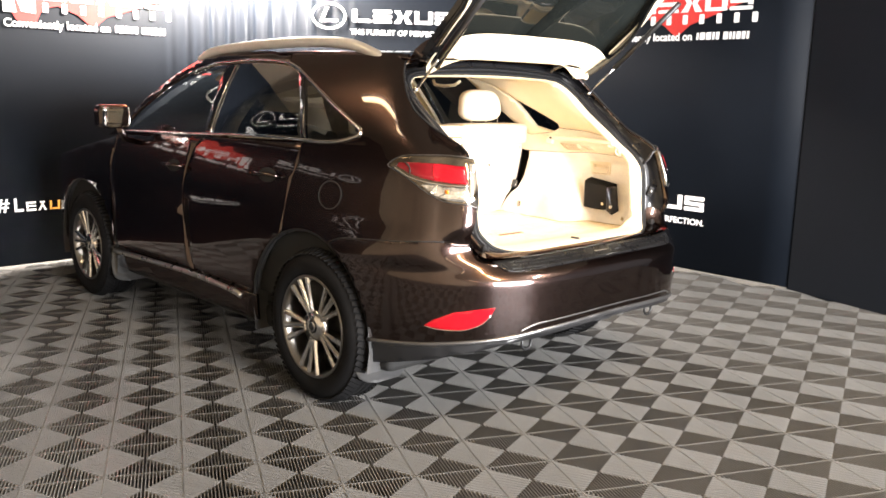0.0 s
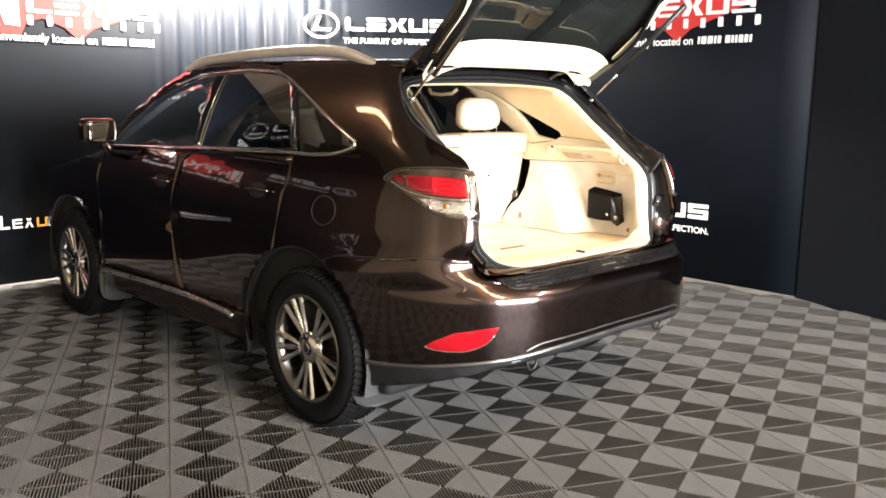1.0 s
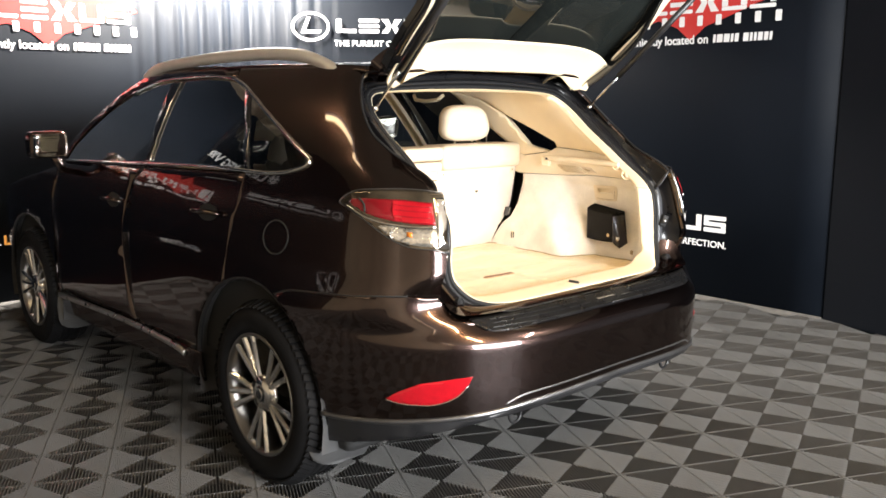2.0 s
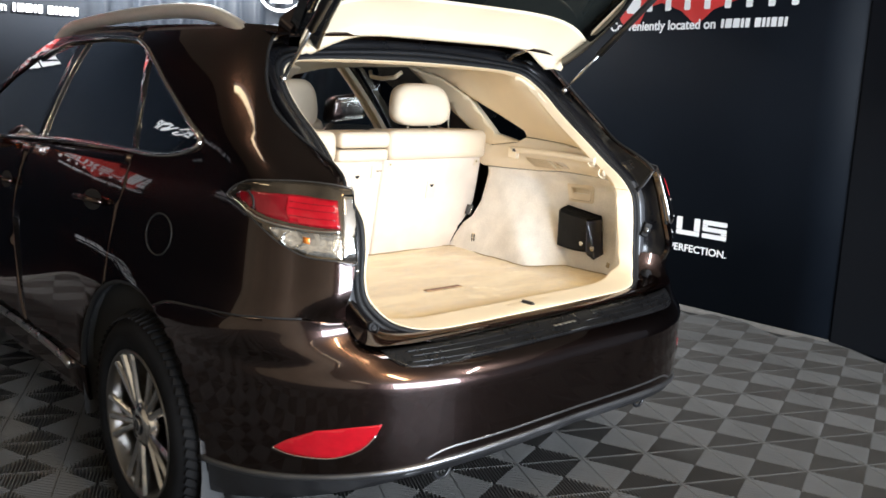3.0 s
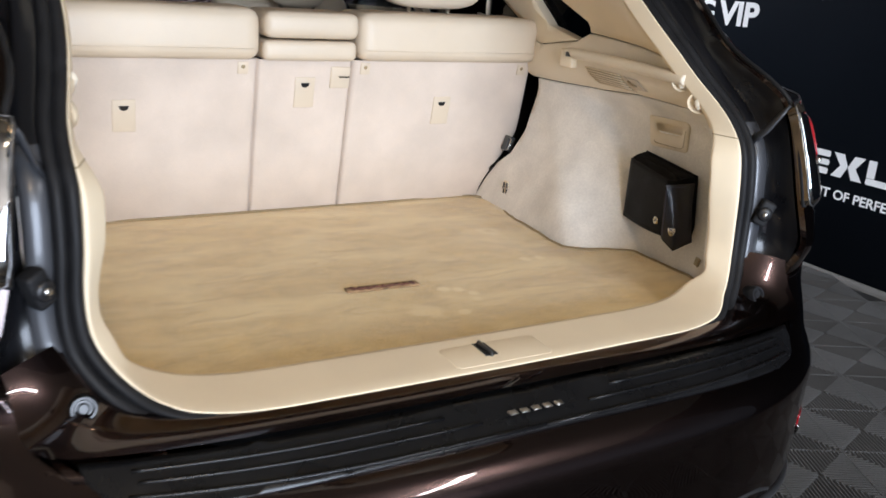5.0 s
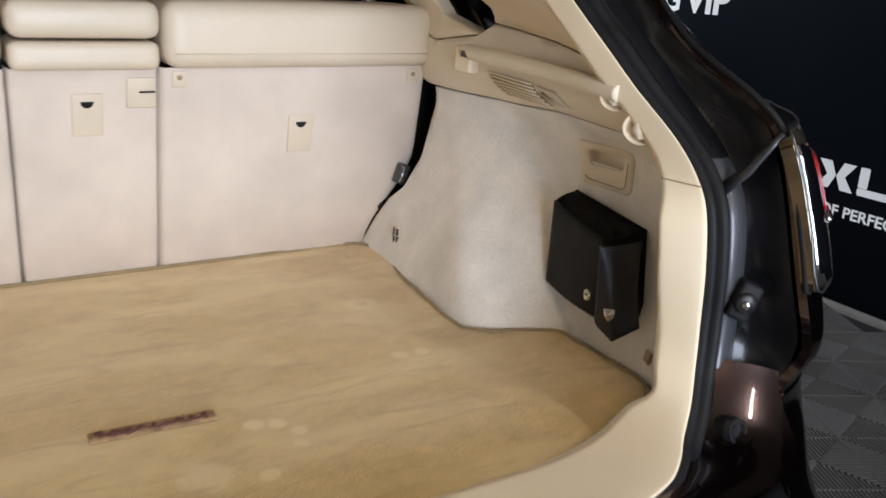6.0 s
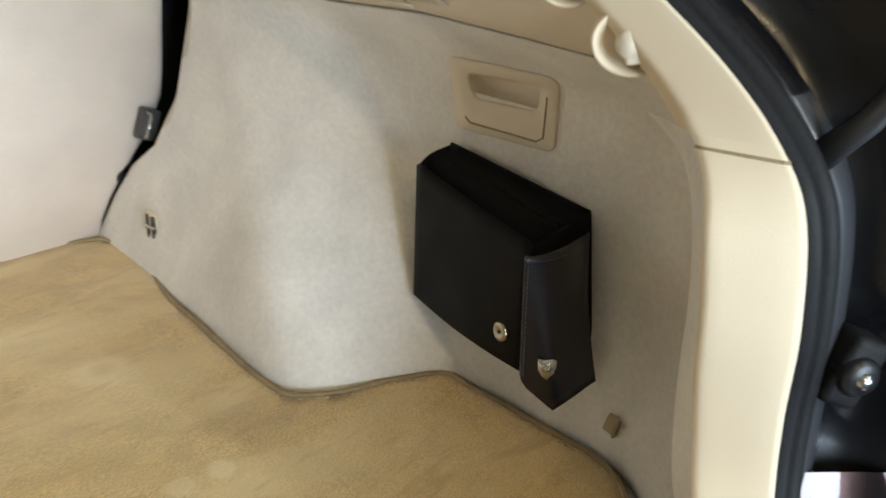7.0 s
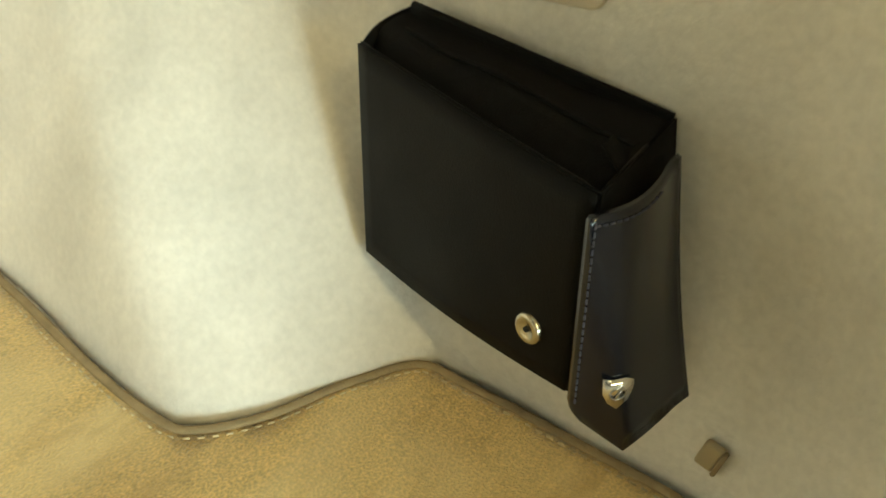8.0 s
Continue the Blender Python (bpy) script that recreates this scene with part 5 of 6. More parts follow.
part("trim_return", ring_loft([trim_ring(a, b) for a, b in NOSE[-1:] + ((0.029, 0.054), (0.016, 0.063), (-0.006, 0.076), (-0.050, 0.092), (-0.11, 0.104))], lambda p: p.z > 1.10, True), CREAM_FELT, sill, "cream inner side of the frame")
part("upper_opening_trim", ring_loft([trim_ring(a, b) for a, b in NOSE + ((0.029, 0.054), (0.016, 0.063))], lambda p: p.z > 1.10), CREAM, car, "cream plastic frame over the load opening")
_loops = [trim_ring(a, b) for a, b in NOSE[1:]]
for side_ in (1, -1):
    k_ = min((k for k in range(len(LI)) if LI[k].x * side_ > 0), key=lambda k: abs(LI[k].z - 1.10))
    part("trim_joint", tube([q[k_] for q in _loops], 0.0011, 6), BINDING, sill, "fine joint in the frame")
# sill cover with the latch
part("latch_cover", join(box(-0.075, 0.100, -0.046, 0.026, 0.766, 0.7795, 0.0012, 2, pose(0, 0, 0.0005, 1.3)), box(-0.080, 0.105, -0.041, 0.021, 0.766, 0.7794, 0.0012, 2, pose(0, 0, 0.0005, 1.3))), CREAM, sill, "cream latch cover")
part("striker", tube([(-0.004, -0.043, 0.768), (-0.004, -0.038, 0.7850), (-0.004, 0.004, 0.7850), (-0.004, 0.006, 0.768)], 0.0035, 8), ALLOY_DARK, sill, "steel striker loop")
part("latch_slot", box(-0.014, 0.010, -0.038, 0.010, 0.7700, 0.7806, 0.0012), DARK, sill)

# side lining: wheel housing bulge low down, pocket behind it, straight above
floor_line = smooth_table([(0.14, 0.665), (0.21, 0.708), (0.31, 0.712), (0.39, 0.716), (0.60, 0.716), (1.05, 0.716)])
bulge_line = smooth_table([(0.10, 0.563), (0.55, 0.563), (0.62, 0.568), (0.73, 0.583), (1.05, 0.604)])
pocket_end = smooth_table([(0.70, 0.420), (0.745, 0.424), (0.80, 0.450), (0.85, 0.474), (0.90, 0.506), (0.96, 0.550), (1.05, 0.612), (1.10, 0.640), (1.3, 0.66)])
dome_length = smooth_table([(0.70, 0.10), (0.745, 0.11), (0.82, 0.15), (0.90, 0.20), (1.0, 0.23), (1.3, 0.24)])


def skin_half(y, z):
    p = skin(u_of(y, z), z)
    return abs(p.x)


rail_x = smooth_table([(0.10, 0.595), (0.18, 0.600), (0.24, 0.604), (0.45, 0.634), (0.70, 0.658), (1.02, 0.695)])


open_y = smooth_table([(0.80, -0.01), (1.0, 0.042), (1.07, 0.054), (1.11, 0.082), (1.15, 0.126), (1.20, 0.191), (1.25, 0.252), (1.30, 0.321), (1.36, 0.405), (1.43, 0.485), (1.52, 0.56)])
open_x = smooth_table([(1.07, 0.585), (1.15, 0.590), (1.20, 0.578), (1.30, 0.568), (1.36, 0.570), (1.43, 0.562), (1.50, 0.50)])


def lining(y, z):
    """Half width of the load bay at a place on its side wall: wheel housing bulge ahead, pocket behind it, leaning in to the rail above."""
    bulge = bulge_line(y) + 0.42 * (z - 0.745) - 0.22 * max(0, z - 0.95)
    pocket = floor_line(y) + 0.036 * ease((z - 0.745) / 0.16)
    t = min(1.0, max(0.0, (y - pocket_end(z)) / dome_length(z)))
    t = 1.10 * t * t / (t + 0.10)
    x = pocket + (bulge - pocket) * (1 - (1 - min(1.0, t)) ** 2)
    x += (rail_x(y) - x) * ease((z - 1.060) / 0.105)
    x += (open_x(max(z, 1.07)) + 0.010 - x) * ease((z - 1.05) / 0.06) * (1 - ease((y - open_y(z) - 0.01) / 0.10))
    return min(x, skin_half(y, z) - 0.035)


def inner_x(y, z):
    """Half width inside, lining and ledge low down, pillar and window trim above."""
    full_ = 0.705 - 0.42 * max(0, z - 1.2)
    pillar_ = open_x(z) + (full_ - open_x(z)) * ease((y - open_y(z)) / 0.42)
    x = lining(min(y, 1.02), z)
    x += (min(pillar_, skin_half(y, z) - 0.03) - x) * ease((z - 1.205) / 0.07)
    edge_ = open_x(max(z, 1.07)) + 0.010
    return edge_ + (x - edge_) * ease((y - open_y(z) - 0.01) / 0.10)


for sd in (1, -1):
    bm = panel([(0.075, 0.735), (1.02, 0.735), (1.000, 0.80), (0.972, 0.85), (0.930, 0.885), (0.905, 0.96), (0.893, 1.06), (0.889, 1.105), (0.60, 1.112), (0.44, 1.124), (0.30, 1.122), (0.19, 1.117), (0.10, 1.106), (0.085, 1.07), (0.075, 0.95)], lambda y, z, d: Vector((sd * (lining(y, z) - d), y, z)), lip=0.01, du=0.02, dz=0.01)
    # opening behind the storage flap
    bmesh.ops.delete(bm, geom=[f for f in bm.faces if 0.36 < f.calc_center_median().y < 0.46 and 1.038 < f.calc_center_median().z < 1.066], context="FACES")
    lin = part("side_lining", bm, CREAM_FELT, car, "cream felt side lining over the wheel housing")
    def cab(y, z, d):
        return Vector((sd * (inner_x(y, z) - d), y, z))
    up_ = part("upper_side_trim", panel([(0.10, 1.109), (0.19, 1.120), (0.30, 1.125), (0.44, 1.127), (0.60, 1.115), (0.916, 1.108), (1.10, 1.15), (1.22, 1.20), (1.22, 1.26), (0.93, 1.212), (0.86, 1.200), (0.69, 1.224), (0.652, 1.247), (0.40, 1.238), (0.262, 1.222), (0.225, 1.205), (0.206, 1.19), (0.148, 1.14)], cab, lip=0.012, du=0.03, dz=0.02), CREAM_LIT, car, "cream plastic upper trim")
    # pillar trim with the quarter window left open
    part("pillar_trim", panel([(0.228, 1.208), (0.262, 1.225), (0.40, 1.241), (0.65, 1.250), (0.662, 1.275), (0.80, 1.34), (0.95, 1.405), (1.10, 1.48), (1.30, 1.535), (0.66, 1.525), (0.60, 1.515), (0.53, 1.455), (0.428, 1.355), (0.345, 1.295)], cab, lip=0.012, du=0.03, dz=0.03), CREAM, car, "cream rear pillar trim")
    part("post_trim", panel([(0.69, 1.227), (0.86, 1.203), (0.93, 1.215), (1.10, 1.35), (1.22, 1.45), (1.32, 1.533), (1.10, 1.478), (0.955, 1.403), (0.84, 1.252)], cab, lip=0.03, du=0.05, dz=0.03), CREAM, car, "cream post trim between the windows")
    # grab rail and vents in the upper trim
    def trim_pt(y, z, d=0.0):
        return Vector((sd * (inner_x(y, z) - d), y, z))
    rail_line = spline([trim_pt(0.690, 1.196, 0.012), trim_pt(0.64, 1.197, 0.016), trim_pt(0.50, 1.196, 0.016), trim_pt(0.36, 1.194, 0.013), trim_pt(0.27, 1.192, 0.008), trim_pt(0.215, 1.190, -0.002)], 5)
    g = part("cover_rail", tube(rail_line, 0.0165, 12, squash=0.80), CREAM_LIT, up_, "cream moulded rail")
    part("rail_end", box(-0.016, 0.016, -0.024, 0.024, -0.026, 0.022, 0.008, 3, Matrix.Translation(trim_pt(0.692, 1.184, 0.008)) @ Matrix.Rotation(radians(8 * sd), 4, "Z")), CREAM, g, "cream squared end")
    part("rail_socket", box(-0.006, 0.006, -0.010, 0.010, -0.0055, 0.0055, 0.002, 2, Matrix.Translation(trim_pt(0.668, 1.194, 0.026))), BLACK, g, "dark socket")
    vb = part("vent_back", panel([(0.625, 1.170), (0.478, 1.167), (0.440, 1.136), (0.585, 1.131)], lambda y, z, d: trim_pt(y, z, 0.0012 + d), lip=0, du=0.03, dz=0.01), BINDING, up_)
    for k in range(7):
        za = 1.1685 - 0.0056 * k
        part("vent_slat", tube([trim_pt(0.622 - 0.0062 * k - 0.037 * j, za - 0.0006 * j, 0.0035) for j in range(5)], 0.0019, 6), CREAM, vb)
    part("switch_plate", panel([(0.462, 1.166), (0.405, 1.164), (0.378, 1.142), (0.432, 1.139)], lambda y, z, d: trim_pt(y, z, 0.003 + d), lip=0.003, du=0.03, dz=0.01), CREAM_LEATHER, up_, "pale switch plate")
    part("switch_mark", tube([trim_pt(0.44, 1.158, 0.0045), trim_pt(0.425, 1.152, 0.0045), trim_pt(0.41, 1.150, 0.0045)], 0.0022, 6), BINDING, up_)
    for y, z, r in ((0.231, 1.183, 0.018), (0.181, 1.149, 0.0215)):
        kn = Matrix.Translation(trim_pt(y, z, 0.0005)) @ Matrix.Rotation(radians(-90 * sd), 4, "Y") @ Matrix.Rotation(radians(30 * sd), 4, "X")
        k0 = part("coat_hook", lathe([(r * 1.08, -0.004), (r * 1.02, 0.004), (r * 0.92, 0.004), (r * 0.78, -0.003), (r * 0.70, -0.006), (0, -0.006)], 32, m=kn @ Matrix.Diagonal((1, 1.18, 1, 1))), CREAM, up_, "round moulded hook")
        part("hook_knob", join(box(-r * 0.62, r * 0.10, -r * 0.30, r * 0.26, -0.006, 0.010, 0.003, 2, kn @ Matrix.Rotation(radians(12 * sd), 4, "Z")), lathe([(r * 0.50, -0.006), (r * 0.48, 0.007), (r * 0.40, 0.011), (0, 0.012)], 20, m=kn)), CREAM_LIT, k0)
    # storage flap with a finger recess
    def lin_pt(y, z, d=0.0):
        return Vector((sd * (lining(y, z) - d), y, z))
    def rounded(y0, y1, z0, z1, r, lean, n=10):
        """Points of a rounded rectangle on the lining, its far side leaning out by lean towards the top."""
        out = []
        for cy, cz, a0 in ((y1 - r, z1 - r, 0), (y0 + r, z1 - r, 90), (y0 + r, z0 + r, 180), (y1 - r, z0 + r, 270)):
            out += [(cy + r * math.cos(radians(a0 + 90 * k / n)), cz + r * math.sin(radians(a0 + 90 * k / n))) for k in range(n + 1)]
        return [(y + lean * (z - z0) / (z1 - z0) * (y - y0) / (y1 - y0), z + 0.004 * (y1 - y) / (y1 - y0)) for y, z in out]

    def ring_of(points, d):
        return [lin_pt(y, z, d) for y, z in points]
    outer_ = [rounded(0.338 + e, 0.464 - e, 1.000 + e, 1.072 - e, 0.010 - e, 0.016) for e in (0.0, 0.0015)]
    hole_ = [rounded(0.360 + e, 0.444 - e, 1.033 + e, 1.060 - e * 0.7, 0.008 - e * 0.4, 0.012) for e in (0.0, 0.0018, 0.006)]
    fl = part("storage_flap", loft([ring_of(outer_[0], -0.004), ring_of(outer_[0], 0.0022), ring_of(outer_[1], 0.0034), ring_of(hole_[0], 0.0034), ring_of(hole_[1], 0.0015), ring_of(hole_[1], -0.008), ring_of(hole_[2], -0.015)], True), CREAM_LIT, lin, "cream plastic storage flap with a finger recess")
    part("flap_gap", tube([lin_pt(y, z, 0.0034) for y, z in ((0.452, 1.014), (0.445, 1.0095), (0.360, 1.0105), (0.352, 1.016), (0.351, 1.055))], 0.0011, 6), BINDING, fl)
    sk = part("seat_striker", box(-0.012, 0.012, -0.012, 0.012, -0.022, 0.022, 0.004, 2, pose(sd * 0.668, 0.965, 0.905, 0, sd * 18, 0)), GREY_PLASTIC, car, "grey seat latch bracket in the gap")
    part("striker_loop", tube([(sd * 0.655, 0.953, 0.892), (sd * 0.655, 0.944, 0.893), (sd * 0.664, 0.944, 0.922), (sd * 0.664, 0.953, 0.924)], 0.003, 8), STEEL, sk)
    td = part("tie_down", box(-0.003, 0.003, -0.010, 0.010, -0.022, 0.022, 0.003, 2, pose(sd * (lining(0.875, 0.795) - 0.001), 0.875, 0.795)), CREAM, lin, "cream tie-down plate")
    for y_ in (0.868, 0.881):
        part("tie_slot", box(-0.003, 0.003, -0.0028, 0.0028, -0.018, 0.018, 0.0015, 2, pose(sd * (lining(0.875, 0.795) - 0.003), y_, 0.795)), ALLOY_DARK, td, "dark hook arm")
    part("tie_bar", box(-0.003, 0.003, -0.010, 0.010, -0.0025, 0.0025, 0.0015, 2, pose(sd * (lining(0.875, 0.795) - 0.005), 0.875, 0.797)), STEEL, td)
    cl_ = part("carpet_clip", box(-0.0025, 0.0025, -0.006, 0.006, -0.010, 0.010, 0.002, 2, pose(sd * (lining(0.218, 0.781) - 0.004), 0.218, 0.781, 14)), mat("olive_clip_plastic", (0.42, 0.35, 0.22), 0.6, vary=0.08), lin, "tan plastic clip")
    part("clip_edge", box(-0.003, 0.003, -0.0015, 0.0015, -0.011, 0.009, 0.001, 1, pose(sd * (lining(0.211, 0.781) - 0.005), 0.211, 0.780, 14)), BINDING, cl_)

# carpet mat with a bound edge
half = [(0.0, 0.068), (0.25, 0.064), (0.43, 0.064), (0.52, 0.080), (0.58, 0.106), (0.65, 0.155), (0.695, 0.208), (0.704, 0.30), (0.704, 0.39), (0.698, 0.425), (0.66, 0.448), (0.60, 0.470), (0.562, 0.497), (0.552, 0.53), (0.556, 0.62), (0.572, 0.75), (0.594, 1.0), (0.3, 1.008), (0.0, 1.008)]
edge_pts = [(v.x, v.y) for v in spline([Vector((*q, 0)) for q in half], 4)]
outline_mat = edge_pts + [(-x, y) for x, y in edge_pts[::-1][1:-1]]
mat_thing = thing("cargo_mat", "worn tan carpet mat with a bound edge on the load floor", "mat", (0, 0, FLOOR_Z))


def mat_height(x, y):
    e = min(1, max(0, (1.0 - y) / 0.1)) * min(1, max(0, (y - 0.05) / 0.1))
    return 0.004 + e * (0.004 * noise.noise(Vector((x * 5, y * 7, 1))) + 0.003 * noise.noise(Vector((x * 14, y * 18, 3))))


bm = panel(outline_mat, lambda u, z, d: Vector((u, z, mat_height(u, z) + d)), lip=0.006, du=0.03, dz=0.03)
part("carpet", bm, CARPET, mat_thing)
part("edge_binding", tube([Vector((x, y, mat_height(x, y) + 0.001)) for x, y in outline_mat], 0.0036, 8, True, squash=0.7), BINDING, mat_thing, "darker stitched edge binding")
_edge = resample([Vector((x, y, 0)) for x, y in edge_pts[12:60]], 190)
_st = []
for a_, b_ in zip(_edge[::2], _edge[1::2]):
    n_ = Vector((-(b_ - a_).y, (b_ - a_).x, 0)).normalized() * 0.0072
    _st.append(tube([(q.x, q.y, mat_height(q.x, q.y) + 0.0012) for q in (a_ + n_, b_ + n_)], 0.0008, 5))
tagged(part("edge_stitches", join(*_st), mat("pale_stitch", (0.62, 0.50, 0.30), 0.85, vary=0.2, scale=90), mat_thing, "row of pale stitches along the edge"), kind="stuff")
part("woven_label", box(-0.08, 0.08, -0.013, 0.013, 0.0, 0.004, 0.0015, 1, pose(0, 0.385, mat_height(0, 0.385) + 0.001, 0, 0, -2)), mat("brown_woven_label", (0.36, 0.235, 0.13), 0.9, vary=0.45, scale=60), mat_thing, "brown woven label")
THREAD_RED = mat("red_brown_thread", (0.13, 0.055, 0.04), 0.85, vary=0.4, scale=90)
worn = random.Random(5)
for k in range(9):
    xk = -0.066 + 0.0165 * k
    w_, h_, t_ = worn.uniform(0.003, 0.0075), worn.uniform(0.004, 0.010), worn.uniform(-35, 35)
    part("label_mark", box(-w_, w_, -h_, h_, 0.0, 0.0012, 0.0006, 1, pose(xk, 0.385 - 0.035 * xk + worn.uniform(-0.003, 0.003), mat_height(0, 0.385) + 0.0045, 0, 0, t_)), THREAD_RED, mat_thing)
part("label_mark", tube([(-0.068 + 0.0136 * k, 0.3835 - 0.0005 * k + 0.003 * math.sin(2.1 * k), mat_height(0, 0.385) + 0.0055) for k in range(11)], 0.0022, 5), THREAD_RED, mat_thing)
part("load_floor", box(-0.72, 0.72, 0.06, 1.25, FLOOR_Z - 0.05, FLOOR_Z - 0.004), CREAM_FELT, car, "cream load floor under the mat")


# ---- rear seat, in three folding backs ----
def seat_plane(z):
    return 1.012 - (z - 0.745) * 0.19


def seat_back(x0, x1, name_label, split=False, notch=0.0):
    t = part("seat_back", sheet(14, 24, lambda a, b: seat_face(x0, x1, a, 0.5 - 0.5 * math.cos(math.pi * (0.5 - 0.5 * math.cos(math.pi * b))), notch)), SEAT_CLOTH, car, name_label)
    return t


def seat_face(x0, x1, a, b, notch):
    """Back cloth: a from the floor up, b across, its outer edge curved in towards the floor."""
    z = 0.736 + 0.406 * a
    xe = x1 - (notch * (1 - ease(a / 0.55)) * 0.10 if notch > 0 else 0)
    xs = x0 + (-notch * (1 - ease(a / 0.55)) * 0.10 if notch < 0 else 0)
    x = xs + (xe - xs) * b
    edge = min(b, 1 - b) * (x1 - x0)
    return (x, seat_plane(z) + 0.004 * (1 - ease(edge / 0.012)) + 0.06 * (1 - ease(edge / 0.0025)), z)


def half_moon(r, m):
    bm = lathe([(0.0, 0.0), (r, 0.0), (r, -0.003)], 24, m=None)
    bmesh.ops.bisect_plane(bm, geom=bm.verts[:] + bm.edges[:] + bm.faces[:], plane_co=(0, 0.1 * r, 0), plane_no=(0, 1, 0), clear_outer=True)
    bm.transform(m)
    return bm


def cushion(x0, x1, z0, z1, y, depth, r=0.03):
    return box(x0, x1, y, y + depth, z0, z1, r, 4)


for x0, x1, notch in ((0.1555, 0.706, 1), (-0.090, 0.1535, 0), (-0.706, -0.092, -1)):
    s = seat_back(x0, x1, "cream carpeted seat back", notch=notch)
    part("backing", box(x0 + 0.02, x1 - 0.02, 1.06, 1.12, 0.75, 1.18, 0.02), DARK, s)
    if notch:
        part("seat_top", cushion(x0 + 0.002, x1 - 0.002, 1.142, 1.262, 0.895, 0.19, 0.038), CREAM_LEATHER, s, "cream leather top roll")
        part("top_seam", tube([(x0 + 0.02, 0.8955, 1.170), (x1 - 0.02, 0.8955, 1.170)], 0.0012, 6), CREAM_LEATHER, s)
    else:
        part("seat_top", cushion(x0 + 0.002, x1 - 0.002, 1.142, 1.190, 0.90, 0.16, 0.018), CREAM_LEATHER, s, "cream leather lower roll")
        part("seat_top", cushion(x0 + 0.002, x1 - 0.002, 1.195, 1.258, 0.885, 0.18, 0.026), CREAM_LEATHER, s, "cream leather upper roll")
    xm = (x0 + x1) / 2
    zs = 1.03 if notch else 1.083
    a_ = part("anchor_cover", box(-0.026, 0.026, -0.003, 0.004, -0.042, 0.036, 0.0022, 2, pose(xm, seat_plane(zs - 0.02), zs - 0.02, 10.8)), CREAM_LEATHER, s, "cream anchor cover")
    part("anchor_slot", half_moon(0.011, pose(xm, seat_plane(zs) - 0.0034, zs, 100.8)), DARK, a_, "dark slot")
    for x in ((x0 + 0.035, x1 - 0.035) if notch else ()):
        c_ = part("screw_cover", box(-0.013, 0.013, -0.003, 0.004, -0.017, 0.013, 0.002, 2, pose(x, seat_plane(1.123), 1.123, 10.8)), CREAM_LEATHER, s, "cream screw cover")
        part("screw_hole", lathe([(0, 0), (0.005, 0.0), (0.005, -0.002)], 12, m=pose(x, seat_plane(1.124) - 0.0036, 1.124, 100.8)), BINDING, c_)
    if not notch:
        part("pass_latch", box(-0.026, 0.026, -0.004, 0.003, -0.028, 0.028, 0.003, 2, pose(x1 - 0.03, seat_plane(1.098), 1.098, 10.8)), CREAM_LEATHER, s, "cream latch plate")
        part("latch_line", tube([(x1 - 0.035, seat_plane(1.10) - 0.009, 1.10), (x1 - 0.008, seat_plane(1.10) - 0.009, 1.10)], 0.0018, 6), DARK, s)
# folded-seat striker and belt in the gap beside the seat
for sd in (1, -1):
    part("side_striker", join(tube([(sd * 0.66, 1.035, 0.80), (sd * 0.66, 1.0, 0.84), (sd * 0.665, 1.0, 0.90), (sd * 0.67, 1.03, 0.95)], 0.014, 8), box(-0.012, 0.012, -0.02, 0.02, -0.04, 0.04, 0.005, 2, pose(sd * 0.64, 1.015, 0.86))), GLOSS_BLACK, car, "black seat striker")
    # added near-black box puts the gap's shade beside the seat into colour
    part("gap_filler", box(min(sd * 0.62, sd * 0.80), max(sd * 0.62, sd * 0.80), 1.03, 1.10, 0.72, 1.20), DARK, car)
    part("seat_belt", box(-0.023, 0.023, -0.001, 0.001, -0.19, 0.15, 0, 1, pose(sd * 0.655, 1.11, 1.36, 0, 0, 40)), CREAM_LEATHER, car, "cream webbing belt")


def headrest(x, y, z, w=0.25, h=0.165, d=0.11, material=CREAM_LEATHER, label="cream leather headrest"):
    bm = bmesh.new()
    bmesh.ops.create_uvsphere(bm, u_segments=32, v_segments=20, radius=1.0)
    for v in bm.verts:
        c = v.co
        p = 3.2
        k = (abs(c.x) ** p + abs(c.y) ** p + abs(c.z) ** p) ** (-1 / p)
        q = c * k
        taper = 1 - 0.10 * q.z
        v.co = Vector((q.x * w / 2 * taper, q.y * d / 2 + 0.015 * (q.z > 0) * q.z, q.z * h / 2))
    bm.transform(Matrix.Translation((x, y, z)))
    hr = part("headrest", bm, material, car, label)
    for dx in (-0.06, 0.06):
        part("headrest_post", tube([(x + dx, y + 0.005, z - h / 2 - 0.06), (x + dx, y + 0.005, z - h / 2 + 0.02)], 0.006, 10), CHROME, hr, "chrome post")
    return hr


headrest(0.415, 1.03, 1.362, 0.30, 0.178)
headrest(-0.40, 1.03, 1.372, 0.30, 0.178)


def front_seat(x):
    s = part("front_seat", box(-0.25, 0.25, -0.06, 0.06, -0.33, 0.33, 0.05, 4, pose(x, 1.98, 0.93, -14)), CREAM_LEATHER, car, "cream leather front seat back")
    part("cushion", box(-0.25, 0.25, 2.02, 2.50, 0.52, 0.66, 0.05, 4, Matrix.Translation((x, 0, 0))), CREAM_LEATHER, s)


for x in (-0.36, 0.34):
    front_seat(x)
    headrest(x, 1.87, 1.335, 0.205, 0.235, 0.10)
part("bench_cushion", box(-0.66, 0.66, 1.12, 1.60, 0.55, 0.75, 0.05, 4), CREAM_LEATHER, car, "cream leather rear bench")
part("cabin_floor", box(-0.85, 0.85, 1.05, 3.0, 0.34, 0.38), DARK, car)
part("dashboard", box(-0.80, 0.80, 2.72, 3.10, 0.72, 1.07, 0.08, 4), BLACK, car, "black dashboard")
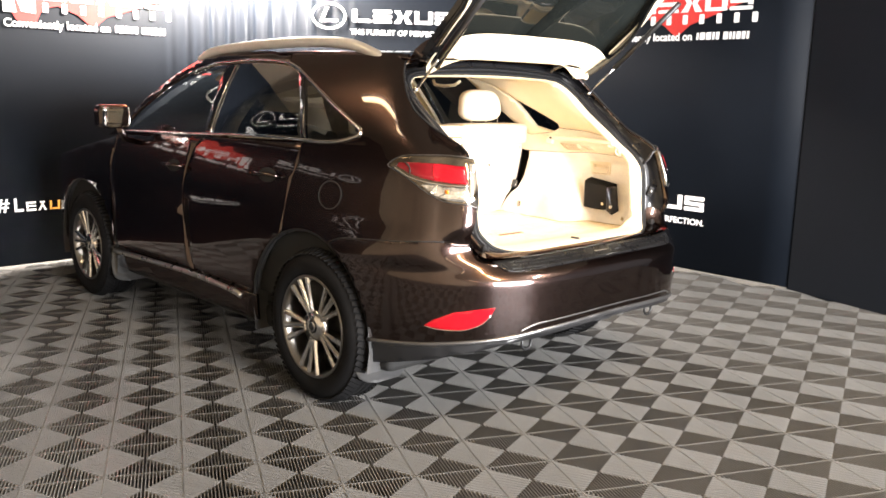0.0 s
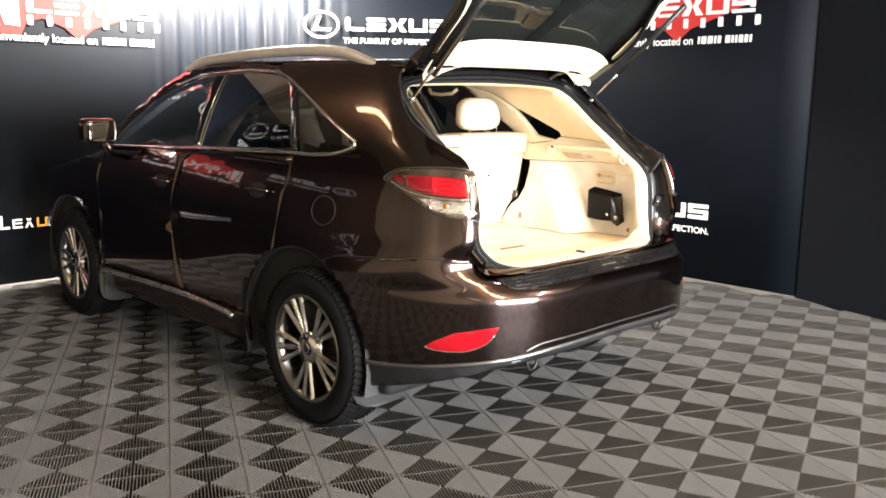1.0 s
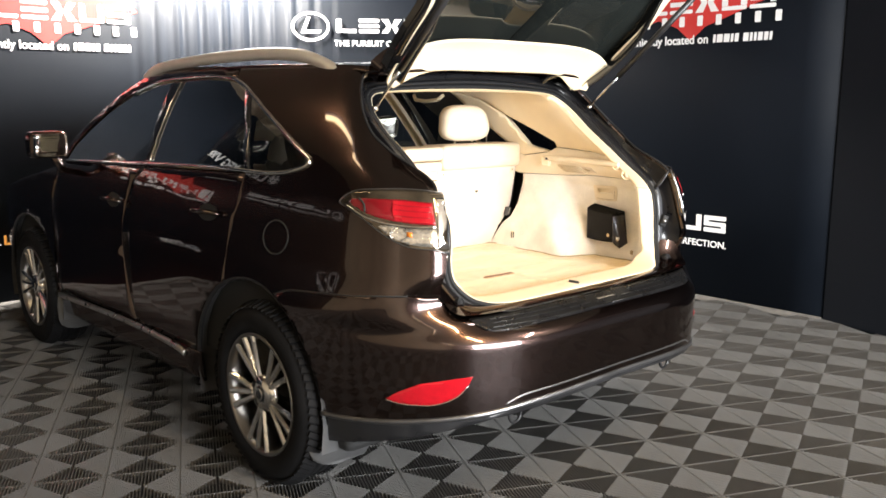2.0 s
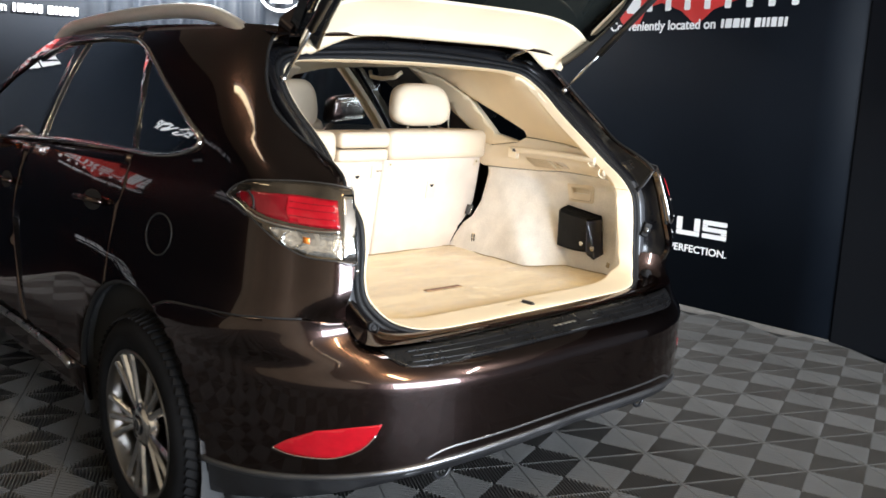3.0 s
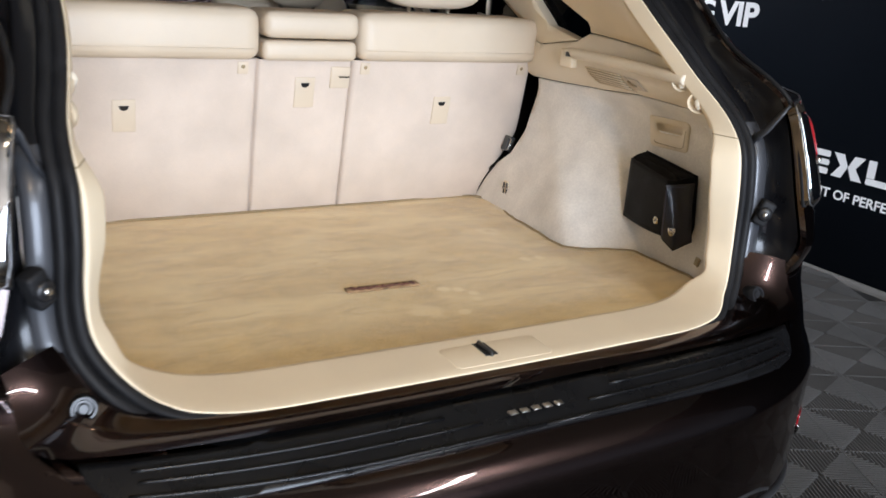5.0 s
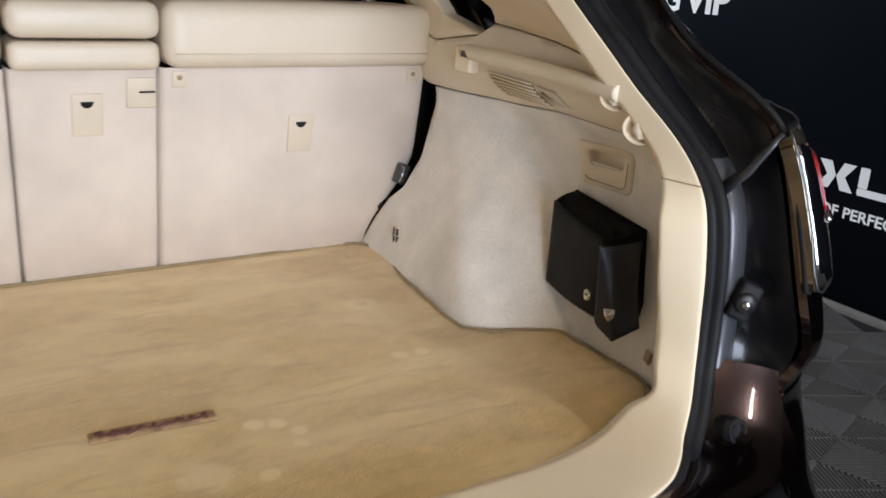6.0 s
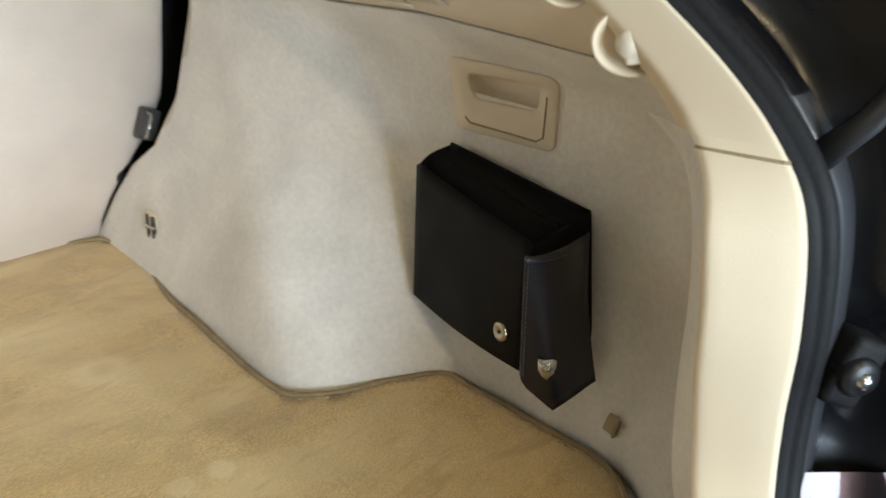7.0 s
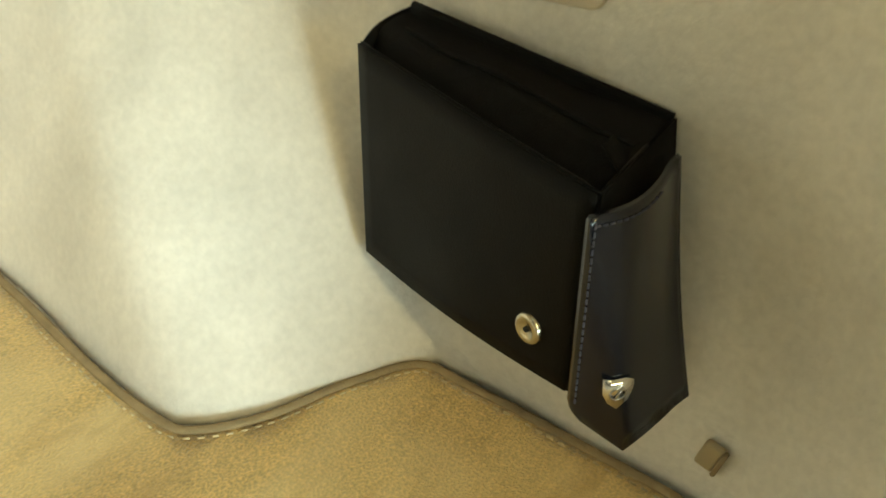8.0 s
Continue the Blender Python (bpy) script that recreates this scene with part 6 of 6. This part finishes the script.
part("steering_wheel", tube([(-0.37 + 0.19 * math.cos(a), 2.60 - 0.08 * math.sin(a), 1.0 + 0.17 * math.sin(a)) for a in [2 * math.pi * k / 32 for k in range(32)]], 0.016, 10, True, up=(0, 1, 0.3)), BLACK, car, "black steering wheel")


def liner_at(a, b):
    y = 0.58 + 1.71 * a
    w = 0.56
    x = -w + 2 * w * b
    return (x, y, ROOF_Y(y) - 0.045 + 0.02 * (1 - (x / w) ** 2) - 0.055 * abs(2 * b - 1) ** 6)


part("headliner", sheet(16, 16, liner_at), CREAM, car, "cream cloth roof lining")
for sd in (1, -1):
    part("roof_side_trim", panel([(0.55, 1.50), (1.30, 1.545), (2.05, 1.545), (2.2, 1.50), (2.3, 1.56), (1.5, 1.60), (0.5, 1.58)], lambda y, z, d: Vector((sd * (half_width(z) - 0.045 - 0.35 * max(0, z - 1.53) + d), y, z)), lip=0.01, du=0.08), CREAM, car)
    part("grab_handle", tube([(sd * 0.57, 1.35, 1.50), (sd * 0.555, 1.38, 1.475), (sd * 0.55, 1.47, 1.467), (sd * 0.555, 1.56, 1.475), (sd * 0.57, 1.59, 1.50)], 0.010, 8), CREAM, car, "cream grab handle")
    part("inner_post", panel([(1.84, 1.17), (1.97, 1.55), (1.90, 1.55), (1.77, 1.17)], lambda y, z, d: Vector((sd * (half_width(z) - 0.03 + d), y, z)), lip=0.03), CREAM, car)
    part("door_card", panel([(1.12, 0.45), (2.9, 0.45), (2.9, 1.12), (1.8, 1.15), (1.12, 1.17)], lambda y, z, d: Vector((sd * (half_width(z) - 0.10 + d), y, z)), lip=0.0, du=0.3, dz=0.2), CREAM, car, "cream door card")
part("header_rail", box(-0.56, 0.56, 2.16, 2.30, 1.505, 1.560, 0.02, 3), CREAM, car, "cream trim over the windscreen")
part("roof_console", box(-0.12, 0.12, 1.96, 2.20, 1.515, 1.562, 0.02, 3), CREAM, car, "cream overhead console")
for x in (-0.34, 0.34):
    part("sun_visor", box(-0.19, 0.19, -0.012, 0.012, -0.075, 0.075, 0.010, 3, pose(x, 2.20, 1.485, 62)), CREAM_LEATHER, car, "cream sun visor")
part("mirror_ball", lathe([(0.0, -0.045), (0.03, -0.035), (0.045, 0.0), (0.03, 0.035), (0.0, 0.045)], 20, m=Matrix.Translation((0.0, 2.30, 1.40))), CHROME, car, "bright rear-view mirror")


# ---- body corners beside the opening ----
for sd in (1, -1):
    fin = [Vector((sd * 0.640, 0.066, 1.092)), Vector((sd * 0.655, 0.046, 1.118)), Vector((sd * 0.668, 0.030, 1.150)), Vector((sd * 0.679, 0.022, 1.168))]
    part("corner_fin", tube(fin, 0.010, 8, squash=0.4, up=(0.6 * sd, -0.5, 0.6)), FLANGE, car, "dark folded seam at the corner")
    r_ = part("gate_buffer", box(-0.015, 0.015, -0.014, 0.014, -0.026, 0.026, 0.006, 2, pose(sd * 0.662, 0.026, 0.954, 0, sd * 22, -sd * 34)), RUBBER, car, "black rubber buffer")
    part("buffer_pad", lathe([(0.0, -0.008), (0.011, -0.008), (0.0145, -0.004), (0.015, 0.008)], 20, m=pose(sd * 0.655, 0.016, 0.954, 90, 0, -sd * 34) @ Matrix.Rotation(math.pi, 4, "X")), BLACK, r_)
    part("buffer_screw", lathe([(0.0, -0.005), (0.0045, -0.005), (0.0065, 0.0), (0.007, 0.006)], 16, m=pose(sd * 0.651, 0.010, 0.954, 90, 0, -sd * 34) @ Matrix.Rotation(math.pi, 4, "X")), STEEL, r_)


# ---- tailgate, raised ----
HINGE = Vector((0, 0.47, 1.575))
GATE_ANGLE = 84.0
gate = new("tailgate")
gate.parent = car
gate.matrix_basis = Matrix.Translation(HINGE) @ Matrix.Rotation(radians(-GATE_ANGLE), 4, "X") @ Matrix.Translation(-HINGE)
tagged(gate, "raised brown tailgate with a dark window and cream inner trim")
GATE_LOW = [(-0.25, 0.778), (-0.102, 0.784), (-0.054, 0.793), (-0.046, 0.824), (-0.056, 0.864), (-0.056, 0.979), (-0.047, 1.087), (-0.024, 1.173)]
GATE_UP = [(0.027, 1.209), (0.167, 1.292), (0.252, 1.370), (0.315, 1.440), (0.347, 1.490), (0.359, 1.529), (0.298, 1.564), (0.070, 1.584), (-0.25, 1.592)]
window_g = [(-0.25, 1.155), (-0.079, 1.174), (-0.007, 1.209), (0.135, 1.292), (0.220, 1.370), (0.276, 1.430), (0.269, 1.470), (0.170, 1.485), (-0.25, 1.495)]
for mirror in (False, True):
    sd = 1 if mirror else -1
    part("gate_panel", panel(GATE_LOW + [(-0.078, 1.176), (-0.25, 1.157)], off=0.006, lip=0.03, du=0.02, dz=0.03, mirror=mirror), PAINT, gate)
    part("gate_window", panel(window_g, off=0.004, lip=0.004, du=0.03, dz=0.03, mirror=mirror), GLASS, gate, "dark tinted tailgate window")
    part("window_frame", panel([(-0.024, 1.173)] + GATE_UP[:6] + [(0.277, 1.475), (0.280, 1.430), (0.224, 1.370), (0.140, 1.291), (-0.003, 1.209), (-0.063, 1.179)], off=0.005, lip=0.03, du=0.02, dz=0.02, mirror=mirror), GLOSS_BLACK, gate)
    gl = part("gate_lamp", panel([(-0.062, 1.155), (-0.070, 1.008), (-0.087, 0.991), (-0.203, 1.009), (-0.196, 1.040), (-0.153, 1.122), (-0.120, 1.155)], off=0.014, lip=0.012, du=0.02, dz=0.03, mirror=mirror), CLEAR, gate, "clear and red lamp on the tailgate")
    part("gate_red_lens", panel([(-0.072, 1.130), (-0.078, 1.061), (-0.164, 1.056), (-0.137, 1.127)], off=0.017, lip=0.004, du=0.02, mirror=mirror), RED, gl, "red lens")
    part("gate_strip", line_tube([(-0.219, 1.032), (-0.240, 1.041), (-0.25, 1.05)], 0.016, 0.011, mirror=mirror), CHROME, gate, "bright strip over the plate recess")
    part("spoiler", panel([(0.373, 1.500), (0.383, 1.569), (0.298, 1.599), (0.074, 1.614), (-0.25, 1.62), (-0.25, 1.50), (0.171, 1.490)], off=0.035, lip=0.045, du=0.03, dz=0.02, mirror=mirror), PAINT, gate, "brown roof spoiler")
    # inner trim: cream lower panel, cream window surround
    low_in = [(-0.25, 0.79), (-0.118, 0.796), (-0.084, 0.811), (-0.086, 0.842), (-0.094, 0.976), (-0.084, 1.105), (-0.096, 1.154), (-0.25, 1.14)]
    part("inner_panel", panel(low_in, off=-0.055, lip=0.0, du=0.03, dz=0.04, mirror=mirror), CREAM, gate, "cream plastic inner trim")
    for strip_ in (
        [(-0.250, 1.140), (-0.008, 1.152), (-0.028, 1.191), (-0.250, 1.175)],
        [(-0.008, 1.152), (0.028, 1.172), (0.129, 1.251), (0.237, 1.370), (0.285, 1.440), (0.218, 1.420), (0.169, 1.370), (0.076, 1.270), (-0.028, 1.191)],
    ):
        part("inner_frame", panel(strip_, off=-0.045, lip=0.0, du=0.03, dz=0.03, mirror=mirror), CREAM, gate, "cream window surround")
    arm_line = [(v.x, v.y) for v in spline([Vector((*q, 0)) for q in [(-0.024, 1.173)] + GATE_UP[:6]], 4)]
    def arm_at(a, b):
        u, z = arm_line[round(a * (len(arm_line) - 1))]
        p = on_skin(u - 0.012 - 0.05 * b, z, 0.002 - 0.095 * b * (0.35 + 0.65 * ease(a / 0.5)))
        return Vector((-p.x if mirror else p.x, p.y, p.z))
    part("gate_arm", sheet(len(arm_line) - 1, 8, arm_at, 0.010), GLOSS_BLACK, gate, "glossy black side arm of the tailgate")
    part("gate_seal", line_tube([(-0.061, 0.864), (-0.062, 0.978), (-0.053, 1.086), (-0.022, 1.180), (0.157, 1.292), (0.244, 1.370), (0.296, 1.440)], -0.030, 0.012, mirror=mirror), GLOSS_BLACK, gate)
    # gas strut from the body to the gate


def header_at(a, b):
    """Cream trim over the gate's window: a from the glass to the hinge side, b across; its ends reach further back."""
    x = 0.61 * (2 * b - 1)
    z0 = 1.425 + 0.02 * abs(2 * b - 1) ** 3
    z1 = 1.553 + 0.030 * ease((abs(x) - 0.36) / 0.17) - 0.035 * ease((abs(x) - 0.54) / 0.07)
    z = z0 + (z1 - z0) * a
    lo, hi = Y0 - 1, Y0
    for _ in range(24):
        u = (lo + hi) / 2
        lo, hi = (u, hi) if abs(skin(u, z).x) < abs(x) else (lo, u)
    p = on_skin(lo, z, -0.047 - 0.012 * ease((a - 0.80) / 0.2) + 0.006 * math.sin(math.pi * a))
    return Vector((math.copysign(abs(p.x), x), p.y, p.z))


part("header_trim", sheet(14, 40, header_at, 0.006), CREAM, gate, "cream plastic trim over the tailgate window")
part("header_line", tube([header_at(0.06 + 0.9 * k / 12, 0.90) + Vector((0, 0.0065, 0)) for k in range(13)], 0.0012, 5), BINDING, gate)
part("plate_recess", panel([(-0.25, 1.03), (-0.228, 1.027), (-0.219, 0.928), (-0.234, 0.896), (-0.25, 0.895)], off=0.009, lip=0.01, du=0.03, dz=0.03), GLOSS_BLACK, gate)
part("plate_recess", panel([(-0.25, 1.03), (-0.228, 1.027), (-0.219, 0.928), (-0.234, 0.896), (-0.25, 0.895)], off=0.009, lip=0.01, du=0.03, dz=0.03, mirror=True), GLOSS_BLACK, gate)
pf = part("plate_frame", box(-0.165, 0.165, -0.075, -0.063, 0.885, 1.035, 0.008), CHROME, gate, "bright number plate frame")
part("plate", box(-0.140, 0.140, -0.079, -0.074, 0.905, 1.012, 0.004), GLOSS_BLACK, pf, "plain blank plate")
part("gate_emblem", join(*[tube([(0.060 * math.cos(a), -0.03 - 0.002, 1.105 + 0.044 * math.sin(a)) for a in [2 * math.pi * k / 32 for k in range(32)]], 0.005, 8, True, up=(0, 1, 0))]), CHROME, gate, "bright oval emblem")
part("gate_latch", join(box(-0.05, 0.05, 0.005, 0.06, 0.785, 0.835, 0.008), box(-0.018, 0.018, 0.02, 0.05, 0.765, 0.79, 0.004)), BLACK, gate, "black latch housing")
part("warning_label", box(-0.32, -0.20, 0.055, 0.0575, 0.865, 0.900, 0.001, 1, pose(0, 0.012, 0)), mat("orange_label", (0.75, 0.36, 0.03), 0.5), gate, "orange printed sticker")
part("brake_light", box(-0.12, 0.12, 0.31, 0.33, 1.515, 1.535, 0.005), RED_DEEP, gate, "high brake light")
part("wiper", tube([(0.0, 0.015, 1.16), (0.10, 0.06, 1.19), (0.32, 0.075, 1.20)], 0.008, 8), BLACK, gate, "black rear wiper")
for sd in (-1, 1):
    ga = gate.matrix_basis @ Vector((sd * 0.645, 0.10, 1.06))
    base = Vector((sd * 0.625, 0.42, 1.445))
    d = ga - base
    st = part("gas_strut", tube([base + d * 0.30, ga], 0.0125, 10), BLACK, car, "black gas strut with a bright rod")
    part("strut_rod", tube([base, base + d * 0.32], 0.0065, 8), STEEL, st, "bright steel rod")
    part("strut_ball", lathe([(0, -0.012), (0.010, -0.008), (0.013, 0), (0.010, 0.008), (0, 0.012)], 14, m=Matrix.Translation(base)), STEEL, st)
    part("gate_hinge", tube(spline([(sd * 0.42, 0.535, 1.560), (sd * 0.42, 0.500, 1.580), (sd * 0.42, 0.455, 1.592), (sd * 0.42, 0.425, 1.606), (sd * 0.42, 0.415, 1.630)], 5), 0.020, 10, squash=0.45, up=(1, 0, 0)), GLOSS_BLACK, car, "black curved hinge arm")


# ---- bag strapped to the side lining ----
bag = thing("first_aid_pouch", "black leather pouch with buttoned flap hung on the cream lining", "pouch", (0.712, 0.37, 0.80))
# corners in the bay: face plane from far end to near end
FAR_B, FAR_T = Vector((0.700, 0.468, 0.823)), Vector((0.708, 0.476, 0.966))
NEAR_B, NEAR_T = Vector((0.662, 0.290, 0.826)), Vector((0.655, 0.284, 0.956))
binv = bag.matrix_world.inverted()


def bag_sheet(f, rows, cols, thick=0.0):
    bm = sheet(rows, cols, lambda a, b: f(a, b))
    if thick:
        bmesh.ops.solidify(bm, geom=bm.faces[:], thickness=thick)
    bm.transform(binv)
    return bm


def face_at(a, b, push=0.0):
    """a along from far to near, b from bottom to top; a gentle belly, the lower edge sagging."""
    p = FAR_B.lerp(NEAR_B, a).lerp(FAR_T.lerp(NEAR_T, a), b)
    belly = 4 * a * (1 - a) * (0.4 + 0.6 * (1 - (2 * b - 1) ** 2))
    n = Vector((-0.97, 0.22, 0.02))
    return p + n * (0.004 * belly + push) - Vector((0, 0, 0.004 * math.sin(math.pi * a) * (1 - b)))


NEAR_BACK_T, NEAR_BACK_B = Vector((0.743, 0.289, 0.960)), Vector((0.735, 0.265, 0.826))
FAR_BACK_T, FAR_BACK_B = Vector((0.740, 0.462, 0.984)), Vector((0.735, 0.462, 0.835))


def back_at(a, b):
    return FAR_BACK_B.lerp(NEAR_BACK_B, a).lerp(FAR_BACK_T.lerp(NEAR_BACK_T, a), b)


part("front_panel", bag_sheet(lambda a, b: face_at(a, b), 18, 12, 0.003), BAG, bag)
part("back_panel", bag_sheet(lambda a, b: back_at(a, b), 12, 8, 0.003), BAG, bag)
part("bottom", bag_sheet(lambda a, b: face_at(a, 0).lerp(back_at(a, 0), b), 14, 5, 0.002), BAG, bag)
part("far_end", bag_sheet(lambda a, b: face_at(0, a).lerp(back_at(0, a), b) + Vector((0, 0.006 * math.sin(math.pi * b), 0)), 8, 6, 0.002), BAG, bag)
part("near_end", bag_sheet(lambda a, b: face_at(1, a).lerp(back_at(1, a), b), 8, 5, 0.002), MESH, bag)
def top_at(a, b):
    """The soft zipped lining: a dip behind the front edge, then a pillow up to the back."""
    dip = -0.020 * (1 - ease(b / 0.38)) + 0.004 * math.sin(math.pi * min(1, b)) - 0.003 + 0.0015 * math.sin(11 * a + 4 * b)
    return face_at(a, 1, -0.002).lerp(back_at(a, 1), 0.03 + 0.94 * b) + Vector((0, 0, dip * math.sin(math.pi * min(1, max(0.0, 0.06 + 0.88 * a))) ** 0.3))


part("zip_top", bag_sheet(top_at, 32, 14, 0.0012), MESH, bag, "black net lining with a zip")
part("zip", tube([binv @ (top_at(0.08 + 0.9 * k / 30, 0.50) + Vector((0, 0, 0.0012))) for k in range(31)], 0.0016, 6), MESH, bag, "black zip")
part("zip_pull", box(-0.006, 0.006, -0.009, 0.009, -0.0008, 0.0008, 0.0004, 1, binv @ Matrix.Translation(top_at(0.965, 0.30) + Vector((0, 0, 0.005))) @ Matrix.Rotation(radians(48), 4, "X")), MESH, bag, "black ribbon zip pull")
part("top_edge", tube([binv @ (face_at(a / 20, 1)) for a in range(21)] + [binv @ face_at(1, 1).lerp(back_at(1, 1), t) for t in (0.3, 0.6)], 0.0013, 6), BAG, bag, "folded leather edge")
part("back_edge", tube([binv @ (back_at(a / 12, 1)) for a in range(13)], 0.0028, 6), BAG, bag)
# flap folded round the near end: u from its free edge on the front to the back, v from the pointed foot up
def flap_at(u, v, d=0.0):
    top = Vector((0.643, 0.284, 0.950)).lerp(Vector((0.726, 0.277, 0.950)), u)
    if u < 0.42:
        low_ = Vector((0.652, 0.285, 0.822)).lerp(Vector((0.669, 0.260, 0.799)), ease(u / 0.42) * 0.55 + u / 0.42 * 0.45)
    else:
        low_ = Vector((0.669, 0.260, 0.799)).lerp(Vector((0.705, 0.239, 0.822)), (u - 0.42) / 0.58)
    p = low_.lerp(top, v)
    n = Vector((-0.62, -0.78, 0.05))
    pinch = -0.006 * math.sin(math.pi * v) * u
    return binv @ (p + n * (d + 0.011 * math.sin(math.pi * min(1, u * 1.1)) * (0.4 + 0.6 * v)) + Vector((pinch, 0, 0)))


fp = part("flap", panel([(0.0, 0.06), (0.03, 0.02), (0.10, 0.0), (0.42, 0.0), (1.0, 0.0), (1.0, 1.0), (0.02, 1.0), (0.0, 0.985)], flap_at, off=0.004, lip=0.004, du=0.08, dz=0.08), FLAP, bag, "smooth leather flap")
part("flap_stitch", join(*[tube([flap_at(0.045, 0.08 + 0.038 * k, 0.0046), flap_at(0.045, 0.104 + 0.038 * k, 0.0046)], 0.0006, 5) for k in range(24)], *[tube([flap_at(0.05 + 0.055 * k, 0.965, 0.0046), flap_at(0.085 + 0.055 * k, 0.965, 0.0046)], 0.0006, 5) for k in range(12)]), THREAD, fp, "dark blue stitching")


# ---- fittings of the pouch ----
def on_face(place, normal, up=(0, 0, 1)):
    """A frame whose z is the normal, at a place of the bay, in the pouch's own space."""
    n = Vector(normal).normalized()
    x = Vector(up).cross(n).normalized()
    y = n.cross(x)
    m = Matrix((x, y, n)).transposed().to_4x4()
    m.translation = Vector(place)
    return binv @ m


_n = (-0.965, 0.26, 0.02)
part("snap_button", lathe([(0.0, 0.0050), (0.0050, 0.0050), (0.0055, 0.0054), (0.0080, 0.0054), (0.0094, 0.0044), (0.0096, 0.0)], 28, m=on_face(face_at(0.845, 0.235, 0.001), _n)), BRASS, bag, "pale brass snap button")
part("snap_hole", lathe([(0.0, 0.0056), (0.0016, 0.0056), (0.0017, 0.004)], 16, m=on_face(face_at(0.845, 0.235, 0.001), _n)), DARK, bag)
_sh = [(-0.0085, 0.010), (-0.003, 0.0085), (0.004, 0.0095), (0.0085, 0.008), (0.0085, 0.002), (0.006, -0.005), (0.0005, -0.0105), (-0.005, -0.006), (-0.008, 0.0)]
_c = bag.matrix_world @ flap_at(0.32, 0.265, 0.0045)
_fn = (-0.66, -0.74, 0.10)
em = part("shield_emblem", plate(_sh, 0.002, 0.0006, on_face(_c, _fn)), CHROME, fp, "small silver shield emblem")
part("emblem_mark", join(tube([(0.0045 * math.cos(a), 0.0035 * math.sin(a), 0.0022) for a in [2 * math.pi * k / 20 for k in range(20)]], 0.0006, 5, True), tube([(-0.002, -0.004, 0.0022), (0.003, 0.004, 0.0022)], 0.0006, 5)), STEEL, em)
em.children[0].matrix_local = on_face(_c, _fn)


# ---- floor tiles ----
TILE_T, TURN_T = 0.2812, -26.20
ORIGIN_T = Vector((-0.2476, 0.3330, 0))


def tile_mesh():
    """One open-ribbed tile: four triangles of ribs, each square to its own edge, and a thin rim."""
    n, h = 22, 0.022
    p = TILE_T / n
    verts, faces = [], []

    def bar(x0, x1, y0, y1, c=0.0003):
        k = len(verts)
        verts.extend(((x0, y0, -h), (x1, y0, -h), (x1, y1, -h), (x0, y1, -h), (x0 + c, y0, 0), (x1 - c, y0, 0), (x1 - c, y1, 0), (x0 + c, y1, 0)))
        faces.extend(((k + 4, k + 5, k + 6, k + 7), (k, k + 1, k + 5, k + 4), (k + 1, k + 2, k + 6, k + 5), (k + 2, k + 3, k + 7, k + 6), (k + 3, k, k + 4, k + 7)))
    w = 0.0040
    for i in range(n):
        c = (i + 0.5) * p
        reach = min(c, TILE_T - c)
        if reach < 0.004:
            continue
        bar(c - w / 2, c + w / 2, 0.0007, reach)
        bar(c - w / 2, c + w / 2, TILE_T - reach, TILE_T - 0.0007)
    k0 = len(verts)
    for i in range(n):
        c = (i + 0.5) * p
        reach = min(c, TILE_T - c)
        if reach < 0.004:
            continue
        bar(0.0015, reach, c - w / 2, c + w / 2)
        bar(TILE_T - reach, TILE_T - 0.0007, c - w / 2, c + w / 2)
    # thin rim that the ribs run into
    r, e = 0.0017, 0.0001
    rim_bars = [(e, TILE_T - e, e, r), (e, TILE_T - e, TILE_T - r, TILE_T - e), (e, r, r, TILE_T - r), (TILE_T - r, TILE_T - e, r, TILE_T - r)]
    for x0, x1, y0, y1 in rim_bars:
        bar(x0, x1, y0, y1, 0.0)
    return verts, faces


def inside_room(x, y):
    return -5.1 < x < 3.14 and y < 4.55 and not (x > 1.25 and y > 4.35 - 0.82 * (x - 1.35)) and y > -6.45


_tv, _tf = tile_mesh()
_tm = bpy.data.meshes.new("floor_tile")
_tm.from_pydata(_tv, [], _tf)
_tm.materials.append(TILE)
_turn = Matrix.Rotation(radians(TURN_T), 4, "Z")
_cells = []
for i in range(-40, 40):
    for j in range(-40, 40):
        c = ORIGIN_T + _turn.to_3x3() @ Vector(((i + 0.5) * TILE_T, (j + 0.5) * TILE_T, 0))
        if inside_room(c.x, c.y):
            _cells.append((i, j, c))
# those that lie open beside and behind the car are single pieces, the rest one joined sheet
_cells.sort(key=lambda q: (q[2] - Vector((-0.9, -1.2, 0))).length if not (-0.9 < q[2].x < 0.9 and q[2].y > 0.3) else 99)
floor = new("floor")
tagged(floor, "grey open-ribbed interlocking plastic floor tiles in a checker of rib directions", "floor", kind="structure")
for i, j, c in _cells[:300]:
    t = new("floor_tile", _tm)
    t.parent = floor
    t.matrix_world = Matrix.Translation(ORIGIN_T) @ _turn @ Matrix.Translation((i * TILE_T, j * TILE_T, 0))
_av, _af = [], []
_np = np.array(_tv)
_rot = np.array(_turn.to_3x3())
for i, j, c in _cells[300:]:
    k = len(_av) and sum(len(a) for a in _av)
    _av.append((_np + np.array((i * TILE_T, j * TILE_T, 0))) @ _rot.T + np.array(ORIGIN_T))
    _af.append(np.array(_tf) + len(_tv) * (len(_av) - 1))
_jm = bpy.data.meshes.new("far_tiles")
_jm.from_pydata(np.concatenate(_av).tolist(), [], np.concatenate(_af).tolist())
_jm.materials.append(TILE)
_jo = new("far_tiles", _jm)
_jo.parent = floor
tagged(_jo, "", "", "", "stuff")
